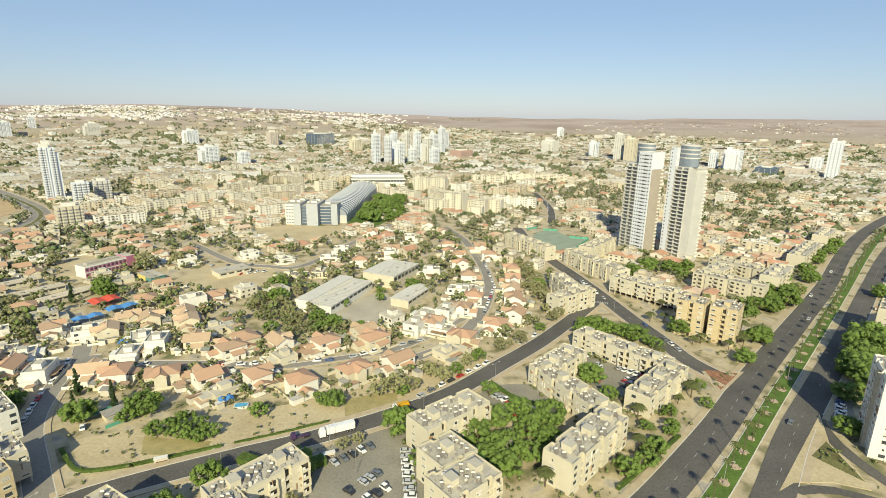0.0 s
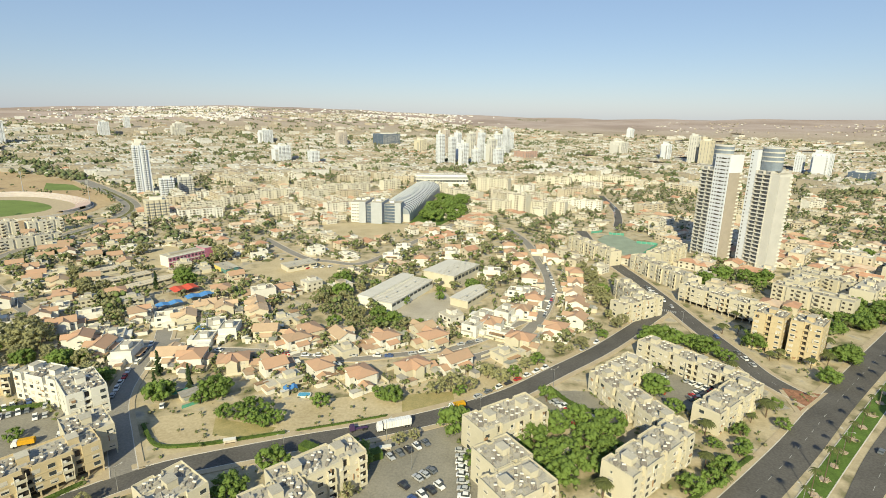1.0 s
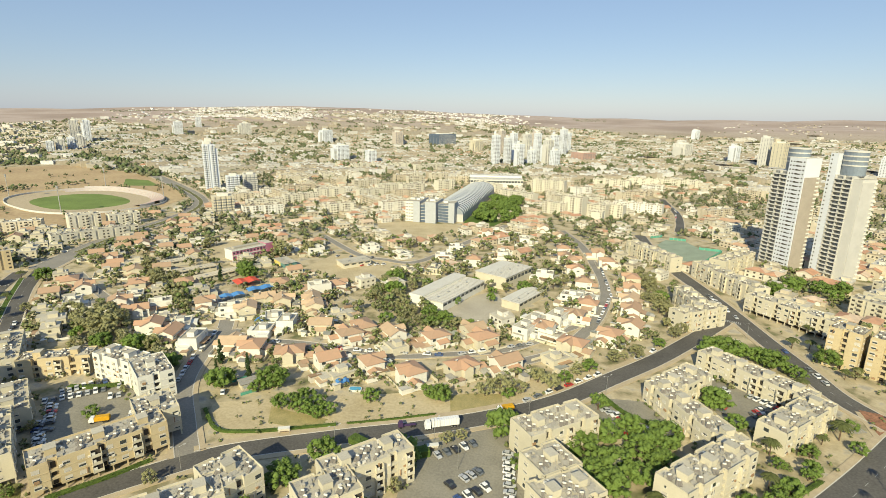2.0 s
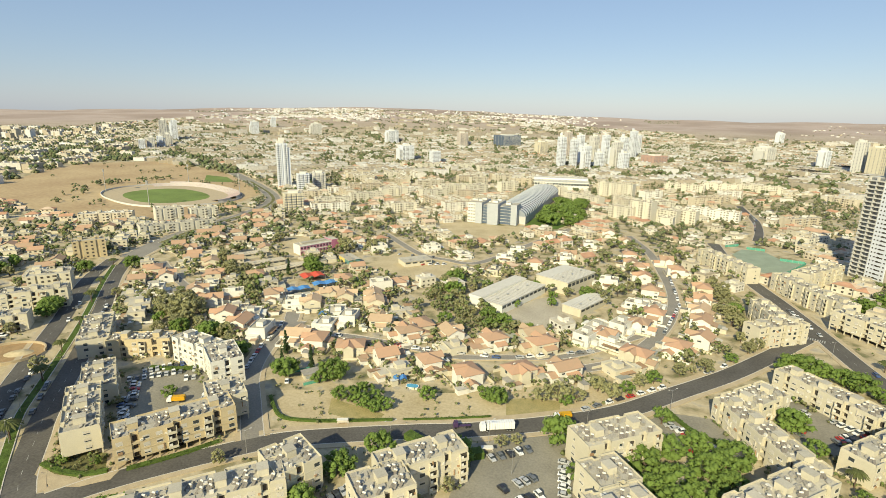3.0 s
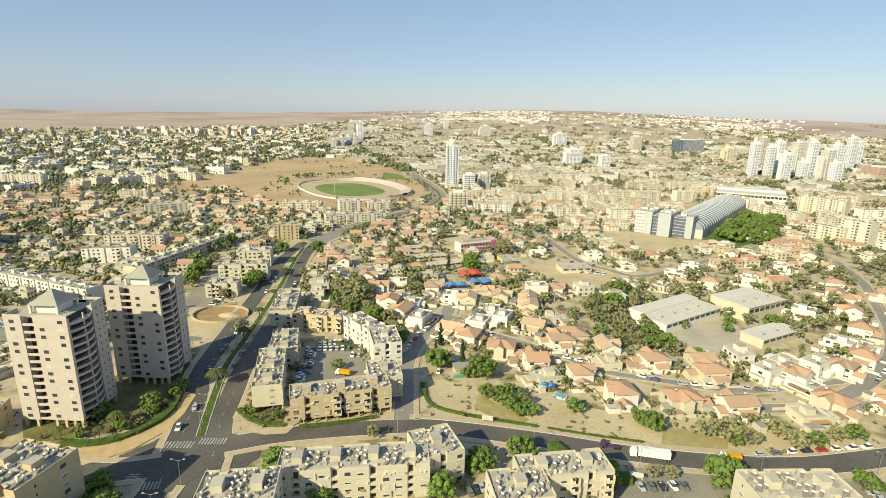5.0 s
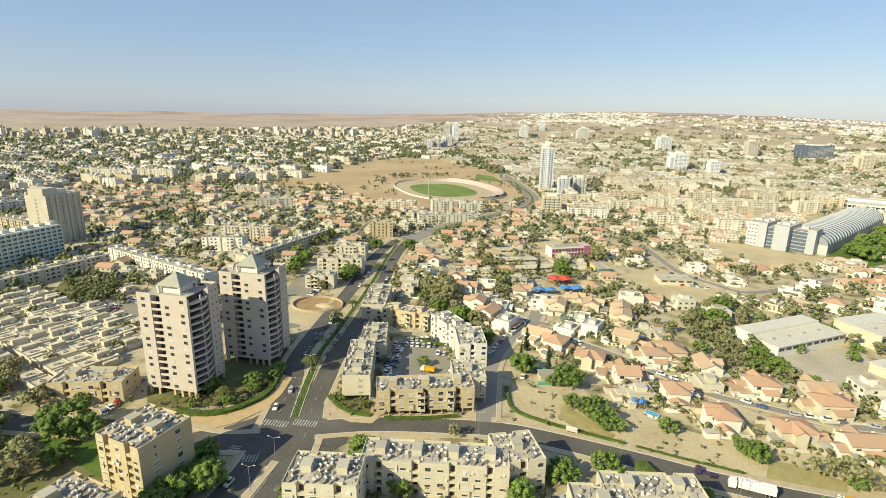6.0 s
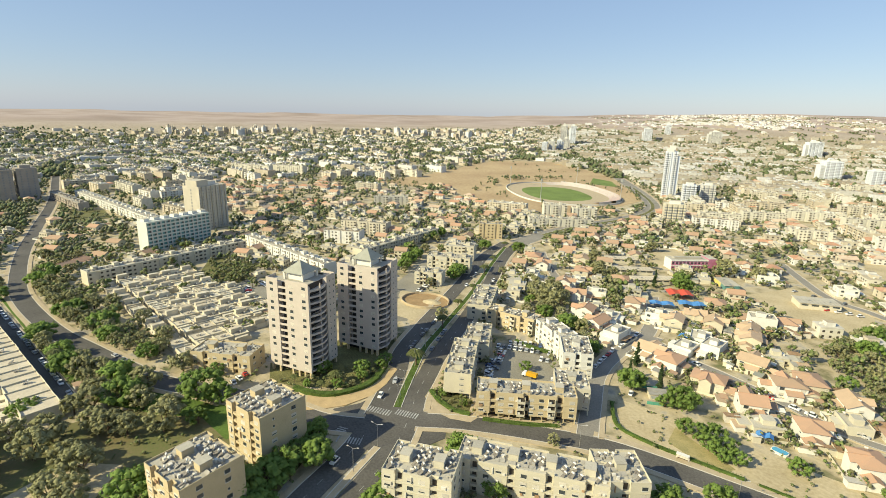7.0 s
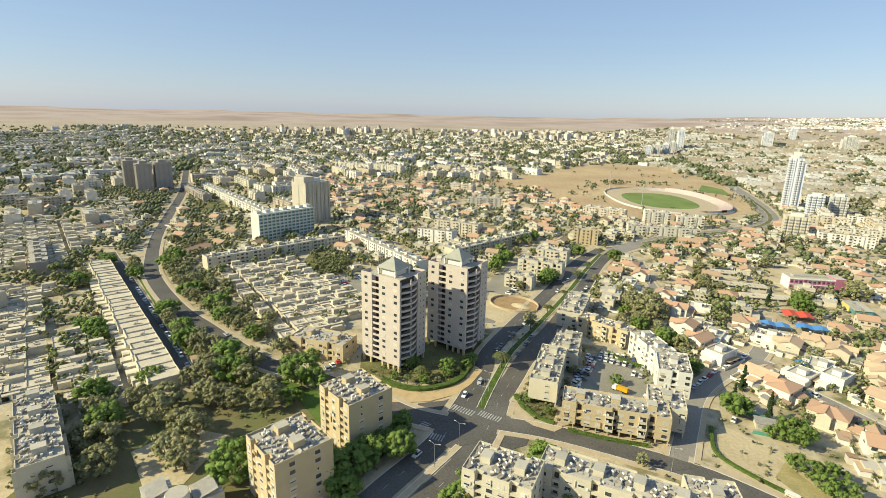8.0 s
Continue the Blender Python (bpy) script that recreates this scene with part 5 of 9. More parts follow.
def crossing(x, y, yaw, length, width=4.0, z=0.145):
    """A zebra crossing: bars laid across the road."""
    n = int(length / 1.1)
    for i in range(n):
        mb = MB(M["paint"])
        mb.box(-0.28, 0.28, -width / 2, width / 2, 0, 0.012)
        ob = setting("crossing_bar", mb, "worn white zebra bar", "road marking")
        px = -length / 2 + (i + 0.5) * length / n
        ob.matrix_basis = pose(x + px * math.cos(radians(yaw)), y + px * math.sin(radians(yaw)), z, 0, 0, yaw)

finish_roads()

# ---- plants ----
def leaf_cloud(mb, rnd, centres, leaves, size, mi=0):
    """Small leaf cards in clumps round the given centres (x, y, z, radius)."""
    for cx, cy, cz, cr in centres:
        for _ in range(leaves):
            d = Vector((rnd.gauss(0, 1), rnd.gauss(0, 1), rnd.gauss(0, 1) * 0.8)).normalized()
            p = Vector((cx, cy, cz)) + d * cr * rnd.uniform(0.75, 1.3)
            n = (d + Vector((rnd.uniform(-0.35, 0.35), rnd.uniform(-0.35, 0.35), rnd.uniform(0.0, 0.7)))).normalized()
            u = n.orthogonal().normalized()
            u = Matrix.Rotation(rnd.uniform(0, 6.3), 3, n) @ u
            w = n.cross(u)
            s = size * rnd.uniform(0.6, 1.25)
            mb.poly([p - u * s - w * s * 0.5, p + u * s * 0.2 - w * s * 0.8, p + u * s + w * s * 0.3, p - u * s * 0.1 + w * s * 0.8], mi)


ICO = [(0, 0, 1.0)] + [(0.894 * math.cos(1.2566 * i), 0.894 * math.sin(1.2566 * i), 0.447) for i in range(5)] + [(0.894 * math.cos(1.2566 * i + 0.628), 0.894 * math.sin(1.2566 * i + 0.628), -0.447) for i in range(5)] + [(0, 0, -1.0)]
ICO_FACES = [(0, 1 + i, 1 + (i + 1) % 5) for i in range(5)] + [(11, 6 + (i + 1) % 5, 6 + i) for i in range(5)] + [(1 + i, 6 + i, 1 + (i + 1) % 5) for i in range(5)] + [(1 + (i + 1) % 5, 6 + i, 6 + (i + 1) % 5) for i in range(5)]


OCTA = [(1, 0, 0), (0, 1, 0), (-1, 0, 0), (0, -1, 0), (0, 0, 1), (0, 0, -1)]
OCTA_FACES = [(0, 1, 4), (1, 2, 4), (2, 3, 4), (3, 0, 4), (1, 0, 5), (2, 1, 5), (3, 2, 5), (0, 3, 5)]


def clumps(mb, rnd, centres, fine=False, mi=0, coarse=False):
    """Uneven lumps of dense foliage."""
    for cx, cy, cz, cr in centres:
        pts, faces = [Vector(p) for p in (OCTA if coarse else ICO)], OCTA_FACES if coarse else ICO_FACES
        if fine:
            mids, faces = {}, []
            for a, b, c in ICO_FACES:
                k = []
                for p, q in ((a, b), (b, c), (c, a)):
                    key = (min(p, q), max(p, q))
                    if key not in mids:
                        mids[key] = len(pts)
                        pts.append(((pts[p] + pts[q]) / 2).normalized())
                    k.append(mids[key])
                faces += [(a, k[0], k[2]), (k[0], b, k[1]), (k[2], k[1], c), (k[0], k[1], k[2])]
        n = len(mb.v)
        for p in pts:
            s = cr * rnd.uniform(0.72, 1.25)
            mb.v.append((cx + p.x * s, cy + p.y * s, cz + p.z * s * 0.85))
        mb.f.extend(tuple(n + i for i in f) for f in faces)
        mb.m.extend([mi] * len(faces))


def crown_centres(rnd, radius, height, base, count, lump=0.33):
    """Clump centres in an uneven crown."""
    out = []
    lobes = [(rnd.uniform(0, 6.3), rnd.uniform(0.75, 1.15)) for _ in range(4)]
    for _ in range(count):
        a = rnd.uniform(0, 6.283)
        k = max(f * math.cos((a - b) * 0.5) ** 2 for b, f in lobes) * 0.45 + 0.62
        v = rnd.uniform(-0.75, 1.0)
        rr = math.sqrt(max(0.05, 1 - v * v)) * radius * k * rnd.uniform(0.3, 1.0) ** 0.6
        out.append((rr * math.cos(a), rr * math.sin(a), base + height * (0.45 + 0.45 * v), radius * lump * rnd.uniform(0.7, 1.2)))
    return out


def tree_parts(kind, seed):
    rnd = random.Random(seed)
    tr = MB(M["bark"])
    if kind in "Ff":
        r, h, b = (6.0, 6.6, 1.8) if kind == "F" else (3.6, 4.8, 1.1)
        cr = MB(M["leaf"])
        cs = crown_centres(rnd, r, h, b, 58 if kind == "F" else 36, 0.23)
        clumps(cr, rnd, cs, coarse=True)
        leaf_cloud(cr, rnd, cs, 19, 0.40 if kind == "F" else 0.26)
    elif kind in "Oo":
        r, h, b = (4.0, 5.6, 1.8) if kind == "O" else (2.5, 3.6, 1.0)
        cr = MB(M["olive"])
        cs = crown_centres(rnd, r, h, b, 46 if kind == "O" else 28, 0.20)
        clumps(cr, rnd, cs, coarse=True)
        leaf_cloud(cr, rnd, cs, 18, 0.30 if kind == "O" else 0.2)
    else:
        r, h, b = 1.5, 11.0, 0.8
        cr = MB(M["pine"])
        cs = []
        for i in range(34):
            z = b + h * (i / 34)
            a = rnd.uniform(0, 6.3)
            q = r * (1 - (i / 34) ** 1.6) * rnd.uniform(0.3, 0.7)
            cs.append((q * math.cos(a), q * math.sin(a), z, 0.35 + r * 0.45 * (1 - i / 36)))
        clumps(cr, rnd, cs, coarse=True)
        leaf_cloud(cr, rnd, cs, 18, 0.25)
    tr.tube((0, 0, -0.2), (0.1, 0.05, b), 0.06 * r + 0.08, 0.05 * r + 0.05, 7)
    if kind != "C":
        for k in range(5):
            a = 1.26 * k + rnd.uniform(-0.4, 0.4)
            q = Vector((math.cos(a) * r * 0.5, math.sin(a) * r * 0.5, b + h * rnd.uniform(0.3, 0.55)))
            tr.tube((0.1, 0.05, b - 0.1), q, 0.035 * r + 0.03, 0.03, 5)
    else:
        tr.tube((0.1, 0.05, b), (0, 0, h * 0.9), 0.12, 0.03, 5)
    return tr.data("trunk"), cr.data("crown", True)


def palm_parts(seed, h=7.0, n=26, reach=2.9, girth=0.26):
    rnd = random.Random(seed)
    tr = MB(M["bark"])
    for i in range(5):
        tr.tube((0, 0, h * i / 5 - 0.05), (0, 0, h * (i + 1) / 5), girth - 0.01 * i, girth - 0.03 - 0.01 * i, 7)
    cr = MB(M["palm"])
    for k in range(n):
        a = 6.283 * k / n + rnd.uniform(-0.1, 0.1)
        lift = rnd.uniform(-0.2, 1.1)
        d = Vector((math.cos(a), math.sin(a), 0))
        s = Vector((-d.y, d.x, 0))
        prev = None
        for j in range(6):
            u = j / 5
            p = d * reach * u * (1.0 - 0.12 * lift) + Vector((0, 0, h + lift * 1.7 * u - (1.3 + lift) * u * u * 1.2))
            w = s * ((0.42 if girth > 0.2 else 0.26) * math.sin(math.pi * min(1, u * 0.9 + 0.1)) + 0.03)
            row = (p - w + Vector((0, 0, -0.18)), p, p + w + Vector((0, 0, -0.18)))
            if prev:
                cr.poly([prev[0], prev[1], row[1], row[0]])
                cr.poly([prev[1], prev[2], row[2], row[1]])
            prev = row
    return tr.data("trunk"), cr.data("crown")


TREE_INFO = {
    "F": ("tree", "broad dense green ficus tree"), "f": ("tree", "small round green garden tree"), "O": ("olive_tree", "grey-green olive tree with loose crown"),
    "o": ("olive_tree", "small grey-green olive tree"), "C": ("cypress", "tall dark narrow cypress tree"), "P": ("palm_tree", "date palm with arching fronds"), "p": ("palm_tree", "tall slender fan palm with sparse crown")}
TREE_MESH = {k: [tree_parts(k, 10 * i + ord(k)) for i in range(4)] for k in "FfOoC"}
TREE_MESH["P"] = [palm_parts(3, 6.5, 34, 3.6), palm_parts(4, 5.5, 30, 3.4)]
TREE_MESH["p"] = [palm_parts(5, 11.0, 14, 2.2, 0.17), palm_parts(6, 13.0, 13, 2.1, 0.17)]
TAKEN = {}


def take(x, y, r):
    """Marks ground as built on."""
    k = int(math.ceil(r / 10))
    for i in range(-k, k + 1):
        for j in range(-k, k + 1):
            TAKEN.setdefault((int(x // 10) + i, int(y // 10) + j), []).append((x, y, r))


def clear(x, y, r):
    k = int(math.ceil(r / 10))
    for i in range(-k, k + 1):
        for j in range(-k, k + 1):
            for a, b, c in TAKEN.get((int(x // 10) + i, int(y // 10) + j), ()):
                if (a - x) ** 2 + (b - y) ** 2 < (r + c) ** 2:
                    return False
    return True


TREE_RND = random.Random(5)


def tree(x, y, kind, size=1.0, where="in dry ground"):
    name, label = TREE_INFO[kind]
    t = thing(name, label + " " + where, "palm" if kind in "Pp" else "tree", pose(x, y, 0.05, 0, 0, TREE_RND.uniform(0, 360)) @ Matrix.Scale(size, 4), "town trees")
    a, b = TREE_MESH[kind][TREE_RND.randrange(len(TREE_MESH[kind]))]
    part("trunk", a, t)
    part("crown", b, t)
    return t


MEDIAN_LINE = along(MEDIAN_EAST, 5.0)


def plant_trees(rows, where="beside buildings", size=1.0):
    for x, y, kind in rows:
        if on_other_road(x, y, -1, 1.2) or any((q.x - x) ** 2 + (q.y - y) ** 2 < 60 for q, d in MEDIAN_LINE):
            continue
        tree(x, y, kind, size * TREE_RND.uniform(0.85, 1.2), where)
        take(x, y, 2.5)


plant_trees([(-142, 181, "F"), (-120, 186, "F"), (-135, 191, "C"), (-124, 181, "f"), (-108, 172, "f"), (-103, 173, "f"), (-99, 178, "f"), (-96, 170, "f"), (-90, 168.5, "f"), (-86, 172, "f"), (-92, 174, "f"), (-73, 186, "f"), (-140, 153, "f"), (-83, 131, "F"), (-125, 120, "o"), (-177, 147, "f"), (-191, 134, "o"), (-232, 201, "O"), (-222, 209, "O"), (-202, 206, "f"), (-262, 216, "o"), (-299, 182, "f"), (-345, 161, "o"), (-44, 194, "F"), (-4, 221, "O"), (-16, 204, "f"), (32, 251, "O"), (65, 375, "O"), (68, 347, "O"), (70, 323, "O"), (68, 291, "O"), (-15, 176, "F")], "among villas and sandy yards")
plant_trees([(-7, 158, "f"), (74, 220, "o"), (22, 204, "f"), (-61, 311, "f"), (-83, 275, "O"), (-68, 270, "f"), (-56, 276, "f"), (-114, 344, "F"), (-41, 336, "f"), (7, 372, "O"), (-2, 416, "o"), (-95, 269, "f"), (-86, 268, "o"), (-76, 273, "o"), (14, 171, "F"), (23, 182, "F"), (33, 189, "F"), (40, 177, "F"), (42, 168, "F"), (34, 160, "F"), (25, 163, "F"), (16, 156, "F"), (-46, 136, "o"), (-35, 165, "o"), (-30, 169, "o"), (34, 175, "F"), (45, 184, "F"), (24, 153, "F")], "shading the apartment court")
plant_trees([(-201, -63, "F"), (-203, -47, "O"), (-192, -36, "O"), (-186, -31, "O"), (-171, -33, "O"), (-176, -39, "O"), (-193, -72, "O"), (-174, -59, "O"), (-208, -25, "O"), (-205, -19, "O"), (-201, -7, "O"), (-230, -38, "O"), (-228, -31, "O"), (-230, -22, "F"), (-209, -4, "O"), (-201, 5, "f"), (-219, 8, "F"), (-212, 15, "f"), (-220, -56, "O"), (-212, -43, "O"), (-160, -16, "F"), (-148, 13, "F"), (-264, -38, "O"), (-331, -52, "O"), (-357, -40, "O"), (-354, -30, "O"), (-318, -14, "O"), (-373, -52, "O"), (-288, -4, "O"), (-214, -30, "O"), (-222, -14, "O"), (-240, -30, "O"), (-238, -12, "O"), (-250, -22, "O"), (-246, -44, "O"), (-212, -70, "O"), (-188, -62, "O"), (-170, -72, "O")], "in the dry park", 1.35)
plant_trees([(-141, 18, "F"), (-156, 39, "F"), (-160, 33, "P"), (-231, -17, "F")], "beside the park")
plant_trees([(103, 240, "P"), (106, 231, "P"), (113, 243, "P"), (139, 261, "P"), (140, 275, "P"), (146, 265, "P"), (71, 218, "F"), (74, 202, "f"), (82, 188, "P"), (112, 205, "P"), (92, 179, "f"), (81, 166, "f"), (65, 153, "f"), (74, 157, "f"), (36, 147, "P"), (75, 168, "P"), (253, 346, "O"), (231, 326, "O"), (214, 312, "F"), (325, 429, "F"), (361, 463, "F"), (403, 503, "F"), (275, 312, "F"), (310, 343, "F"), (260, 305, "F"), (325, 490, "F"), (297, 538, "F"), (296, 399, "F"), (206, 312, "P"), (69, 381, "O"), (73, 360, "O"), (174, 410, "F"), (184, 398, "F")], "near the boulevard")
plant_trees([(189, 386, "F"), (150, 385, "F"), (137, 294, "P"), (118, 272, "F"), (175, 278, "P"), (178, 264, "F"), (144, 262, "o"), (165, 258, "P"), (198, 302, "P"), (224, 290, "F"), (244, 300, "F"), (200, 268, "F"), (212, 262, "f"), (186, 250, "F"), (178, 236, "f"), (240, 322, "O"), (342, 448, "F"), (382, 486, "F"), (200, 404, "F"), (166, 400, "F")], "near the boulevard")
plant_trees([(-218, 60, "f"), (-210, 76, "f"), (-214, 90, "f"), (-220, 100, "o"), (-206, 62, "P"), (-122, 28, "F"), (-136, 86, "F"), (-128, 80, "F"), (-112, 84, "f"), (-152, 70, "F"), (-252, 24, "f"), (-240, 16, "f"), (-246, 20, "o"), (-262, 12, "o"), (-206, 118, "P"), (-236, 4, "F"), (-248, -6, "O"), (-262, -14, "O"), (-278, -10, "O"), (-296, -26, "O"), (-240, -20, "F"), (-252, -28, "O"), (-270, -36, "o"), (-284, -50, "P"), (-266, -24, "P"), (-300, -56, "O"), (-312, -30, "O"), (-330, -40, "O"), (-344, -52, "O"), (-356, -40, "O")], "beside road and towers")
plant_trees([(-372, -54, "O"), (-390, -64, "O"), (-410, -62, "O"), (-426, -72, "F"), (-352, -84, "F"), (-340, -74, "f"), (-376, -90, "F"), (-400, -96, "F"), (-330, -66, "f"), (-318, -60, "F"), (-300, -92, "F"), (-308, -100, "F"), (-290, -88, "F"), (-390, -126, "F"), (-400, -140, "O"), (-416, -130, "O"), (-430, -150, "O"), (-372, -130, "O"), (-440, -120, "F"), (-352, -132, "O"), (-236, -54, "F"), (-226, -74, "F"), (-222, -86, "O"), (-448, -60, "O"), (-470, -70, "O"), (-490, -60, "O"), (-440, -40, "O"), (-500, -84, "O")], "along the park road")
def flower_bed(x, y, radius):
    """A low round bed of pale flowers."""
    mb = MB(M["blossom"])
    rnd = random.Random(int(x * 10))
    leaf_cloud(mb, rnd, [(rnd.uniform(-radius, radius), rnd.uniform(-radius, radius), 0.25, 0.35) for _ in range(14)], 7, 0.22)
    ring = [(radius * rnd.uniform(0.8, 1.15) * math.cos(0.524 * i), radius * rnd.uniform(0.8, 1.15) * math.sin(0.524 * i)) for i in range(12)]
    mb.prism(ring, 0.0, 0.22)
    ob = new("flower_bed", mb.data("flower_bed"))
    ob.matrix_basis = pose(x, y, 0.27)
    tagged(ob, "low round bed of pale pink flowers on the median", "flower bed", "median flower beds")


M["blossom"] = mat("pale_blossom", (0.50, 0.40, 0.30), 0.25, 0.9, 0.8, 4.0, 0.3)
for i, (q, d) in enumerate(along(MEDIAN_EAST, 13.0)[1:44]):
    tree(q.x + TREE_RND.uniform(-1.2, 1.2), q.y + TREE_RND.uniform(-1.2, 1.2), "p", TREE_RND.uniform(0.75, 1.1), "on the grass median")
    if i < 24:
        flower_bed(q.x + d.x * 2.5, q.y + d.y * 2.5, TREE_RND.uniform(1.3, 2.0))
for q, d in along(MEDIAN_WEST[3:], 36.0)[1:]:
    tree(q.x, q.y, "P", TREE_RND.uniform(0.85, 1.25), "on the narrow median")


plant_trees([(-161, 35, "F"), (-178, 44, "f"), (-152, 22, "F"), (-145, 14, "F"), (-169, 42, "F"), (-156, 28, "F"), (-164, 41, "f"), (-173, 45, "f"), (-166, 33, "f"), (-148, 17, "f"), (-137, 66, "F"), (-131, 57, "F"), (-126, 50, "F"), (-141, 70, "f")], "between tall blocks and road", 1.0)
plant_trees([(-175, 100, "f"), (-168, 100, "o"), (-164, 104, "f"), (-177, 103, "o"), (-160, 101, "p")], "in the corner garden", 0.5)
plant_trees([(-209, 50, "f"), (-205, 55, "P"), (-203, 62, "f"), (-201, 68, "o"), (-204, 74, "f"), (-207, 80, "P"), (-211, 86, "f"), (-214, 93, "o"), (-213, 52, "o"), (-208, 66, "o"), (-219, 106, "f"), (-224, 112, "O"), (-216, 46, "P")], "in the garden of the towers", 0.7)
tree(-206, 102.4, "P", 1.45, "on the narrow median")


def hedge(pts, half, high, label="clipped green hedge along the pavement"):
    """A trimmed hedge: a lumpy body bristling with small leaves."""
    rnd = random.Random(int(pts[0][0]))
    mb = MB(M["hedge"])
    ribbon(mb, pts, half * 0.8, -half * 0.8, high * 0.9, thick=high * 0.9, step=3.0)
    for q, d in along(pts, 1.1):
        n = Vector((-d.y, d.x, 0))
        c = q + n * rnd.uniform(-half, half)
        leaf_cloud(mb, rnd, [(c.x, c.y, high * rnd.uniform(0.55, 0.95), half * 0.8)], 9, 0.26)
    tagged(new("hedge", mb.data("hedge")), label, "hedge", "street hedges")


plant_trees([(-72, 284, "F"), (-84, 286, "O"), (-92, 292, "O"), (-62, 278, "F"), (-100, 306, "O"), (-106, 318, "F"), (-52, 270, "O"), (-46, 276, "f"), (-96, 330, "O"), (-88, 342, "f"), (-20, 346, "F"), (-14, 356, "O"), (-40, 322, "f"), (-8, 338, "O"), (-56, 352, "f"), (-112, 300, "O"), (-118, 334, "O")], "round the school grounds")
plant_trees([(64, 268, "O"), (70, 276, "O"), (66, 284, "O"), (73, 298, "O"), (67, 306, "O"), (72, 316, "O"), (66, 330, "O"), (71, 338, "O"), (65, 356, "O"), (72, 370, "O"), (66, 384, "O"), (70, 394, "O"), (62, 402, "O"), (66, 414, "O"), (70, 352, "F"), (62, 345, "O"), (58, 276, "f"), (52, 262, "f"), (44, 258, "O"), (38, 256, "o")], "behind the villa gardens")
plant_trees([(-232, 206, "O"), (-240, 212, "O"), (-226, 200, "F"), (-216, 204, "O"), (-206, 200, "F"), (-198, 204, "O"), (-212, 194, "f"), (-196, 190, "f"), (-186, 192, "O"), (-176, 190, "F"), (-162, 190, "O"), (-156, 200, "C"), (-236, 194, "O"), (-248, 206, "f")], "between court and villas")
plant_trees([(-148, 186, "C"), (-20, 206, "O"), (-12, 208, "O"), (-26, 203, "O"), (2, 216, "O"), (8, 224, "f"), (-50, 196, "f"), (14, 232, "O"), (20, 238, "f"), (34, 246, "O")], "by the sandy plot")
plant_trees([(-86, 112, "F"), (-76, 146, "F"), (-48, 150, "F"), (-70, 164, "f"), (-40, 178, "f"), (-118, 40, "F"), (-108, 52, "F"), (-134, 44, "F"), (-92, 84, "F"), (-100, 76, "f"), (-160, 4, "F"), (-132, 18, "f")], "beside the apartment blocks")


plant_trees([(219, 319, "F"), (232, 324, "F"), (254, 348, "F"), (260, 374, "F"), (282, 375, "F"), (230, 347, "F"), (194, 303, "F"), (168, 268, "P"), (176, 265, "F"), (183, 268, "F"), (155, 254, "P"), (162, 276, "F"), (155, 240, "F"), (223, 268, "F"), (206, 240, "F"), (237, 268, "F"), (260, 304, "F"), (218, 239, "F"), (199, 227, "F"), (256, 309, "F"), (208, 233, "F"), (181, 205, "F"), (162, 179, "F"), (124, 268, "F"), (128, 261, "F"), (128, 293, "P"), (145, 317, "P"), (138, 276, "F"), (240, 336, "F"), (244, 344, "F"), (224, 330, "F"), (214, 312, "F"), (206, 318, "F"), (236, 352, "F"), (186, 262, "F"), (178, 254, "F"), (214, 250, "F"), (226, 258, "F"), (232, 278, "F"), (246, 290, "F"), (252, 298, "F"), (240, 284, "F"), (222, 244, "F"), (268, 322, "F"), (276, 332, "F"), (290, 348, "F")], "lining the boulevard")
plant_trees([(90, 176, "f"), (82, 169, "f"), (82, 180, "f"), (86, 207, "P"), (118, 212, "f"), (115, 197, "f"), (77, 164, "f"), (78, 159, "P"), (67, 156, "f"), (72, 150, "f"), (96, 190, "f"), (104, 200, "P")], "in the dry block garden", 0.8)
plant_trees([(-354, 165, "F"), (-368, 176, "F"), (-401, 184, "O"), (-422, 187, "F"), (-400, 191, "F"), (-300, 179, "O"), (-315, 187, "F"), (-335, 206, "F"), (-308, 164, "O"), (-297, 180, "F"), (-321, 195, "F"), (-344, 221, "O"), (-359, 236, "F"), (-441, 244, "F"), (-418, 229, "O"), (-337, 247, "F"), (-343, 260, "F"), (-308, 227, "O"), (-357, 279, "F"), (-380, 188, "F"), (-392, 203, "O"), (-432, 230, "F"), (-380, 258, "F"), (-296, 173, "O"), (-297, 181, "F"), (-267, 155, "F"), (-252, 142, "O"), (-321, 194, "F"), (-314, 202, "F")], "among car parks and blocks")
plant_trees([(200, 222, "F"), (206, 230, "F"), (214, 238, "F"), (222, 247, "F"), (196, 213, "F"), (232, 256, "F")], "lining the boulevard", 1.6)
for gap, side in ((19.0, 11.0), (17.0, -11.0), (21.0, 17.0), (19.0, -17.5)):
    plant_trees([((q - Vector((-d.y, d.x, 0)) * side).x, (q - Vector((-d.y, d.x, 0)) * side).y, TREE_RND.choice("OOF")) for q, d in along(ROAD_PARK[4:10], gap)], "shading the western road", 1.1)
plant_trees([(-274, 226, "O"), (-248, 214, "O"), (-242, 213, "O"), (-243, 221, "O"), (-255, 230, "O"), (-231, 214, "O"), (-260, 221, "O"), (-239, 226, "O")], "behind the corner court", 1.6)
plant_trees([(-235, 310, "C"), (-280, 296, "O"), (-269, 290, "O"), (-280, 300, "O"), (-302, 317, "O"), (-266, 300, "O"), (-236, 394, "O"), (-226, 385, "O"), (-209, 397, "O"), (-207, 409, "O"), (-238, 417, "O"), (-226, 326, "F"), (-220, 322, "F"), (-307, 394, "O")], "round the pink school", 1.35)
HALL_RND = random.Random(44)
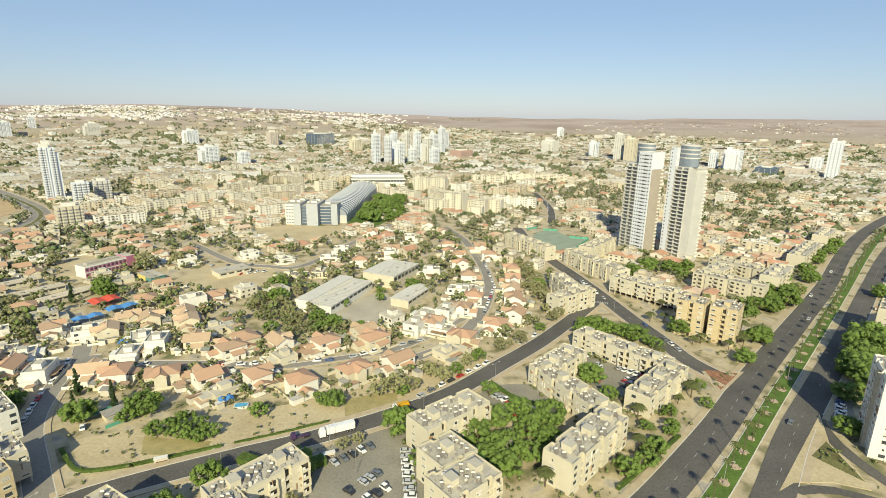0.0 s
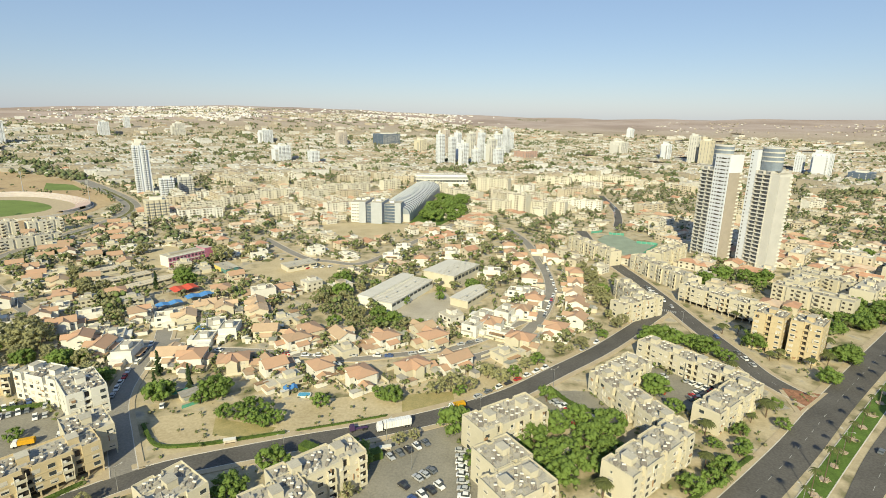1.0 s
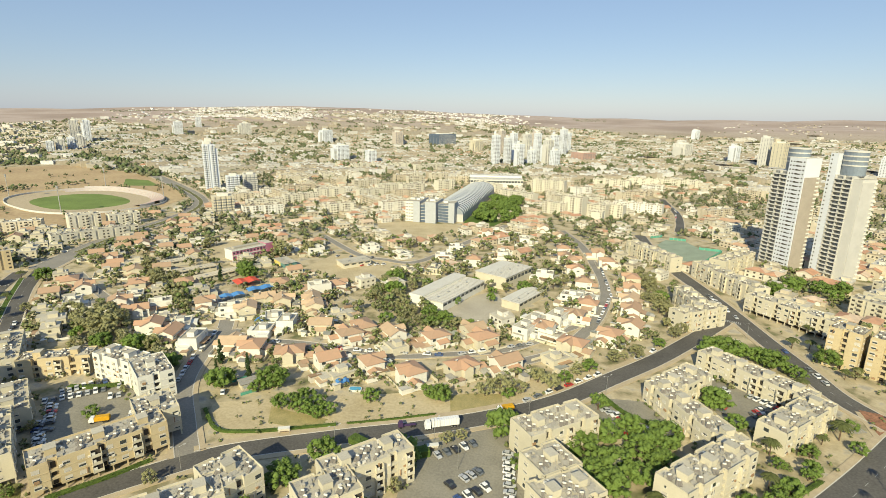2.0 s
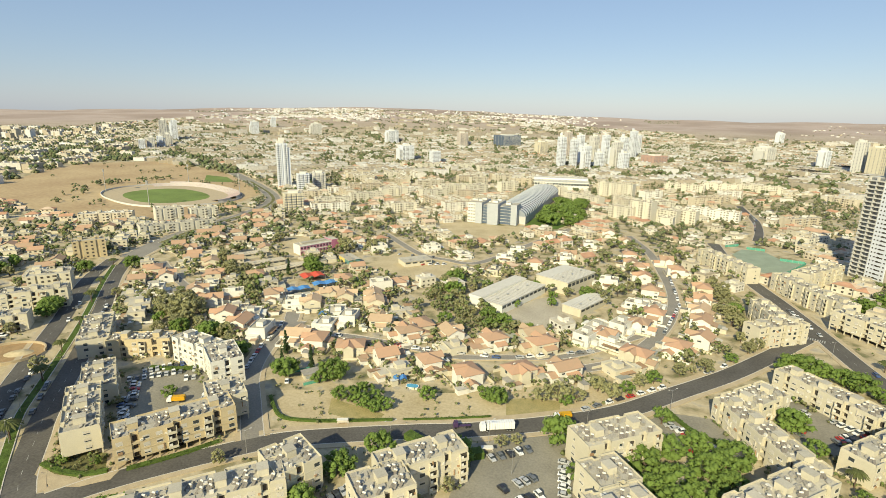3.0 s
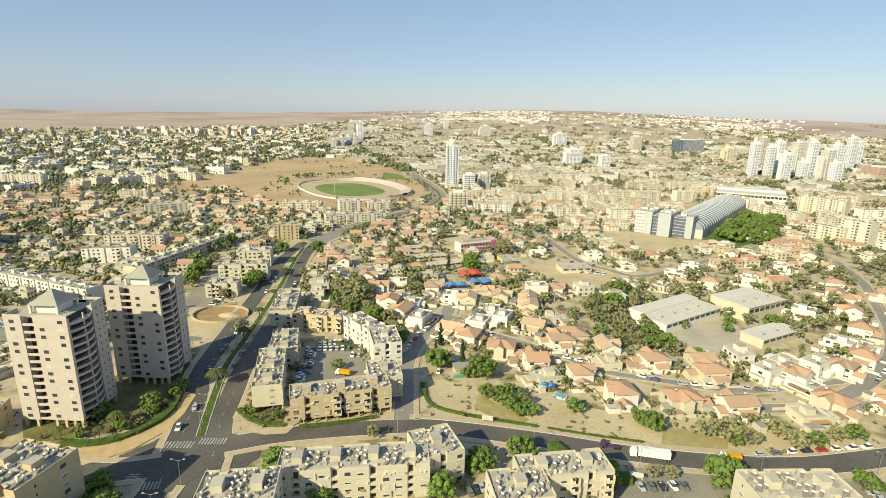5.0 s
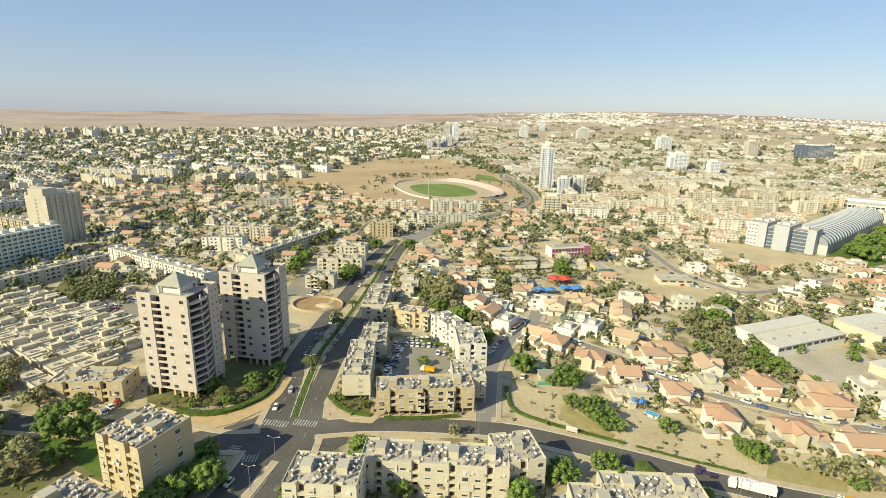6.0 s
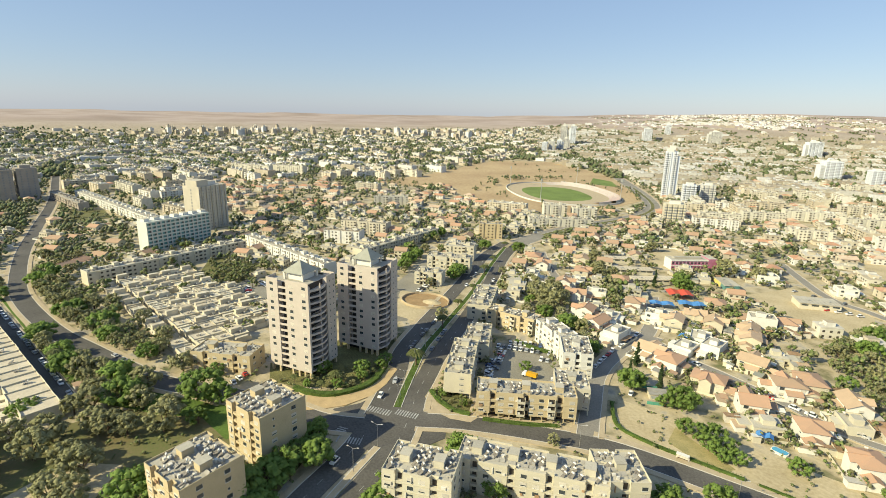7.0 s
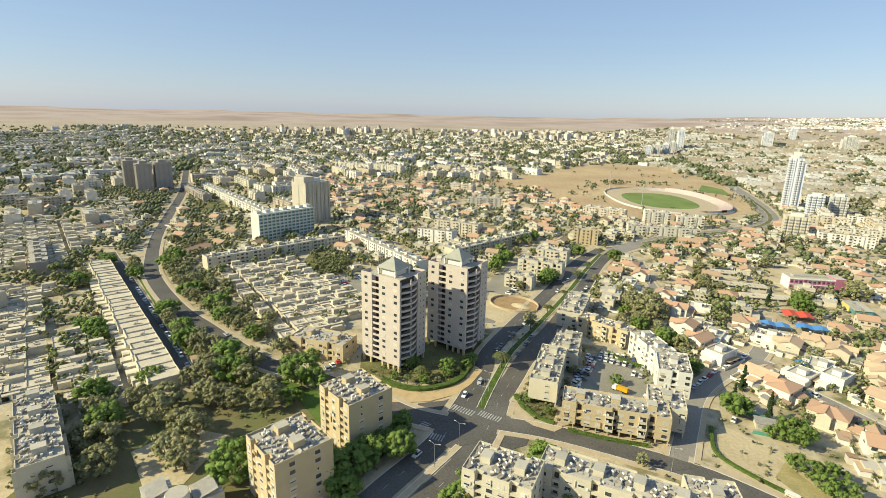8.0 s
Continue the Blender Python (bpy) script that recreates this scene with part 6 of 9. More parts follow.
plant_trees([(HALL_RND.uniform(-96, -52) + 0.1 * k, 580 + 5.5 * k + HALL_RND.uniform(-4, 4), "F") for k in range(30)], "beside the hall", 1.25)


hedge([(-137, 163), (-124, 152), (-112, 153), (-96, 159), (-80, 166)], 0.8, 1.1, "low clipped hedge round the sandy plot")
hedge([(-76, 168), (-60, 175), (-44, 183)], 0.6, 0.8)
hedge([(-210, 44.5), (-203.5, 49), (-198, 55.5), (-196.3, 65), (-199.5, 77), (-212, 89)], 1.7, 1.8, "thick bright hedge at the towers' foot")
hedge([(-181, 97.5), (-172, 97), (-163, 98.5), (-157, 103)], 1.2, 1.2, "hedge in front of the corner block")
hedge([(-152, 106), (-142, 118), (-134, 130)], 1.2, 0.9, "low hedge before the corner block")
hedge([(-206, 163), (-190, 168), (-178, 178)], 1.4, 1.4, "hedge beside the courtyard car park")
hedge([(24, 216), (32, 204), (44, 196)], 1.0, 1.2)
hedge([(60, 146), (76, 160), (94, 176)], 0.9, 1.0)
hedge([(-70, 158), (-52, 152), (-40, 158)], 2.4, 3.0, "tall bushy hedge behind the block")
plant_trees([(84, 275, "F"), (90, 276, "F"), (97, 274, "F"), (104, 270, "F"), (109, 265, "F"), (114, 260, "f"), (116, 254, "f"), (78, 270, "f")], "by the junction")

# ---- villas ----
def gable(mb, x0, x1, y0, y1, z, rise, over=0.5, mi=0, wall=1):
    """A pitched roof with its ridge along x, its eaves thick, and gable walls."""
    ym = (y0 + y1) / 2
    X0, X1, Y0, Y1 = x0 - over, x1 + over, y0 - over, y1 + over
    drop = rise * over / (ym - y0)
    lo, hi = z - drop, z + rise
    for a, b, s in ((Y0, ym, 1), (Y1, ym, -1)):
        q = [(X0, a, lo), (X1, a, lo), (X1, b, hi), (X0, b, hi)][::s]
        mb.poly([(p[0], p[1], p[2] + 0.14) for p in q], mi)
        mb.poly(q[::-1], mi)
        e = [(X0, a, lo), (X1, a, lo), (X1, a, lo + 0.14), (X0, a, lo + 0.14)]
        mb.poly(e[::s], mi)
        for X in (X0, X1):
            mb.poly([(X, a, lo), (X, b, hi), (X, b, hi + 0.14), (X, a, lo + 0.14)], mi)
    for X in (x0, x1):
        mb.poly([(X, y0, z), (X, y1, z), (X, ym, hi)], wall)
    mb.box(X0, X1, ym - 0.12, ym + 0.12, hi + 0.08, hi + 0.24, mi)


def hip(mb, x0, x1, y0, y1, z, rise, over=0.5, mi=0):
    X0, X1, Y0, Y1 = x0 - over, x1 + over, y0 - over, y1 + over
    ym, k = (Y0 + Y1) / 2, min((Y1 - Y0) / 2, (X1 - X0) / 2 - 0.3)
    A, B = (X0 + k, ym, z + rise), (X1 - k, ym, z + rise)
    c = [(X0, Y0, z), (X1, Y0, z), (X1, Y1, z), (X0, Y1, z)]
    mb.poly([c[0], c[1], B, A], mi)
    mb.poly([c[2], c[3], A, B], mi)
    mb.poly([c[1], c[2], B], mi)
    mb.poly([c[3], c[0], A], mi)
    mb.poly([(p[0], p[1], z - 0.12) for p in c[::-1]], mi)
    for i in range(4):
        p, q = c[i], c[(i + 1) % 4]
        mb.poly([(p[0], p[1], z - 0.12), (q[0], q[1], z - 0.12), q, p], mi)


DOOR = MB(M["bark"], M["white"])
DOOR.box(-0.5, 0.5, -0.06, 0.02, 0, 2.1, 0)
DOOR.box(-0.6, -0.5, -0.09, 0.02, 0, 2.2, 1)
DOOR.box(0.5, 0.6, -0.09, 0.02, 0, 2.2, 1)
DOOR = DOOR.data("door")
VILLA_LABEL = {"r": "two-storey cream villa with terracotta tiled roof", "p": "villa with pale weathered tiled roof", "w": "white flat-roofed villa with roof terrace", "c": "cream flat-roofed house with parapet",
               "t": "tall white house with flat roof"}


def villa(kind, seed, m):
    """One villa: main house, side wing, roofs, windows, door and water heater."""
    rnd = random.Random(seed * 31 + ord(kind))
    t = thing("house", VILLA_LABEL[kind] + " in walled garden", "house", m, "villas")
    L, W = rnd.uniform(10.5, 14.5), rnd.uniform(9.0, 10.5)
    h = {"t": 8.6, "r": 5.7, "p": 5.4}.get(kind, rnd.choice((3.4, 5.8, 6.0)))
    wall = M["white"] if kind in "wt" else M["cream"] if rnd.random() < 0.4 else M["white"]
    tile = M["tile"] if kind == "r" else M["pale_tile"]
    mb = MB(wall)
    mb.box(-L / 2, L / 2, -W / 2, W / 2, 0, h)
    part("wall", mb, t)
    wx, wl, ww = rnd.choice((-1, 1)), rnd.uniform(3.5, 5.0), rnd.uniform(4.5, 6.5)
    x0 = wx * L / 2 if wx > 0 else -L / 2 - wl
    wy = rnd.choice((-1, 1)) * (W - ww) / 2
    mb = MB(wall)
    mb.box(x0 + (0 if wx < 0 else 0.02), x0 + wl - (0.02 if wx < 0 else 0), wy - ww / 2, wy + ww / 2, 0, 3.0)
    part("side_wing", mb, t)
    py = -W / 2 - 3.2
    mb = MB(wall)
    mb.box(-L * 0.2, L * 0.3, py, -W / 2 - 0.02, 0, 3.0)
    part("front_bay", mb, t)
    if kind in "rp":
        mb = MB(tile, wall)
        if rnd.random() < 0.5:
            gable(mb, -L / 2, L / 2, -W / 2, W / 2, h, rnd.uniform(1.8, 2.4))
        else:
            hip(mb, -L / 2, L / 2, -W / 2, W / 2, h, rnd.uniform(1.8, 2.3))
        part("roof", mb, t, "clay tile roof")
        mb = MB(tile, wall)
        gable(mb, x0, x0 + wl, wy - ww / 2, wy + ww / 2, 3.0, 1.2, 0.35)
        part("wing_roof", mb, t, "clay tile roof")
        mb = MB(tile)
        mb.poly([(-L * 0.2 - 0.3, py - 0.4, 3.0), (L * 0.3 + 0.3, py - 0.4, 3.0), (L * 0.3 + 0.3, -W / 2, 4.1), (-L * 0.2 - 0.3, -W / 2, 4.1)])
        mb.poly([(-L * 0.2 - 0.3, -W / 2, 4.0), (L * 0.3 + 0.3, -W / 2, 4.0), (L * 0.3 + 0.3, py - 0.4, 2.9), (-L * 0.2 - 0.3, py - 0.4, 2.9)])
        part("porch_roof", mb, t, "clay tile roof")
        cw, cl = rnd.uniform(4.5, 6.0), rnd.uniform(2.0, 3.4)
        cx, cs = rnd.uniform(-0.2, 0.2) * L, rnd.choice((-1, 1))
        mb = MB(wall)
        lo, hi = sorted((0.0, cs * (W / 2 + cl)))
        mb.box(cx - cw / 2, cx + cw / 2, lo, hi, 0, h + 0.3)
        part("cross_wing", mb, t)
        mb = MB(tile, wall)
        gable(mb, lo, hi, -cw / 2, cw / 2, h + 0.3, 1.5, 0.4)
        mb.v = [(cx - b, a, z) for a, b, z in mb.v]
        part("cross_roof", mb, t, "clay tile roof")
        part("solar_water_heater", HEATERS[0], t, m=pose(L * 0.25, W * 0.05, h + 1.5, 0, 0, rnd.uniform(0, 360)))
    else:
        mb = MB(M["flat_roof"], wall)
        mb.box(-L / 2 + 0.2, L / 2 - 0.2, -W / 2 + 0.2, W / 2 - 0.2, h, h + 0.05, 0)
        for a in ((-L / 2, L / 2, -W / 2, -W / 2 + 0.2), (-L / 2, L / 2, W / 2 - 0.2, W / 2), (-L / 2, -L / 2 + 0.2, -W / 2 + 0.2, W / 2 - 0.2), (L / 2 - 0.2, L / 2, -W / 2 + 0.2, W / 2 - 0.2)):
            mb.box(*a, h, h + 0.7, 1)
        part("roof", mb, t, "whitewashed flat roof with parapet")
        mb = MB(wall, M["flat_roof"])
        mb.box(-L * 0.1, L * 0.25, -1.6, 2.2, h + 0.05, h + 2.5, 0, top=1)
        part("roof_room", mb, t)
        mb = MB(wall, M["flat_roof"], M["rust"])
        mb.box(-L / 2 - 2.2, -L / 2 - 0.02, -W * 0.3, W * 0.4, 0, 3.1, 0, top=1)
        mb.box(-L * 0.35, L * 0.3, W / 2 + 0.02, W / 2 + 2.6, 2.7, 2.85, 2)
        part("terrace", mb, t, "side terrace with awning")
        for k in range(2):
            part("solar_water_heater", HEATERS[1], t, m=pose(-L * 0.3 + k * 1.2, -W * 0.2 + 2.6 * k, h + 0.05, 0, 0, rnd.uniform(0, 360)))
    for s in range(2 if h > 5 else 1):
        for side in (-1, 1):
            for px in (-L * 0.32, L * 0.34)[:2 if side < 0 else 1]:
                part("window", WINDOWS[rnd.randrange(4)], t, m=pose(px, side * W / 2, 0.95 + 2.8 * s, 0, 0, 0 if side < 0 else 180))
    part("window", WINDOWS[rnd.randrange(4)], t, m=pose(L / 2 * -wx, 0, 3.7 if h > 5 else 0.95, 0, 0, -90 * wx))
    part("door", DOOR, t, m=pose(L * 0.05, py, 0.02))
    return t


VILLA_FIRST = {}
VILLA_RND = random.Random(11)
GARDEN = MB(M["cream"], M["white"])


def garden_wall(x, y, yaw, a, b):
    """A low plot wall with a gap for the gate."""
    c, s = math.cos(radians(yaw)), math.sin(radians(yaw))
    k = GARDEN
    mi = VILLA_RND.randrange(2)
    for x0, x1, y0, y1 in ((-a, a, b - 0.1, b + 0.1), (-a - 0.1, -a + 0.1, -b, b), (-a, -2.0, -b - 0.1, -b + 0.1), (1.6, a, -b - 0.1, -b + 0.1)):
        n = len(k.v)
        k.box(x0, x1, y0, y1, 0, VILLA_RND.uniform(1.0, 1.7), mi)
        for i in range(n, len(k.v)):
            px, py, pz = k.v[i]
            k.v[i] = (x + px * c - py * s, y + px * s + py * c, pz)


def place_villa(x, y, yaw, kind, wall=True):
    variant = VILLA_RND.randrange(5 if kind == "r" else 3)
    m = pose(x, y, 0, 0, 0, yaw)
    key = (kind, variant)
    if key in VILLA_FIRST:
        copy_thing(VILLA_FIRST[key], m)
    else:
        VILLA_FIRST[key] = villa(kind, variant, m)
    if wall:
        garden_wall(x, y, yaw, VILLA_RND.uniform(8.5, 10), VILLA_RND.uniform(7.5, 9.5))
    take(x, y, 8.0)


def villas(rows):
    for x, y, yaw, kind in rows:
        turn = 180 if (x * math.sin(radians(yaw)) - y * math.cos(radians(yaw))) < 0 and VILLA_RND.random() < 0.3 else 0
        place_villa(x, y, yaw + turn + VILLA_RND.choice((0, 0, 90)), kind)


def villa_quarter():
    villas([(-62, 209, 45, "r"), (-40, 220, 45, "r"), (-83, 213, 45, "r"), (-20, 230, 45, "r"), (-105, 211, 45, "r"), (4, 243, 45, "c"), (-126, 213, 115, "r"), (-78, 236, 45, "c"), (-60, 250, 45, "r"), (-35, 255, 45, "r"), (-147, 214, 105, "r"), (12, 260, 66, "r"), (-84, 249, 45, "p"), (-106, 241, 45, "r"), (-159, 215, 105, "p"), (-42, 265, 45, "p"), (1, 272, 66, "c"), (-14, 273, 66, "c"), (-103, 253, 45, "r"), (33, 277, 66, "r"), (-5, 279, 66, "r"), (-127, 250, 105, "p"), (-183, 215, 105, "w"), (-156, 238, 105, "c")])
    villas([(-147, 248, 105, "c"), (-9, 293, 66, "w"), (-199, 217, 105, "r"), (46, 293, 66, "r"), (4, 297, 66, "w"), (-160, 256, 121, "w"), (13, 303, 77, "r"), (-205, 233, 121, "w"), (-216, 224, 121, "r"), (-145, 277, 121, "p"), (-181, 261, 121, "p"), (-191, 258, 121, "w"), (-218, 236, 121, "c"), (49, 320, 77, "r"), (22, 323, 77, "r"), (-151, 287, 121, "p"), (-168, 279, 121, "p"), (-190, 269, 131, "c"), (-181, 280, 131, "p"), (12, 335, 77, "w"), (-213, 262, 131, "r"), (-154, 303, 131, "t"), (-242, 240, 131, "r"), (19, 343, 77, "w")])
    villas([(50, 340, 77, "p"), (-237, 254, 131, "w"), (-147, 316, 131, "r"), (-260, 232, 131, "w"), (-186, 309, 131, "r"), (-264, 249, 131, "r"), (53, 363, 87, "r"), (21, 368, 87, "r"), (-289, 241, 131, "w"), (-267, 266, 131, "c"), (-7, 380, 87, "w"), (-250, 292, 131, "r"), (-113, 368, 87, "c"), (-93, 378, 87, "c"), (56, 389, 96, "r"), (-280, 282, 131, "r"), (17, 400, 96, "r"), (-308, 266, 46, "r"), (-66, 405, 96, "r"), (14, 427, 96, "r"), (-328, 274, 46, "r"), (-94, 418, 96, "w"), (-305, 307, 131, "p"), (42, 431, 96, "r")])
    villas([(-132, 413, 46, "w"), (-45, 433, 96, "w"), (8, 437, 96, "r"), (-44, 444, 98, "r"), (-205, 399, 46, "w"), (-88, 440, 98, "c"), (-162, 421, 46, "w"), (-230, 394, 46, "w"), (35, 457, 98, "r"), (6, 463, 98, "r"), (-326, 330, 46, "c"), (-235, 417, 46, "r"), (-352, 329, 46, "r"), (-31, 490, 98, "w"), (-319, 394, 46, "c"), (-70, 511, 98, "r"), (2, 517, 98, "p"), (-360, 375, 46, "r"), (-356, 393, 46, "r"), (-62, 531, 98, "c"), (-15, 551, 98, "p"), (-354, 424, 46, "r")])

villa_quarter()

# ---- the rest of the town ----
def island_mat(name, colours, rough=0.9, grain=0.1, scale=0.25):
    """A surface for joined buildings: each piece takes its own colour from the list, with broad stains over it."""
    m = bpy.data.materials.new(name)
    m.use_nodes = True
    t = m.node_tree
    b = t.nodes["Principled BSDF"]
    b.inputs["Roughness"].default_value = rough
    b.inputs["Specular IOR Level"].default_value = 0.25
    geo = t.nodes.new("ShaderNodeNewGeometry")
    ramp = t.nodes.new("ShaderNodeValToRGB")
    ramp.color_ramp.interpolation = 'CONSTANT'
    el = ramp.color_ramp.elements
    while len(el) < len(colours):
        el.new(0.5)
    for i, c in enumerate(colours):
        el[i].position = i / len(colours)
        el[i].color = (*c, 1)
    t.links.new(geo.outputs["Random Per Island"], ramp.inputs[0])
    nz = t.nodes.new("ShaderNodeTexNoise")
    nz.inputs["Scale"].default_value = scale
    nz.inputs["Detail"].default_value = 5
    t.links.new(geo.outputs["Position"], nz.inputs["Vector"])
    rng = t.nodes.new("ShaderNodeMapRange")
    rng.inputs[1].default_value, rng.inputs[2].default_value = 0.3, 0.7
    rng.inputs[3].default_value, rng.inputs[4].default_value = 1 - 1.6 * grain, 1 + grain
    t.links.new(nz.outputs[0], rng.inputs[0])
    mul = t.nodes.new("ShaderNodeVectorMath")
    mul.operation = 'SCALE'
    t.links.new(ramp.outputs[0], mul.inputs[0])
    t.links.new(rng.outputs[0], mul.inputs[3])
    t.links.new(mul.outputs[0], b.inputs["Base Color"])
    return m


FAR = dict(
    wall=island_mat("town_walls", [(0.52, 0.48, 0.385), (0.58, 0.55, 0.46), (0.47, 0.415, 0.32), (0.66, 0.65, 0.60), (0.54, 0.48, 0.37), (0.62, 0.60, 0.54)]),
    flat=island_mat("town_flat_roofs", [(0.42, 0.375, 0.285), (0.48, 0.44, 0.355), (0.35, 0.30, 0.22), (0.53, 0.50, 0.43), (0.39, 0.33, 0.24)]),
    # far walls and roofs are cooler than near ones: haze put into the colours
    far_wall=island_mat("haze_cooled_far_walls", [(0.45, 0.415, 0.345), (0.53, 0.51, 0.465), (0.37, 0.325, 0.25), (0.60, 0.595, 0.575), (0.41, 0.36, 0.28)]),
    far_flat=island_mat("distant_roofs", [(0.36, 0.33, 0.27), (0.43, 0.405, 0.355), (0.30, 0.26, 0.20), (0.48, 0.46, 0.425), (0.33, 0.28, 0.215)]),
    hill_wall=island_mat("white_hill_walls", [(0.62, 0.61, 0.59), (0.68, 0.68, 0.68), (0.54, 0.51, 0.46)]),
    court=island_mat("court_walls", [(0.55, 0.495, 0.37), (0.60, 0.55, 0.43), (0.50, 0.44, 0.32), (0.57, 0.52, 0.41)]),
    court_roof=island_mat("court_roofs", [(0.56, 0.495, 0.37), (0.50, 0.44, 0.33), (0.60, 0.55, 0.43), (0.47, 0.405, 0.295)], 0.9, 0.16),
    tile=island_mat("town_tiles", [(0.46, 0.26, 0.165), (0.50, 0.33, 0.22), (0.53, 0.40, 0.285), (0.43, 0.25, 0.165), (0.55, 0.43, 0.32)]),
    # both tree lists are greyed and lightened: mid-distance haze put into the leaf colour
    far_tree=island_mat("haze_greyed_far_trees", [(0.13, 0.155, 0.075), (0.16, 0.165, 0.09), (0.115, 0.15, 0.065), (0.175, 0.172, 0.10)], 0.9, 0.3, 0.5),
    tree=island_mat("town_trees", [(0.185, 0.215, 0.085), (0.22, 0.22, 0.11), (0.16, 0.21, 0.07), (0.235, 0.23, 0.125)], 0.9, 0.35, 0.9),
)


leafy(FAR["tree"], 0.15)


class Heap:
    """Many copies of small meshes joined into one object of stuff."""

    def __init__(self, mats):
        self.mats, self.vs, self.loops, self.sizes, self.ms, self.n = mats, [], [], [], [], 0

    def add(self, tpl, x, y, z, yaw, sx=1.0, sy=1.0, sz=1.0):
        v, loop, size, mi = tpl
        c, s = math.cos(radians(yaw)), math.sin(radians(yaw))
        a, b = v[:, 0] * sx, v[:, 1] * sy
        self.vs.append(np.stack([x + a * c - b * s, y + a * s + b * c, z + v[:, 2] * sz], 1))
        self.loops.append(loop + self.n)
        self.sizes.append(size)
        self.ms.append(mi)
        self.n += len(v)

    def finish(self, name, label, category, smooth=False):
        if not self.vs:
            return None
        v, loop, size, mi = (np.concatenate(q) for q in (self.vs, self.loops, self.sizes, self.ms))
        me = bpy.data.meshes.new(name)
        me.vertices.add(len(v))
        me.vertices.foreach_set("co", v.astype(np.float32).ravel())
        me.loops.add(len(loop))
        me.loops.foreach_set("vertex_index", loop.astype(np.int32))
        me.polygons.add(len(size))
        me.polygons.foreach_set("loop_start", np.concatenate([[0], np.cumsum(size)[:-1]]).astype(np.int32))
        me.polygons.foreach_set("material_index", mi.astype(np.int32))
        for m in self.mats:
            me.materials.append(m)
        me.polygons.foreach_set("use_smooth", [smooth] * len(size))
        me.update(calc_edges=True)
        return tagged(new(name, me), label, category, kind="stuff")


def template(mb):
    return (np.array([tuple(p) for p in mb.v], float), np.array([i for f in mb.f for i in f]), np.array([len(f) for f in mb.f]), np.array(mb.m))


TOWN_MATS = [FAR["wall"], FAR["flat"], FAR["tile"], M["dark"], M["tank"], M["solar"]]


def pane(mb, x0, x1, z0, z1, side, at, along_y=False):
    """A flat window laid just proud of a wall."""
    p = side * (at + 0.05)
    q = [(x0, p, z0), (x1, p, z0), (x1, p, z1), (x0, p, z1)]
    if along_y:
        q = [(p, a, z) for a, _, z in q]
        side = -side
    mb.poly(q if side < 0 else q[::-1], 3)


def town_house(rnd, tiled, detail):
    mb = MB()
    L, W = rnd.uniform(9, 14), rnd.uniform(8, 10)
    h = rnd.choice((3.2, 5.8, 6.0, 6.2))
    mb.box(-L / 2, L / 2, -W / 2, W / 2, -1, h, 0, bottom=False)
    if tiled:
        if detail and rnd.random() < 0.5:
            gable(mb, -L / 2, L / 2, -W / 2, W / 2, h, 2.1, 0.5, 2, 0)
        else:
            hip(mb, -L / 2, L / 2, -W / 2, W / 2, h, 2.0, 0.5, 2)
    else:
        mb.box(-L / 2 - 0.1, L / 2 + 0.1, -W / 2 - 0.1, W / 2 + 0.1, h, h + 0.5, 1)
        mb.box(-L * 0.2, L * 0.2, -W * 0.2, W * 0.3, h + 0.5, h + 2.7, 0, top=1)
        mb.box(L * 0.25, L * 0.25 + 1.2, -1, 0, h + 0.5, h + 1.6, 4)
    wl = rnd.uniform(3, 5)
    mb.box(L / 2, L / 2 + wl, -W / 2 + 0.5, W / 2 - rnd.uniform(1, 3), -1, 3.0, 0, top=1, bottom=False)
    mb.box(-L * 0.3, L * 0.2, -W / 2 - 2.5, -W / 2, -1, 2.9, 0, top=2 if tiled else 1, bottom=False)
    if detail:
        for s in range(2 if h > 5 else 1):
            for side in (-1, 1):
                for px in (-0.3, 0.02, 0.34):
                    pane(mb, L * px - 0.75, L * px + 0.75, 1 + 2.8 * s, 2.2 + 2.8 * s, side, W / 2)
                pane(mb, -0.7, 0.7, 1 + 2.8 * s, 2.2 + 2.8 * s, side, L / 2, True)
    return mb


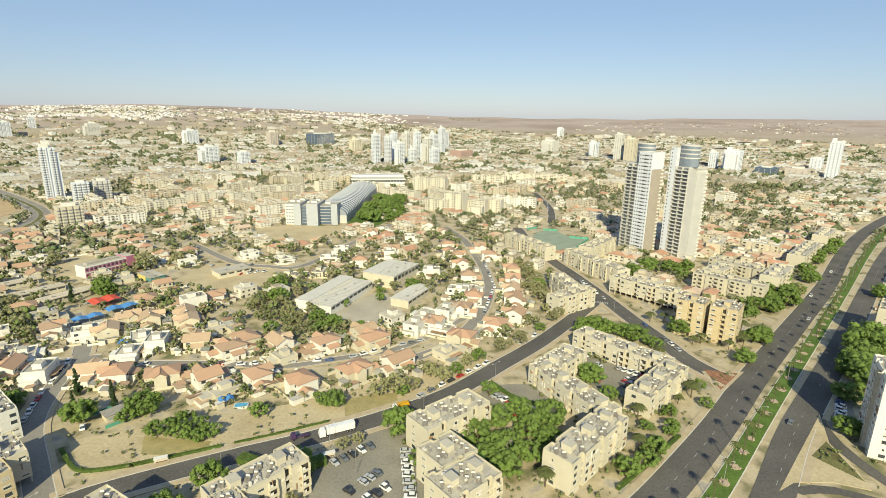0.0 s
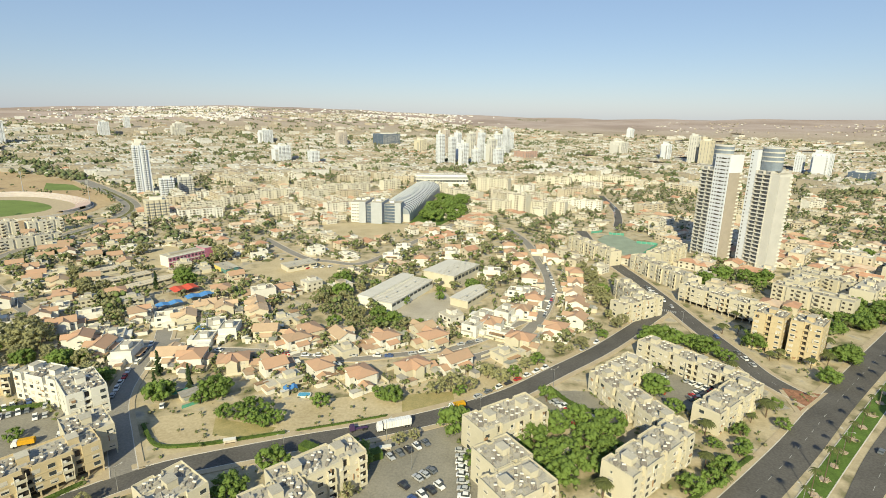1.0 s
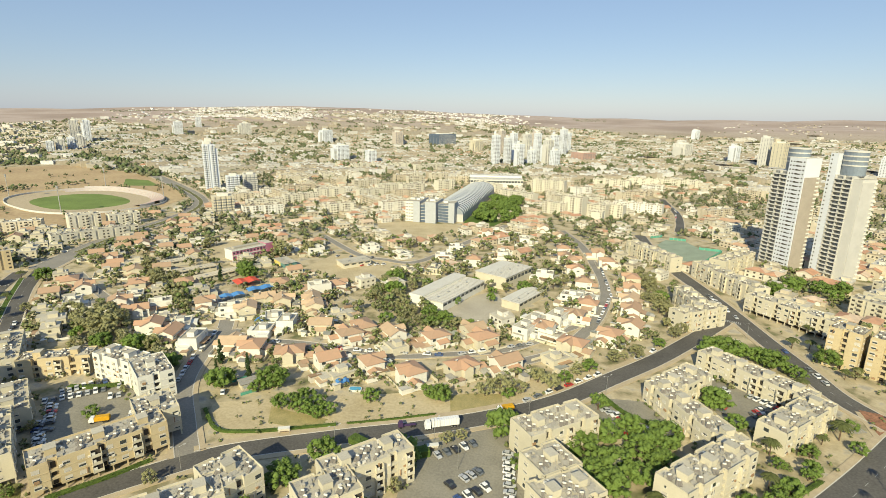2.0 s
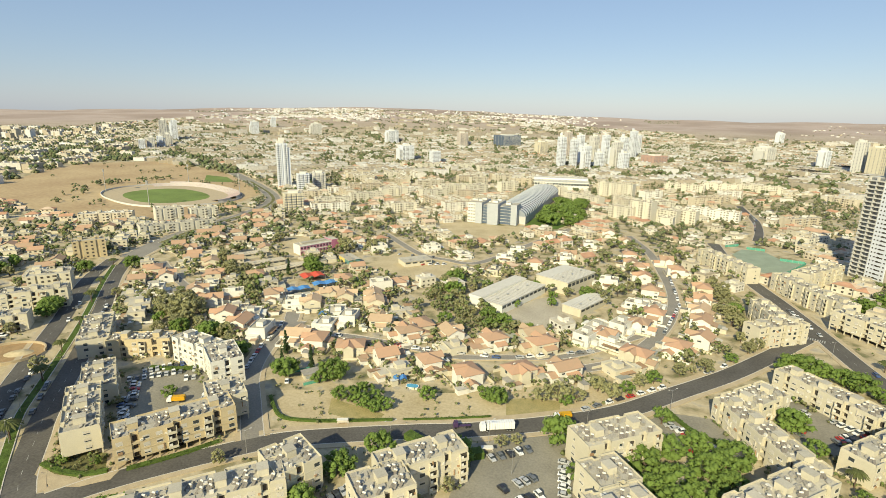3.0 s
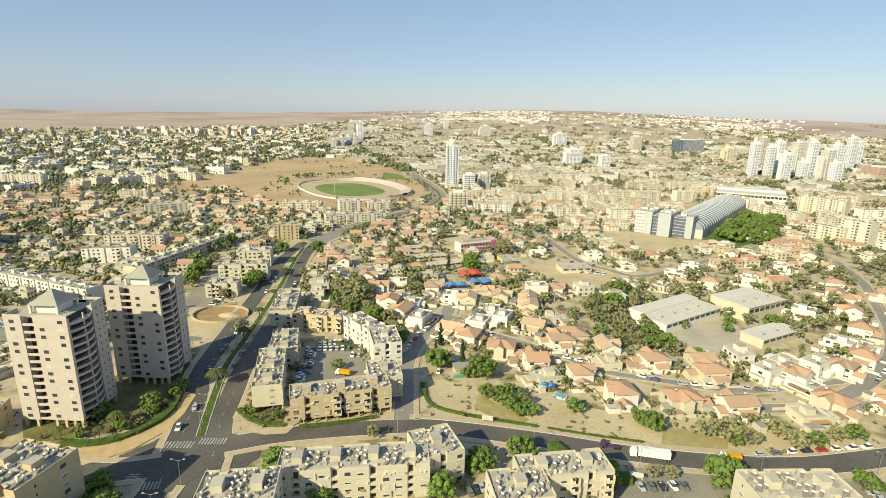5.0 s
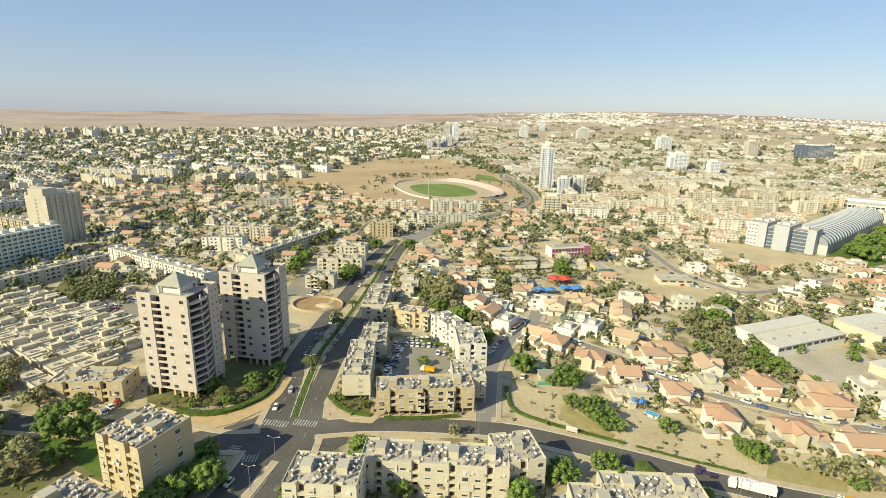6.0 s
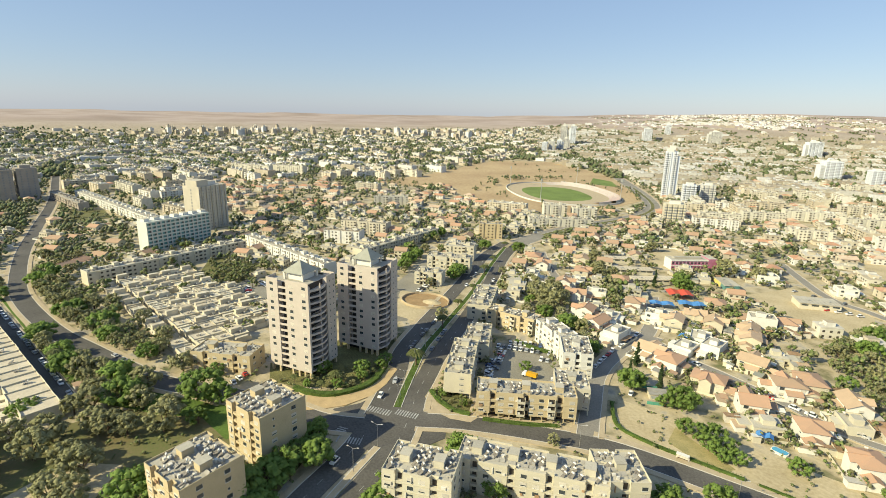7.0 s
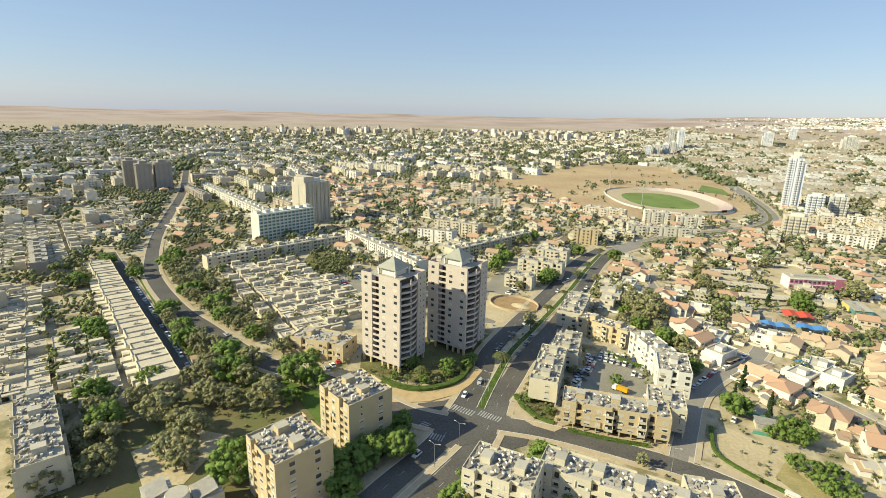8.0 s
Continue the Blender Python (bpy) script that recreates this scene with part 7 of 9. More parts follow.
def town_block(rnd, storeys, L, W, detail):
    mb = MB()
    h = storeys * 2.95 + 0.4
    n = max(1, round(L / 14))
    notches = [-L / 2 + L * (i + 0.5) / n for i in range(n)]
    if detail:
        mb.prism(notched(L, W, notches, 0.7, 2.2), -2, h, 0, top=1)
    else:
        mb.box(-L / 2, L / 2, -W / 2, W / 2, -2, h, 0, top=1, bottom=False)
    for x0, x1, y0, y1 in () if not detail else ((-L / 2, L / 2, -0.15, 0.15), (-L / 2, -L / 2 + 0.3, -W / 2, W / 2), (L / 2 - 0.3, L / 2, -W / 2, W / 2)):
        mb.box(x0, x1, y0, y1, h, h + 0.7, 0)
    for c in notches:
        mb.box(c - 1.7, c + 1.7, -2, 2, h, h + 2.4, 0, top=1)
    for i in range(int(L / 3) if detail else 0):
        px, py = -L / 2 + 1.5 + 3 * i, rnd.uniform(-W / 2 + 1.5, W / 2 - 1.5)
        mb.box(px - 0.5, px + 0.5, py - 0.3, py + 0.3, h + 0.4, h + 1.4, 4)
        mb.poly([(px - 0.6, py - 2.0, h + 0.3), (px + 0.6, py - 2.0, h + 0.3), (px + 0.6, py - 0.4, h + 1.1), (px - 0.6, py - 0.4, h + 1.1)], 5)
    if detail:
        cols = round(L / 3.6)
        for c in range(cols):
            px = -L / 2 + L * (c + 0.5) / cols
            if min(abs(px - q) for q in notches) < 2.1:
                continue
            for s in range(storeys):
                for side in (-1, 1):
                    out = 1.0 if c % 3 == 1 else 0.06
                    lo, hi = sorted((side * W / 2, side * (W / 2 + out)))
                    if out > 0.5:
                        mb.box(px - 1.3, px + 1.3, lo, hi, 0.3 + 2.95 * s, 1.2 + 2.95 * s, 0)
                        pane(mb, px - 1.2, px + 1.2, 1.2 + 2.95 * s, 2.4 + 2.95 * s, side, W / 2)
                    else:
                        pane(mb, px - 0.75, px + 0.75, 1.0 + 2.95 * s, 2.25 + 2.95 * s, side, W / 2)
    return mb


def leaf_template(seed, lumps, leaves, size, r, h, low, lump=0.34, trunk=True, coarse=False, mi=0):
    rnd = random.Random(seed)
    mb = MB()
    cs = crown_centres(rnd, r, h, low, lumps, lump)
    clumps(mb, rnd, cs, mi=mi, coarse=coarse)
    leaf_cloud(mb, rnd, cs, leaves, size, mi)
    if trunk:
        mb.tube((0, 0, -0.5), (0, 0, low + h * 0.4), 0.16, 0.08, 4, 1, caps=False)
    return template(mb)


def inside(x, y, pts):
    hit = False
    for (ax, ay), (bx, by) in zip(pts, pts[1:] + pts[:1]):
        if (ay > y) != (by > y) and x < ax + (y - ay) * (bx - ax) / (by - ay):
            hit = not hit
    return hit


def mark_taken():
    bpy.context.view_layer.update()
    for o in list(scene.collection.objects):
        if o.parent or o.type != 'EMPTY' or o.get("category") in ("tree", "palm", "house"):
            continue
        xs, ys = [], []
        for c in o.children:
            for b in c.bound_box:
                p = c.matrix_basis @ Vector(b)
                xs.append(p.x)
                ys.append(p.y)
        if not xs:
            continue
        x0, x1, y0, y1 = min(xs), max(xs), min(ys), max(ys)
        n, k = max(1, round((x1 - x0) / 9)), max(1, round((y1 - y0) / 9))
        for i in range(n):
            for j in range(k):
                p = o.matrix_basis @ Vector((x0 + (x1 - x0) * (i + 0.5) / n, y0 + (y1 - y0) * (j + 0.5) / k, 0))
                take(p.x, p.y, 7.5)
    for pts, width in ROADS:
        for q, d in along(pts, 6.0):
            take(q.x, q.y, width / 2 + 3.2)


mark_taken()


COURTS = []
# the green court and the car park among the courtyard houses
COURT_GAPS = ([(-408, 22), (-446, 32), (-446, 54), (-413, 66), (-376, 50), (-364, 29)], [(-372, 40), (-386, 58), (-355, 68), (-327, 56), (-340, 40)])


def patio_rows():
    """Carpets of single-storey courtyard houses with flat roofs."""
    rnd = random.Random(21)
    heap = Heap([FAR["court"], FAR["court_roof"], M["tile"], M["dark"], M["tank"], M["solar"]])
    count = 0
    protos, whole = [], []
    for k in range(6):
        a, b = 5.2, 4.1
        mats = (M["cream"], M["warm_roof"], M["dark"], M["tank"], M["solar"])
        wall, annex, yard, rim, heater = (MB(*mats) for _ in range(5))
        wall.box(-a, a * 0.55, -b, b, 0, 3.0, 0, top=1, bottom=False)
        annex.box(a * 0.55 + 0.01, a, -b, b * (0.1 + 0.1 * k), 0, 2.9, 0, top=1, bottom=False)
        yard.prism([(a * 0.55, b - 0.2), (a - 0.2, b - 0.2), (a - 0.2, b * (0.12 + 0.1 * k)), (a, b * (0.12 + 0.1 * k)), (a, b), (a * 0.55, b)], 0, 2.2)
        for x0, x1, y0, y1 in ((-a, a * 0.55, -b, -b + 0.18), (-a, a * 0.55, b - 0.18, b), (-a, -a + 0.18, -b + 0.18, b - 0.18), (a * 0.55 - 0.18, a * 0.55, -b + 0.18, b - 0.18)):
            rim.box(x0, x1, y0, y1, 3.0, 3.4 + 0.1 * (k % 3), 0)
        if k % 2:
            wall.box(-a + 0.4, -a + 3.4, -b + 0.4, b - 1.5, 3.0, 5.6, 0, top=1)
        heater.box(-1.4, -0.4, 0.4, 1.0, 3.0, 4.1, 3)
        heater.poly([(-1.5, -1.4, 3.2), (-0.3, -1.4, 3.2), (-0.3, 0.2, 3.9), (-1.5, 0.2, 3.9)], 4)
        wall.box(-2.4, -1.2, -b - 0.05, -b + 0.02, 0.9, 2.1, 2)
        joined = MB()
        for mb in (wall, annex, yard, rim, heater):
            joined.add(mb, Matrix.Identity(4), (0, 1, 3, 4, 5))
        whole.append(template(joined))
        protos.append([(n, mb.data(n)) for n, mb in (("wall", wall), ("annex", annex), ("yard_wall", yard), ("parapet", rim), ("solar_water_heater", heater))])
    areas = (([(-404, -40), (-440, 56), (-392, 62), (-300, 56), (-258, 20), (-268, -2)], 17, 10.5, 8.35),
             ([(-392, -180), (-392, -142), (-240, -92), (-232, -116)], 19.5, 10.45, 8.3), ([(-298, -112), (-298, -86), (-216, -62), (-222, -88)], 19.5, 10.45, 8.3),
             ([(-640, -230), (-560, -150), (-450, -150), (-440, -200), (-520, -300)], 20, 10.8, 8.6), ([(-735, -206), (-756, -178), (-600, -126), (-540, -128), (-590, -158)], 20, 10.8, 8.6))
    for pts, yaw, dx, dy in areas:
        cx, cy = sum(p[0] for p in pts) / len(pts), sum(p[1] for p in pts) / len(pts)
        c, s = math.cos(radians(yaw)), math.sin(radians(yaw))
        for i in range(-18, 19):
            for j in range(-18, 19):
                u, v = i * dx + (3.4 if (i // 5) % 2 else 0), j * dy + (2.6 if j // 4 % 2 else 0)
                x, y = cx + u * c - v * s, cy + u * s + v * c
                if not inside(x, y, pts) or not clear(x, y, 1.0) or any(inside(x, y, p) for p in COURT_GAPS) or rnd.random() < 0.05:
                    continue
                turn = yaw + rnd.choice((0, 0, 180))
                if math.hypot(x, y) > 285 or count >= 110:
                    heap.add(whole[rnd.randrange(6)], x, y, 0, turn, 1, 1, rnd.uniform(0.85, 1.15))
                    continue
                t = thing("courtyard_house", "low cream courtyard house with flat cluttered roof", "house", pose(x, y, 0, 0, 0, turn) @ Matrix.Diagonal((1, 1, rnd.uniform(0.85, 1.15), 1)), "courtyard houses")
                for n, me in protos[rnd.randrange(6)]:
                    part(n, me, t)
                count += 1
        PATCHES.append(pts)
        COURTS.append(pts)
    heap.finish("courtyard_houses", "carpet of low flat-roofed courtyard houses", "houses")


patio_rows()
patch("lawn", COURT_GAPS[0], "dry", 0.06, "dry lawn of a garden court", "lawn")
patch("parking_lot", [(-372, 43), (-384, 57), (-355, 66), (-331, 55), (-342, 43)], "lot_asphalt", 0.08, "grey car park among courtyard houses", "parking lot")


def terrace_row():
    """A long double strip of joined terrace houses with stepped flat roofs and walled back yards."""
    rnd = random.Random(61)
    for i in range(29):
        m = pose(-231 - 0.938 * 7.6 * (i + 0.5), -41.5 - 0.347 * 7.6 * (i + 0.5), 0, 0, 0, 20.3)
        t = thing("terrace_house", "narrow cream terrace house with stepped flat roof", "house", m, "terrace houses")
        h, d, k = rnd.choice((5.4, 5.6, 5.9)), rnd.uniform(12.5, 14.5), rnd.uniform(3.5, 5.0)
        mb = MB(M["cream"], M["warm_roof"], M["dark"])
        mb.box(-3.78, 3.78, -d, 0, 0, h, 0, top=1)
        mb.box(-2.4, -0.9, -0.02, 0.05, 3.6, 4.9, 2)
        mb.box(0.9, 2.4, -0.02, 0.05, 3.6, 4.9, 2)
        part("wall", mb, t)
        mb = MB(M["cream"], FAR["court_roof"])
        mb.box(-3.78, 1.2, -d - k, -d - 0.01, 0, 3.0, 0, top=1)
        part("annex", mb, t)
        mb = MB(M["cream"])
        mb.prism([(1.2, -d - k), (1.2, -d - k - 0.2), (3.78, -d - k - 0.2), (3.78, -d), (3.58, -d), (3.58, -d - k)], 0, 2.1)
        part("yard_wall", mb, t)
        mb = MB(M["cream"])
        for x0, x1, y0, y1 in ((-3.78, 3.78, -0.2, 0), (-3.78, -3.58, -d, -0.2), (-3.58, 3.78, -d, -d + 0.2)):
            mb.box(x0, x1, y0, y1, h, h + rnd.uniform(0.4, 0.8))
        part("parapet", mb, t)
        if i % 2:
            part("solar_water_heater", HEATERS[i % 2], t, m=pose(rnd.uniform(-2, 2), -d * 0.4, h, 0, 0, -20))
        take(m.translation.x + 2.5, m.translation.y - 7, 8)


terrace_row()


def long_row(x, y, L, W, yaw, storeys, wall, label):
    if math.hypot(x, y) > 400:
        mb = town_block(random.Random(int(abs(x))), storeys, L, W, True)
        mb.mats = [M[wall], M["flat_roof"], M["tile"], M["dark"], M["tank"], M["solar"]]
        t = thing("apartment_block", label, "building", pose(x, y, 0, 0, 0, yaw), "apartment blocks")
        part("block", mb, t)
        return
    apartment(x, y, L, W, yaw, storeys, wall=wall, heaters=0.2, seed=int(abs(x)), label=label, spacing=5.2)


long_row(-440, 6, 122, 11, 115, 3, "cream", "long cream three-storey terrace with flat roof")
long_row(-424, 90, 126, 11, 17, 3, "white", "long white three-storey terrace with flat roof")
long_row(-720, -46, 250, 13, 20, 3, "white", "very long white terrace with flat metal roof")
long_row(-418, 190, 110, 11, 116, 3, "cream", "long cream terrace beside a car park")
long_row(-336, 196, 34, 13, 48, 4, "cream", "cream apartment block beside the boulevard")
long_row(-362, 222, 24, 14, 48, 4, "cream", "cream apartment block beside the boulevard")
long_row(-316, 168, 20, 13, 48, 3, "cream", "small cream apartment block by the boulevard")
long_row(-246, 22, 30, 14, 52, 3, "yellow", "ochre three-storey block on the corner")
long_row(-463, -172, 84, 11, 20, 3, "dim", "long grey-brown terrace among trees")
long_row(-780, -96, 120, 11, 20, 3, "dim", "long grey-brown terrace among trees")
long_row(250, 366, 44, 13, 46, 4, "cream", "cream apartment block along the boulevard")
long_row(318, 436, 70, 13, 46, 4, "cream", "cream apartment block along the boulevard")
long_row(386, 506, 50, 13, 46, 4, "cream", "cream apartment block along the boulevard")
long_row(238, 396, 42, 12, -60, 3, "cream", "cream apartment block with arcaded balconies")
long_row(204, 346, 46, 12, -46, 4, "cream", "grey-cream apartment block behind the boulevard")
long_row(216, 384, 24, 14, 40, 3, "cream", "small grey-cream apartment block")
long_row(-19, 846, 55, 13, -20, 7, "pale_cream", "pale cream apartment block of the middle town")
long_row(-4, 660, 33, 13, -30, 5, "pale_cream", "pale cream apartment block of the middle town")
long_row(18, 654, 27, 13, -30, 8, "pale_cream", "pale cream apartment block of the middle town")
long_row(42, 660, 34, 13, -25, 5, "pale_cream", "pale cream apartment block of the middle town")
long_row(64, 665, 31, 13, -25, 5, "pale_cream", "pale cream apartment block of the middle town")
long_row(100, 706, 61, 13, -20, 4, "white", "white apartment block of the middle town")
long_row(-61, 759, 65, 13, -35, 4, "pale_cream", "pale cream apartment block of the middle town")
long_row(-116, 838, 50, 13, -35, 4, "pale_cream", "pale cream apartment block of the middle town")
long_row(88, 966, 64, 13, -15, 4, "pale_cream", "pale cream apartment block of the middle town")
long_row(148, 1005, 56, 13, -15, 4, "pale_cream", "pale cream apartment block of the middle town")
long_row(209, 1010, 68, 13, -15, 4, "pale_cream", "pale cream apartment block of the middle town")
long_row(43, 624, 16, 13, -15, 4, "pale_cream", "pale cream apartment block of the middle town")
long_row(-366, 583, 46, 13, 46, 4, "pale_cream", "pale cream apartment block of the middle town")
long_row(-347, 639, 46, 13, 46, 4, "pale_cream", "pale cream apartment block of the middle town")
long_row(-331, 699, 45, 13, 46, 4, "pale_cream", "pale cream apartment block of the middle town")
long_row(-272, 711, 42, 13, 46, 4, "pale_cream", "pale cream apartment block of the middle town")
long_row(-264, 773, 46, 13, 46, 4, "pale_cream", "pale cream apartment block of the middle town")
long_row(-226, 769, 40, 13, 46, 5, "pale_cream", "pale cream apartment block of the middle town")
long_row(-187, 827, 33, 13, 46, 5, "pale_cream", "pale cream apartment block of the middle town")
long_row(-363, 1107, 72, 13, 46, 4, "pale_cream", "pale cream apartment block of the middle town")
long_row(-429, 1080, 56, 13, 46, 4, "pale_cream", "pale cream apartment block of the middle town")
long_row(-288, 1113, 74, 13, 46, 4, "pale_cream", "pale cream apartment block of the middle town")
long_row(-476, 424, 28, 13, 60, 5, "pale_cream", "pale cream apartment block of the middle town")
long_row(-456, 453, 29, 13, 60, 4, "pale_cream", "pale cream apartment block of the middle town")
long_row(-429, 392, 71, 13, 60, 3, "pale_cream", "pale cream apartment block of the middle town")
long_row(-416, 289, 23, 13, 55, 5, "yellow", "ochre apartment block of the middle town")
long_row(-626, 272, 45, 13, 70, 4, "pale_cream", "pale cream apartment block of the middle town")
long_row(-869, -34, 69, 13, 20, 4, "pale_cream", "pale cream apartment block of the middle town")
long_row(-1248, 36, 90, 13, 30, 4, "pale_cream", "pale cream apartment block of the middle town")
long_row(-1061, 168, 90, 13, 40, 5, "pale_cream", "pale cream apartment block of the middle town")
long_row(-1072, 430, 80, 14, 37, 2, "white", "long white two-storey school hall beyond the field")
long_row(-1046, 500, 60, 14, 60, 2, "tan", "low tan school hall beyond the field")
long_row(-1010, 556, 50, 14, 50, 2, "white", "long white two-storey school hall beyond the field")
long_row(-1026, 232, 72, 13, 40, 5, "pale_cream", "pale cream apartment block of the middle town")
mark_taken()


ESTATES = [[(-160, 168), (-150, 206), (-120, 203), (-88, 199), (-60, 190), (-60, 170), (-115, 142), (-140, 148)], [(-275, 150), (-262, 196), (-240, 222), (-196, 200), (-150, 180), (-132, 120), (-190, 92)], [(84, 250), (84, 290), (108, 345), (150, 300), (132, 240)], [(50, 196), (54, 262), (112, 282), (170, 300), (180, 260), (120, 196)], [(-90, 90), (-70, 150), (-40, 176), (30, 222), (60, 200), (70, 120)]]


def town():
    rnd = random.Random(33)
    near = [town_house(rnd, k % 2 == 0, True) for k in range(10)]
    house_data = []
    for mb in near:
        mb.mats = [M["cream"], M["flat_roof"], M["tile"], M["dark"], M["tank"], M["solar"]]
        house_data.append(mb.data("house"))
    houses = [template(town_house(rnd, k < 5, True)) for k in range(10)]
    plain = [template(town_house(rnd, k < 4, False)) for k in range(10)]
    blocks = [template(town_block(rnd, rnd.choice((3, 4, 4)), rnd.uniform(26, 54), rnd.uniform(11, 14), True)) for k in range(9)]
    dull = [template(town_block(rnd, rnd.choice((2, 3, 3, 4)), rnd.uniform(22, 46), rnd.uniform(12, 16), False)) for k in range(9)]
    tiny = []
    for k in range(8):
        mb = MB()
        a, b, h = rnd.uniform(4.5, 7), rnd.uniform(4, 5.5), rnd.choice((3.2, 5.8, 6.2))
        mb.box(-a, a, -b, b, -3, h, 0, top=1, bottom=False)
        if k < 3:
            mb.poly([(-a - 0.4, -b - 0.4, h), (a + 0.4, -b - 0.4, h), (a * 0.4, 0, h + 2), (-a * 0.4, 0, h + 2)], 2)
            mb.poly([(a + 0.4, b + 0.4, h), (-a - 0.4, b + 0.4, h), (-a * 0.4, 0, h + 2), (a * 0.4, 0, h + 2)], 2)
            mb.poly([(a + 0.4, -b - 0.4, h), (a + 0.4, b + 0.4, h), (a * 0.4, 0, h + 2)], 2)
            mb.poly([(-a - 0.4, b + 0.4, h), (-a - 0.4, -b - 0.4, h), (-a * 0.4, 0, h + 2)], 2)
        else:
            mb.box(-a * 0.4, a * 0.3, -b * 0.4, b * 0.4, h, h + 2.2, 0, top=1, bottom=False)
        tiny.append(template(mb))
    t_near = [leaf_template(50 + k, 6, 5, 0.42, 2.9, 4.2, 0.9, 0.38, True, True) for k in range(5)]
    t_mid = [leaf_template(60 + k, 4, 0, 0.8, 3.0, 4.2, 0.3, 0.5, False, True, 2) for k in range(5)]
    t_far = [leaf_template(70 + k, 1, 0, 2.2, 1.2, 4.0, 0.2, 2.6, False, True, 2) for k in range(5)]
    h_hill = Heap([FAR["hill_wall"], FAR["far_wall"]])
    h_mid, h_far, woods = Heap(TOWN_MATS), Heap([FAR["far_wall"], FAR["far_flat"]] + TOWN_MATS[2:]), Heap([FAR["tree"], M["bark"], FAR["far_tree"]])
    singles = 0
    reach = lambda az: 2750 + 1500 * math.exp(-((az - 27) / 24) ** 2)
    for r0, r1, step in ((140, 640, 13.8), (640, 1300, 15.5), (1300, 2300, 22.0), (2300, 4300, 38.0)):
        n = int(r1 / step) + 1
        for i in range(-n, n + 1):
            for j in range(-n, n + 1):
                u, v = i * step, j * step
                bend = 0.75 + 0.12 * noise.noise((u * 0.0011, v * 0.0011, 5.0)) * 4
                x, y = u * math.cos(bend) - v * math.sin(bend), u * math.sin(bend) + v * math.cos(bend)
                r = math.hypot(x, y)
                az = math.degrees(math.atan2(-x, y))
                if not (r0 <= r < r1) or not (-52 < az < 124) or r > reach(az):
                    continue
                if r < 205 or az > 60 and r < 300 or az < -22 and r < 330 or any(inside(x, y, p) for p in ESTATES):
                    continue
                if any(inside(x, y, p) for p in PATCHES):
                    if r > 450 and rnd.random() < 0.03 and clear(x, y, 4):
                        woods.add(t_mid[rnd.randrange(5)], x, y, terrain(x, y), rnd.uniform(0, 360), 1.2, 1.2, 1.0)
                    continue
                x += rnd.uniform(-0.16, 0.16) * step
                y += rnd.uniform(-0.16, 0.16) * step
                z = terrain(x, y)
                yaw = math.degrees(bend) + rnd.choice((0, 0, 90)) + rnd.uniform(-4, 4)
                g = noise.noise((x * 0.0035, y * 0.0035, 2.0))
                green = 0.38 + (0.06 if r > 640 else 0) + (0.14 if az > 52 or az < 2 and r < 1300 else 0) + (0.30 if az > 84 else 0.14 if az > 58 else 0) + (0.1 if r > 900 else 0) + 0.75 * g
                slabs = 0.10 + (0.12 if az > 62 and r > 900 else 0) + (0.25 if r > 1000 else 0) + 0.3 * max(0, noise.noise((x * 0.005, y * 0.005, 9.0)))
                if r < 640 and -8 < az < 80:
                    slabs = 0.0
                if az > 58 and 450 < r < 950:
                    slabs, green = 0.03, green - 0.16
                if az < -5 and r < 1100:
                    slabs, green = 0.05, green + (0.06 if r > 760 else -0.2)
                west = az > 50 and r > 950 or az > 86 and r > 620
                if west:
                    slabs, yaw = 0.30, rnd.choice((20, 20, 20, 110)) + rnd.uniform(-3, 3)
                if r > 2400 and rnd.random() < (0.35 + 0.5 * (r - 2400) / 2000) * (0.25 if 17 < az < 40 else 1):
                    continue
                street = i % 5 == 0 or j % 7 == 0
                if street and r < 1300:
                    if clear(x, y, 2.0) and rnd.random() < 0.45:
                        woods.add((t_near if r < 500 else t_mid)[rnd.randrange(5)], x, y, z, rnd.uniform(0, 360), *(rnd.uniform(0.7, 1.2),) * 3)
                    continue
                q = rnd.random()
                if q < slabs and clear(x, y, 17 if r < 1300 else 6):
                    if r < 1000:
                        h_mid.add(blocks[rnd.randrange(9)], x, y, z, yaw)
                        for k in (-14, 0, 14):
                            take(x + k * math.cos(radians(yaw)), y + k * math.sin(radians(yaw)), 9)
                    else:
                        h_far.add(dull[rnd.randrange(9)], x, y, z, yaw, 1, 1, rnd.uniform(0.8, 1.1))
                elif q > 1 - green or west and rnd.random() < 0.62:
                    tpl = t_near if r < 500 else t_mid if r < 1100 else t_far
                    for _ in range(2 if r < 1100 else 6):
                        a, b = x + rnd.uniform(-0.5, 0.5) * step, y + rnd.uniform(-0.5, 0.5) * step
                        if r > 1100 or clear(a, b, 2.0):
                            woods.add(tpl[rnd.randrange(5)], a, b, terrain(a, b), rnd.uniform(0, 360), *(rnd.uniform(0.7, 1.5) * (1.25 if r < 1100 else 1.45),) * 3)
                elif clear(x, y, 5.0 if r < 640 else 4.0):
                    if r < 420 and singles < 12:
                        place_villa(x, y, yaw, rnd.choice("rrrpwwcc"))
                        singles += 1
                    elif r < 640 and singles < 195:
                        ob = new("house", house_data[rnd.randrange(10)])
                        ob.matrix_basis = pose(x, y, 0, 0, 0, yaw + rnd.choice((0, 180)))
                        tagged(ob, "cream town house with side wing among gardens", "house", "town houses")
                        singles += 1
                        garden_wall(x, y, yaw, 8.5, 8.5)
                    elif r < 1300:
                        h_mid.add((houses if r < 850 else plain)[rnd.randrange(5 if az > 55 and r > 480 else 8 if az < -12 and r < 760 else 10)], x, y, z, yaw + rnd.choice((0, 180)), rnd.uniform(0.9, 1.15), rnd.uniform(0.9, 1.15), rnd.uniform(0.85, 1.1))
                    else:
                        s = 1.0 if r < 2300 else 1.25
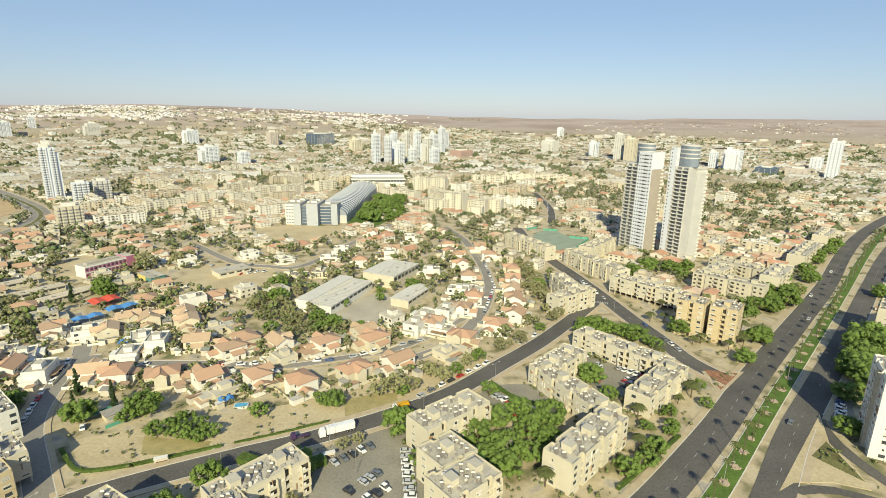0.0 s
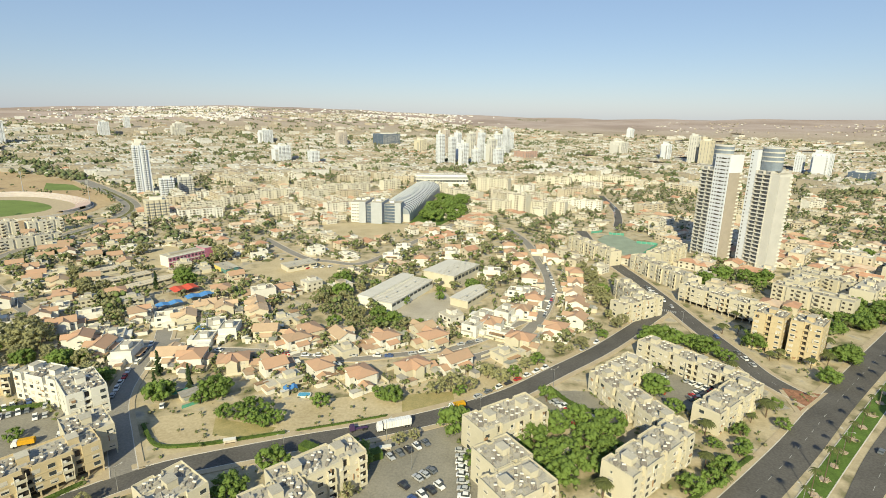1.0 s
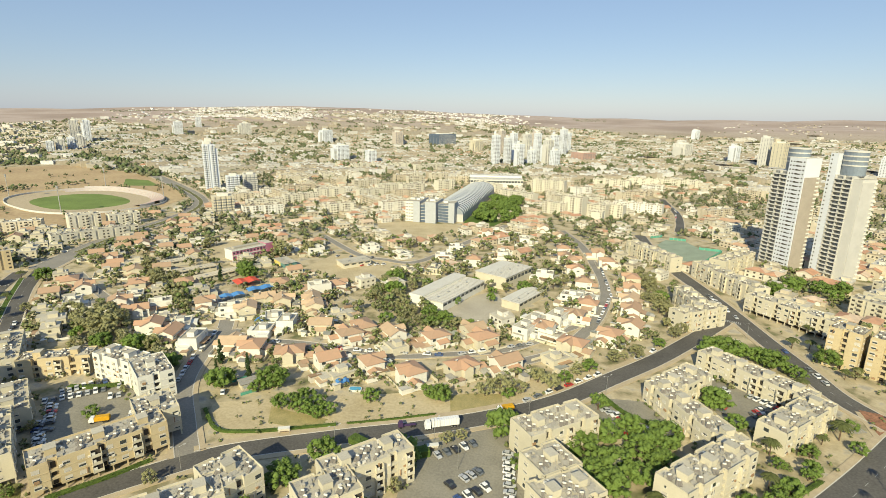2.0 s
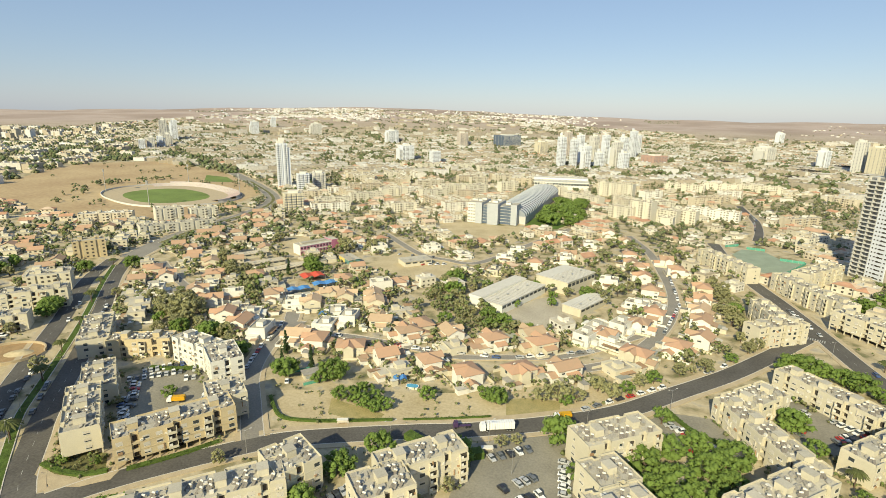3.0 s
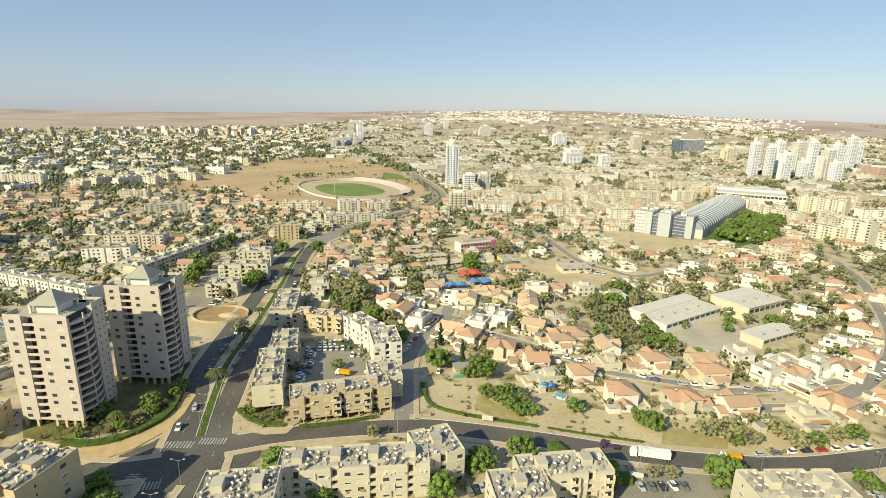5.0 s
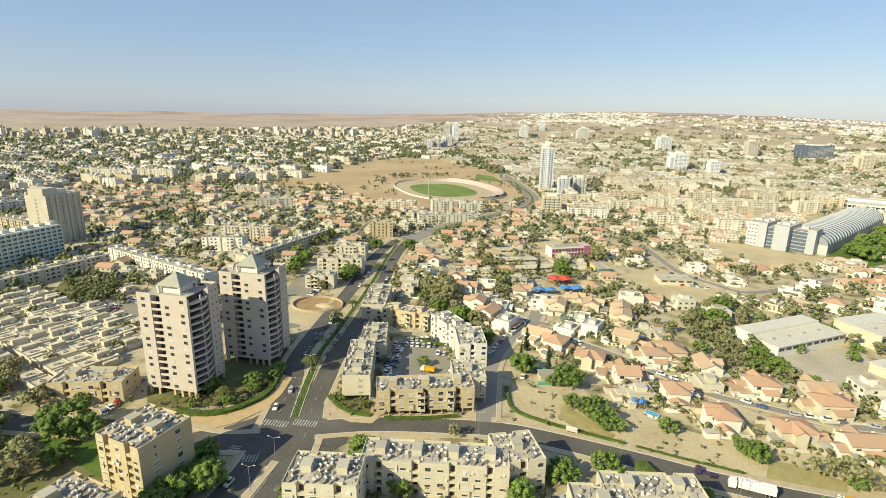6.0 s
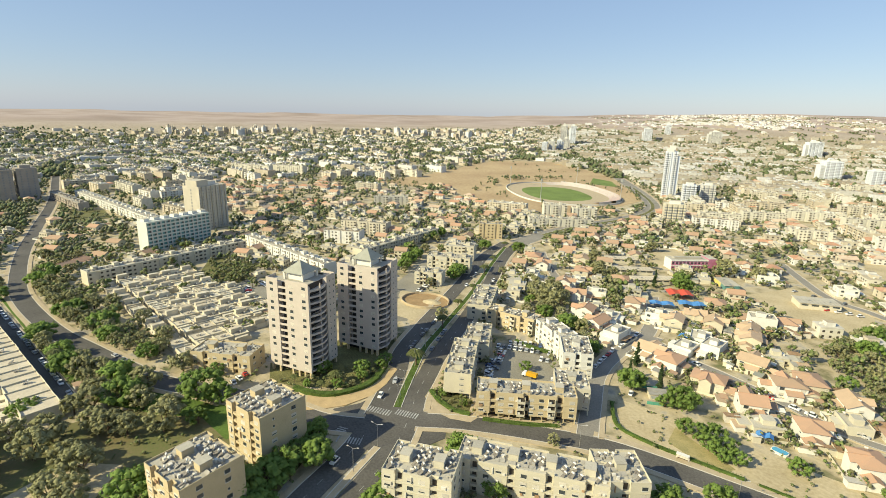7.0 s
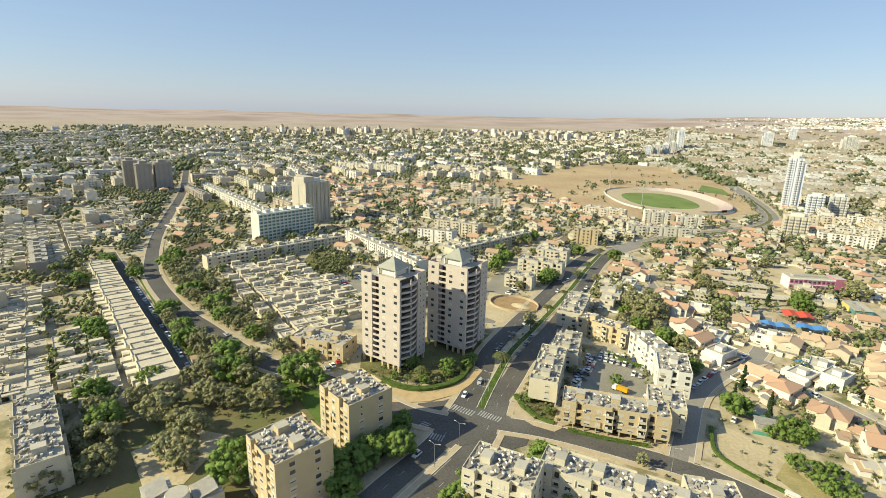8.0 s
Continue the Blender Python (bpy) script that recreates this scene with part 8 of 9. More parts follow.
                        h_far.add(tiny[rnd.randrange(8)], x, y, z, yaw, s * rnd.uniform(0.9, 1.4), s * rnd.uniform(0.9, 1.3), rnd.uniform(0.85, 1.3))
                        for _ in range(3):
                            a, b = x + rnd.uniform(-0.5, 0.5) * step, y + rnd.uniform(-0.5, 0.5) * step
                            woods.add(t_far[rnd.randrange(5)], a, b, terrain(a, b), rnd.uniform(0, 360), *(rnd.uniform(0.6, 1.0),) * 3)
                        if r > 1300:
                            a, b = x + step * 0.5, y + rnd.uniform(-0.3, 0.3) * step
                            h_far.add(tiny[rnd.randrange(8)], a, b, terrain(a, b), yaw, 1, 1, rnd.uniform(0.85, 1.2))
                    if r < 1300:
                        for _ in range(2):
                            a, b = x + rnd.uniform(-0.62, 0.62) * step, y + rnd.uniform(-0.62, 0.62) * step
                            if (a - x) ** 2 + (b - y) ** 2 > 42 and clear(a, b, 0.8):
                                woods.add((t_near if r < 500 else t_mid)[rnd.randrange(5)], a, b, terrain(a, b), rnd.uniform(0, 360), *(rnd.uniform(0.4, 0.95),) * 3)
    # big flat sheds of the works beyond the high-rises
    big = []
    for k in range(5):
        mb = MB()
        a, b, c = rnd.uniform(18, 34), rnd.uniform(12, 22), rnd.uniform(7, 12)
        mb.box(-a, a, -b, b, -3, c, 0, bottom=False)
        for i in range(4):
            y0, y1 = -b + i * b / 2, -b + (i + 1) * b / 2
            mb.poly([(-a, y0, c), (a, y0, c), (a, y1 - 0.5, c + 1.8), (-a, y1 - 0.5, c + 1.8)], 2 if k == 4 else 1)
            mb.poly([(-a, y1 - 0.5, c + 1.8), (a, y1 - 0.5, c + 1.8), (a, y1, c), (-a, y1, c)], 3)
        mb.box(a, a + 7, -b * 0.6, b * 0.5, -3, c * 0.6, 0, top=1, bottom=False)
        big.append(template(mb))
    for i in range(120):
        az, d = radians(rnd.uniform(-46, -8)), rnd.uniform(1250, 3000)
        x, y = -d * math.sin(az), d * math.cos(az)
        if clear(x, y, 30):
            h_far.add(big[rnd.randrange(5)], x, y, terrain(x, y), rnd.choice((20, 46, 110)), 1, 1, rnd.uniform(0.7, 1.2))
            take(x, y, 26)
    # the white quarter on the far hill
    cube = MB()
    cube.box(-6, 6, -5, 5, -4, 7, 0, top=1, bottom=False)
    cube = template(cube)
    for i in range(2200):
        az, d = radians(rnd.choice((rnd.gauss(33, 4.5), rnd.gauss(33, 4.5), rnd.gauss(12, 4)))), rnd.uniform(3300, 4650)
        x, y = -d * math.sin(az), d * math.cos(az)
        if noise.noise((x * 0.003, y * 0.003, 6.0)) > -0.15:
            h_hill.add(cube, x, y, terrain(x, y), rnd.choice((20, 45, 70)), rnd.uniform(0.8, 1.6), rnd.uniform(0.8, 1.3), rnd.uniform(0.6, 1.1))
    # pale settlements on the plain beyond the works
    for i in range(240):
        az, d = radians(rnd.choice((rnd.gauss(-22, 4), rnd.gauss(-33, 3), rnd.uniform(-42, -12)))), rnd.uniform(3200, 4300)
        x, y = -d * math.sin(az), d * math.cos(az)
        if noise.noise((x * 0.003, y * 0.003, 16.0)) > -0.1:
            h_far.add(cube, x, y, terrain(x, y), rnd.choice((20, 45, 70)), rnd.uniform(0.6, 1.3), rnd.uniform(0.6, 1.0), rnd.uniform(0.4, 0.7))
            woods.add(t_far[rnd.randrange(5)], x + 22, y - 26, terrain(x + 22, y - 26), rnd.uniform(0, 360), *(rnd.uniform(0.7, 1.3),) * 3)
    # dark plantation on the ridge behind the town
    for i in range(2600):
        az, d = radians(rnd.uniform(-4, 45)), rnd.uniform(4250, 4620)
        x, y = -d * math.sin(az), d * math.cos(az)
        if noise.noise((math.degrees(az) * 0.16, d * 0.004, 15.0)) > 0.05:
            woods.add(t_far[rnd.randrange(5)], x, y, terrain(x, y), rnd.uniform(0, 360), *(rnd.uniform(0.8, 1.5),) * 3)
    # scrub and trees on the ochre field and round the stadium
    for i in range(1100):
        x, y = rnd.uniform(-1150, -460), rnd.uniform(360, 900)
        ring = math.hypot((x + 625) / 1.5, y - 566)
        if inside(x, y, PATCHES[0]) and ring > 98 and (noise.noise((x * 0.012, y * 0.012, 3.0)) > 0.3 or ring < 112):
            woods.add(t_mid[rnd.randrange(5)], x, y, 0, rnd.uniform(0, 360), *(rnd.uniform(0.5, 1.5),) * 3)
    for q, d in along(ROAD_STADIUM, 11.0):
        n = Vector((-d.y, d.x, 0))
        for side in (-14, 14):
            if rnd.random() < 0.7:
                p = q + n * (side + rnd.uniform(-3, 3))
                woods.add(t_mid[rnd.randrange(5)], p.x, p.y, terrain(p.x, p.y), rnd.uniform(0, 360), *(rnd.uniform(0.6, 1.3),) * 3)
    # trees that stand in the courts of the low houses
    for pts in COURTS:
        for i in range(150):
            x, y = rnd.uniform(min(p[0] for p in pts), max(p[0] for p in pts)), rnd.uniform(min(p[1] for p in pts), max(p[1] for p in pts))
            if inside(x, y, pts) and noise.noise((x * 0.02, y * 0.02, 12.0)) > 0.05:
                woods.add(t_near[rnd.randrange(5)], x, y, 0, rnd.uniform(0, 360), *(rnd.uniform(0.7, 1.2),) * 3)
    # groves: dense planting in the park and along the western road
    def grove(pts, gap, low, high, thin=0.15):
        xs, ys = [p[0] for p in pts], [p[1] for p in pts]
        x = min(xs)
        while x < max(xs):
            y = min(ys)
            while y < max(ys):
                a, b = x + rnd.uniform(-0.45, 0.45) * gap, y + rnd.uniform(-0.45, 0.45) * gap
                if inside(a, b, pts) and rnd.random() > thin and clear(a, b, 0.5) and not any((q.x - a) ** 2 + (q.y - b) ** 2 < 100 for q, _ in MEDIAN_LINE) and noise.noise((a * 0.05, b * 0.05, 4.0)) > -0.25:
                    far = math.hypot(a, b) > 420
                    woods.add((t_mid if far else t_big)[rnd.randrange(5)], a, b, terrain(a, b), rnd.uniform(0, 360), *(rnd.uniform(low, high),) * 3)
                y += gap
            x += gap
    t_big = [leaf_template(80 + k, 20, 10, 0.30, 3.6, 4.8, 1.4, 0.22, True, True) for k in range(5)]
    grove([(-236, -2), (-300, -38), (-440, -80), (-440, -62), (-400, -50), (-300, -14), (-262, 4)], 7.5, 0.7, 1.3, 0.15)
    grove([(-250, -34), (-330, -66), (-440, -104), (-440, -92), (-330, -54), (-250, -22)], 7.5, 0.7, 1.2, 0.15)
    grove([(-440, -84), (-640, -104), (-860, -116), (-860, -60), (-640, -40), (-520, -60), (-450, -50)], 13.0, 0.8, 1.3, 0.3)
    grove([(-440, -118), (-700, -130), (-860, -140), (-840, -230), (-700, -200), (-640, -150), (-460, -146)], 12.0, 0.9, 1.5, 0.2)
    grove([(-390, -142), (-470, -176), (-520, -220), (-440, -210), (-380, -176)], 11.0, 0.9, 1.4, 0.2)
    grove([(-520, -40), (-600, -20), (-590, 0), (-500, -14), (-470, -36)], 12.0, 0.8, 1.2, 0.2)
    grove([(-98, 640), (-66, 622), (-52, 690), (-84, 790), (-102, 780), (-98, 690)], 9.0, 0.9, 1.5, 0.1)
    grove([(-72, 600), (-52, 590), (-42, 660), (-58, 640)], 9.0, 0.8, 1.2, 0.2)
    grove([(150, 372), (206, 372), (200, 420), (160, 425)], 9.0, 0.8, 1.3, 0.2)
    grove([(222, 250), (320, 342), (420, 445), (440, 430), (340, 330), (240, 236)], 9.0, 0.8, 1.3, 0.2)
    grove([(240, 345), (330, 428), (420, 520), (440, 540), (430, 548), (320, 440), (232, 352)], 8.0, 0.7, 1.1, 0.2)
    grove([(-100, 262), (-60, 262), (-40, 272), (-72, 286), (-104, 300), (-118, 330), (-128, 320)], 7.0, 0.7, 1.2, 0.15)
    grove([(13, 608), (60, 627), (56, 536), (16, 522)], 11, 1.2, 1.9, 0.15)
    grove([(54, 624), (82, 620), (72, 521), (52, 518)], 11, 1.2, 1.8, 0.2)
    grove([(-812, 575), (-784, 680), (-756, 700), (-790, 585)], 9, 1.1, 1.8, 0.1)
    grove([(-800, 546), (-779, 556), (-724, 516), (-733, 499)], 12, 1.2, 1.7, 0.1)
    grove([(-906, 300), (-894, 357), (-782, 322), (-784, 267)], 13, 1.3, 1.9, 0.1)
    grove([(-790, 350), (-748, 384), (-709, 412), (-700, 392), (-747, 340)], 11, 1.2, 1.8, 0.1)
    grove([(-710, 136), (-670, 205), (-571, 174), (-599, 113)], 13, 1.1, 1.8, 0.3)
    grove([(-602, 91), (-584, 140), (-513, 122), (-531, 84)], 11, 1.1, 1.7, 0.15)
    grove([(-852, 49), (-823, 98), (-696, 81), (-721, 39)], 14, 1.2, 1.8, 0.2)
    grove([(-1357, -145), (-1303, -64), (-912, -49), (-948, -107)], 16, 1.2, 1.9, 0.3)
    grove([(-797, 1442), (-724, 1551), (-604, 1289), (-670, 1210)], 16, 1.4, 2.2, 0.1)
    grove([(-505, 435), (-398, 429), (-381, 389), (-438, 373)], 9, 0.9, 1.5, 0.4)
    grove([(-466, 380), (-404, 407), (-380, 367), (-414, 336)], 9, 1, 1.5, 0.15)
    grove([(-758, 388), (-717, 409), (-667, 379), (-694, 353)], 12, 1.1, 1.6, 0.2)
    grove([(-616, 272), (-542, 304), (-515, 283), (-562, 246)], 11, 1.1, 1.7, 0.3)
    grove([(-107, 1560), (91, 1726), (82, 1516), (-91, 1348)], 18, 1.5, 2.3, 0.2)
    grove([(164, 1680), (657, 2124), (544, 1746), (140, 1417)], 20, 1.5, 2.3, 0.2)
    grove([(-372, 1584), (-252, 1684), (-205, 1382), (-305, 1307)], 18, 1.5, 2.3, 0.15)
    grove([(70, 2135), (284, 2350), (242, 1988), (62, 1823)], 24, 1.6, 2.4, 0.2)
    grove([(-415, 519), (-382, 542), (-354, 493), (-373, 472)], 10, 1.1, 1.6, 0.2)
    grove([(-261, 262), (-273, 325), (-224, 273), (-221, 239)], 9, 0.9, 1.4, 0.2)
    grove([(-440, -104), (-700, -126), (-1000, -150), (-1000, -176), (-700, -146), (-440, -124)], 12, 1.0, 1.7, 0.15)
    grove([(-480, -84), (-700, -100), (-1000, -124), (-1000, -96), (-700, -74), (-480, -60)], 12, 1.0, 1.7, 0.15)
    grove([(66, 490), (100, 470), (95, 518), (104, 548), (92, 560), (70, 570)], 10, 1.0, 1.7, 0.15)
    grove([(118, 545), (136, 515), (150, 512), (160, 560), (126, 575)], 9, 1.0, 1.6, 0.2)
    grove([(128, 500), (160, 500), (160, 580), (132, 570)], 10, 1.0, 1.6, 0.25)
    grove([(96, 548), (116, 540), (124, 548), (112, 570), (98, 564)], 9, 0.8, 1.3, 0.3)
    # shaded trees behind the eastern boulevard
    grove([(228, 292), (277, 330), (293, 318), (262, 281), (218, 243), (196, 226), (196, 240)], 9, 1.1, 1.7, 0.1)
    grove([(170, 200), (184, 224), (192, 222), (178, 196)], 8, 0.9, 1.4, 0.2)
    # planting of the western quarters
    grove([(-956, -291), (-937, -218), (-820, -170), (-681, -122), (-610, -114), (-600, -124), (-756, -172), (-828, -219)], 11, 1.1, 1.8, 0.15)
    grove([(-535, -124), (-585, -112), (-450, -112), (-440, -126), (-470, -146), (-516, -150)], 9, 1.0, 1.6, 0.15)
    grove([(-478, -155), (-474, -143), (-325, -101), (-329, -114)], 8, 0.9, 1.4, 0.15)
    grove([(-408, 24), (-444, 34), (-444, 52), (-413, 64), (-378, 48), (-366, 31)], 7.5, 0.9, 1.4, 0.2)
    grove([(-785, -164), (-802, -121), (-697, -110), (-605, -110), (-649, -139)], 9, 1.0, 1.7, 0.1)
    grove([(-682, -68), (-640, -32), (-587, -25), (-559, -26), (-591, -60)], 9, 0.9, 1.5, 0.2)
    grove([(-839, -89), (-831, -67), (-740, -58), (-735, -84)], 9, 1.0, 1.6, 0.1)
    grove([(-868, -15), (-828, 26), (-692, 20), (-758, -10)], 9, 1.1, 1.8, 0.1)
    grove([(-1048, -123), (-1077, -109), (-839, -89), (-811, -94)], 10, 1.2, 1.8, 0.1)
    grove([(-625, 69), (-697, 191), (-586, 161), (-538, 62)], 10, 0.9, 1.5, 0.3)
    grove([(-898, 124), (-887, 155), (-809, 141), (-819, 113)], 10, 1.1, 1.7, 0.1)
    grove([(-1220, -56), (-1226, 84), (-982, 65), (-1008, -8)], 13, 1.3, 2.0, 0.25)
    grove([(-1150, 400), (-1060, 490), (-1000, 540), (-985, 520), (-1040, 440), (-1100, 370)], 13, 1.2, 2.0, 0.3)
    # white tower blocks in rows along the western edge of the town
    for i in range(95):
        az = rnd.choice((rnd.uniform(74, 90), rnd.uniform(52, 66), rnd.uniform(50, 92)))
        d = 2420 + 90 * math.sin(az * 0.5) + rnd.uniform(-130, 130)
        x, y = -d * math.sin(radians(az)), d * math.cos(radians(az))
        h_far.add(dull[rnd.randrange(9)], x, y, terrain(x, y), rnd.choice((20, 110)), 0.55, 1.1, rnd.uniform(1.6, 2.9))
    bush = [leaf_template(90 + k, 2, 6, 0.25, 0.8, 1.2, 0.1, 0.6, False, True) for k in range(5)]
    # yards of the villas: trees, shrubs and sheds
    shed_mats = [M["cream"], M["flat_roof"], M["tile"], M["pale_tile"], M["shutter"], M["rust"], M["lead"], M["white"], M["concrete_slab"]]
    sheds = Heap(shed_mats)
    kinds = []
    for k in range(14):
        mb = MB()
        a, b, h = rnd.uniform(1.0, 3.2), rnd.uniform(1.0, 1.8), rnd.uniform(2.0, 2.8)
        mb.box(-a, a, -b, b, 0, h, (0, 4, 7)[k % 3], bottom=False)
        mb.poly([(-a - 0.3, -b - 0.3, h + 0.02), (a + 0.3, -b - 0.3, h + 0.02), (a + 0.3, b + 0.3, h + 0.45), (-a - 0.3, b + 0.3, h + 0.45)], 1 + k % 8)
        mb.poly([(-a - 0.3, b + 0.3, h + 0.4), (a + 0.3, b + 0.3, h + 0.4), (a + 0.3, -b - 0.3, h - 0.03), (-a - 0.3, -b - 0.3, h - 0.03)], 1 + k % 8)
        kinds.append(template(mb))
    for o in list(scene.collection.objects):
        if o.parent or o.get("category") != "house" or o.name.startswith("courtyard"):
            continue
        x, y = o.matrix_basis.translation.xy
        for _ in range(8):
            a, d = rnd.uniform(0, 6.283), rnd.uniform(8.2, 14.0)
            px, py = x + d * math.cos(a), y + d * math.sin(a)
            if clear(px, py, 0.2) and not any(inside(px, py, p) for p in PATCHES[2:3]):
                woods.add(t_near[rnd.randrange(5)], px, py, 0, rnd.uniform(0, 360), *(0.4 + 0.85 * rnd.random() ** 1.5,) * 3)
                take(px, py, 0.6)
        if x * x + y * y < 340 ** 2:
            for k in range(16):
                p = o.matrix_basis @ Vector((rnd.choice((-1, 1)) * 8.6, rnd.uniform(-9, 9), 0) if k % 2 else (rnd.uniform(-9, 9), rnd.choice((-1, 1)) * 9.4, 0))
                if not on_other_road(p.x, p.y, -1, 1.0):
                    woods.add(bush[rnd.randrange(5)], p.x, p.y, 0, rnd.uniform(0, 360), *(rnd.uniform(0.7, 1.5),) * 3)
        for _ in range(6):
            a, d = rnd.uniform(0, 6.283), rnd.uniform(8.5, 13.0)
            px, py = x + d * math.cos(a), y + d * math.sin(a)
            if clear(px, py, 0.3):
                sheds.add(kinds[rnd.randrange(14)], px, py, 0, math.degrees(o.matrix_basis.to_euler().z) + rnd.choice((0, 90)))
                take(px, py, 1.5)
    # low shrubs and weeds in the open ground of the estate
    for _ in range(5200):
        a, d = radians(rnd.uniform(-48, 118)), 120 + 420 * rnd.random() ** 1.3
        px, py = -d * math.sin(a), d * math.cos(a)
        if clear(px, py, 0.1) and noise.noise((px * 0.03, py * 0.03, 8.0)) > -0.12 and not any(inside(px, py, p) for p in PATCHES if p is not PATCHES[2]):
            woods.add(bush[rnd.randrange(5)], px, py, 0, rnd.uniform(0, 360), *(rnd.uniform(0.4, 1.5),) * 3)
    # clipped shrubs and weeds at the foot of the apartment blocks
    for o in list(scene.collection.objects):
        if o.parent or not o.name.startswith("apartment_block") or o.matrix_basis.translation.length > 330:
            continue
        box = [c for c in o.children if c.name.startswith("wall")][0].bound_box
        a, b = max(q[0] for q in box), max(q[1] for q in box)
        for _ in range(int((a + b) * 1.3)):
            if rnd.random() < a / (a + b):
                p = Vector((rnd.uniform(-a, a), rnd.choice((-1, 1)) * (b + rnd.uniform(1.2, 3.6)), 0))
            else:
                p = Vector((rnd.choice((-1, 1)) * (a + rnd.uniform(1.2, 3.6)), rnd.uniform(-b, b), 0))
            p = o.matrix_basis @ p
            if not on_other_road(p.x, p.y, -1, 2.8):
                woods.add(bush[rnd.randrange(5)], p.x, p.y, 0.05, rnd.uniform(0, 360), *(rnd.uniform(0.7, 1.9),) * 3)
    # undergrowth in the park and the gardens of the blocks
    for pts, n in (([(-150, 0), (-186, 30), (-226, 2), (-222, -60), (-170, -84), (-140, -40)], 260), ([(-212, 46), (-196, 72), (-214, 100), (-222, 36)], 150), ([(-184, 42), (-170, 46), (-146, 22), (-150, 0), (-184, 24)], 110), ([(-179, 96.4), (-172, 95.5), (-162.5, 97.3), (-157, 102), (-166, 110), (-182, 105)], 45), ([(-262, -4), (-440, -70), (-440, -56), (-300, -10)], 120),
                   ([(60, 146), (110, 190), (122, 214), (112, 216), (70, 168)], 70), ([(131, 231), (146, 228), (129, 212)], 30), ([(138, 165), (150, 174), (147, 151)], 24), ([(-44, 192), (14, 226), (22, 242), (-2, 228), (-40, 206)], 70)):
        for _ in range(n):
            px, py = rnd.uniform(min(p[0] for p in pts), max(p[0] for p in pts)), rnd.uniform(min(p[1] for p in pts), max(p[1] for p in pts))
            if inside(px, py, pts):
                woods.add(bush[rnd.randrange(5)], px, py, 0.1, rnd.uniform(0, 360), *(rnd.uniform(0.5, 1.6),) * 3)
    sheds.finish("yard_sheds", "small sheds and lean-to roofs in the villa yards", "sheds")
    h_mid.finish("town_buildings", "dense cream houses and apartment blocks of the middle town", "buildings")
    h_hill.finish("hill_town_buildings", "white houses of a quarter on the far hill", "buildings")
    h_far.finish("far_town_buildings", "pale distant town spread to the desert edge", "buildings")
    woods.finish("town_trees", "many scattered dusty green trees between buildings", "trees", True)


town()
tagged(new("garden_walls", GARDEN.data("garden_walls")), "low rendered garden walls round the villa plots", "walls", kind="stuff")

# ---- vehicles and street furniture ----
PAINT = [mat("car_" + n, c, 0.03, 0.3, 1.0, 4.0, spec=0.6) for n, c in (("white", (0.75, 0.75, 0.74)), ("silver", (0.42, 0.43, 0.44)), ("black", (0.03, 0.03, 0.035)), ("grey", (0.14, 0.15, 0.16)), ("red", (0.42, 0.03, 0.03)), ("blue", (0.05, 0.09, 0.22)))]
PAINT_NAMES = ("white", "silver", "black", "dark grey", "red", "blue")


def profile(mb, pts, half, mi):
    """A side outline (x, z) drawn out to both sides."""
    k = len(pts)
    n = len(mb.v)
    mb.v.extend((x, -half, z) for x, z in pts)
    mb.v.extend((x, half, z) for x, z in pts)
    for i in range(k):
        j = (i + 1) % k
        mb.f.append((n + i, n + k + i, n + k + j, n + j))
        mb.m.append(mi)
    mb.f.append(tuple(range(n, n + k)))
    mb.f.append(tuple(range(n + 2 * k - 1, n + k - 1, -1)))
    mb.m.extend((mi, mi))


def car_meshes(paint, van=False, tyres=False):
    body = MB(paint, M["rubber"])
    if tyres:
        for wx in (-1.35, 1.35):
            body.box(wx - 0.3, wx + 0.3, -0.84, 0.84, 0.0, 0.5, 1)
    top = 1.42 if not van else 1.75
    profile(body, [(-1.35, top), (0.42, top), (0.3, top + 0.06), (-1.2, top + 0.07)], 0.76, 0)
    profile(body, [(-2.15, 0.3), (2.15, 0.3), (2.2, 0.62), (2.05, 0.85), (1.05, 0.98), (-1.75, 1.0), (-2.15, 0.85)], 0.86, 0)
    cab = MB(M["glass"])
    profile(cab, [(-1.8, 0.98), (1.05, 0.96), (0.35, top - 0.02), (-1.25, top)], 0.74, 0)
    return body.data("body"), cab.data("cabin_glass")


CAR_MESH = [car_meshes(p, i == 0) for i, p in enumerate(PAINT)]
FAR_BODY = [car_meshes(p, i == 0, True)[0] for i, p in enumerate(PAINT)]
WHEEL = MB(M["rubber"], M["metal"])
WHEEL.tube((0, -0.1, 0.31), (0, 0.1, 0.31), 0.31, 0.31, 10, 0)
WHEEL.tube((0, -0.115, 0.31), (0, 0.115, 0.31), 0.17, 0.17, 8, 1)
WHEEL = WHEEL.data("wheel")
CAR_FIRST = {}
CAR_RND = random.Random(8)


def car(x, y, yaw, colour=None, z=0.14):
    c = CAR_RND.choice((0, 0, 0, 0, 0, 1, 1, 1, 2, 3, 3, 3, 5, 0, 1, 4)) if colour is None else colour
    m = pose(x, y, z, 0, 0, yaw)
    far = math.hypot(x, y) > 230
    if (c, far) in CAR_FIRST:
        return copy_thing(CAR_FIRST[c, far], m)
    t = thing("car", PAINT_NAMES[c] + " hatchback car parked on asphalt", "car", m, "cars")
    a, b = CAR_MESH[c]
    part("body", FAR_BODY[c] if far else a, t)
    part("cabin_glass", b, t)
    CAR_FIRST[c, far] = t
    if far:
        return t
    for wx in (-1.35, 1.35):
        for wy in (-0.8, 0.8):
            part("wheel", WHEEL, t, m=pose(wx, wy, 0))
    return t


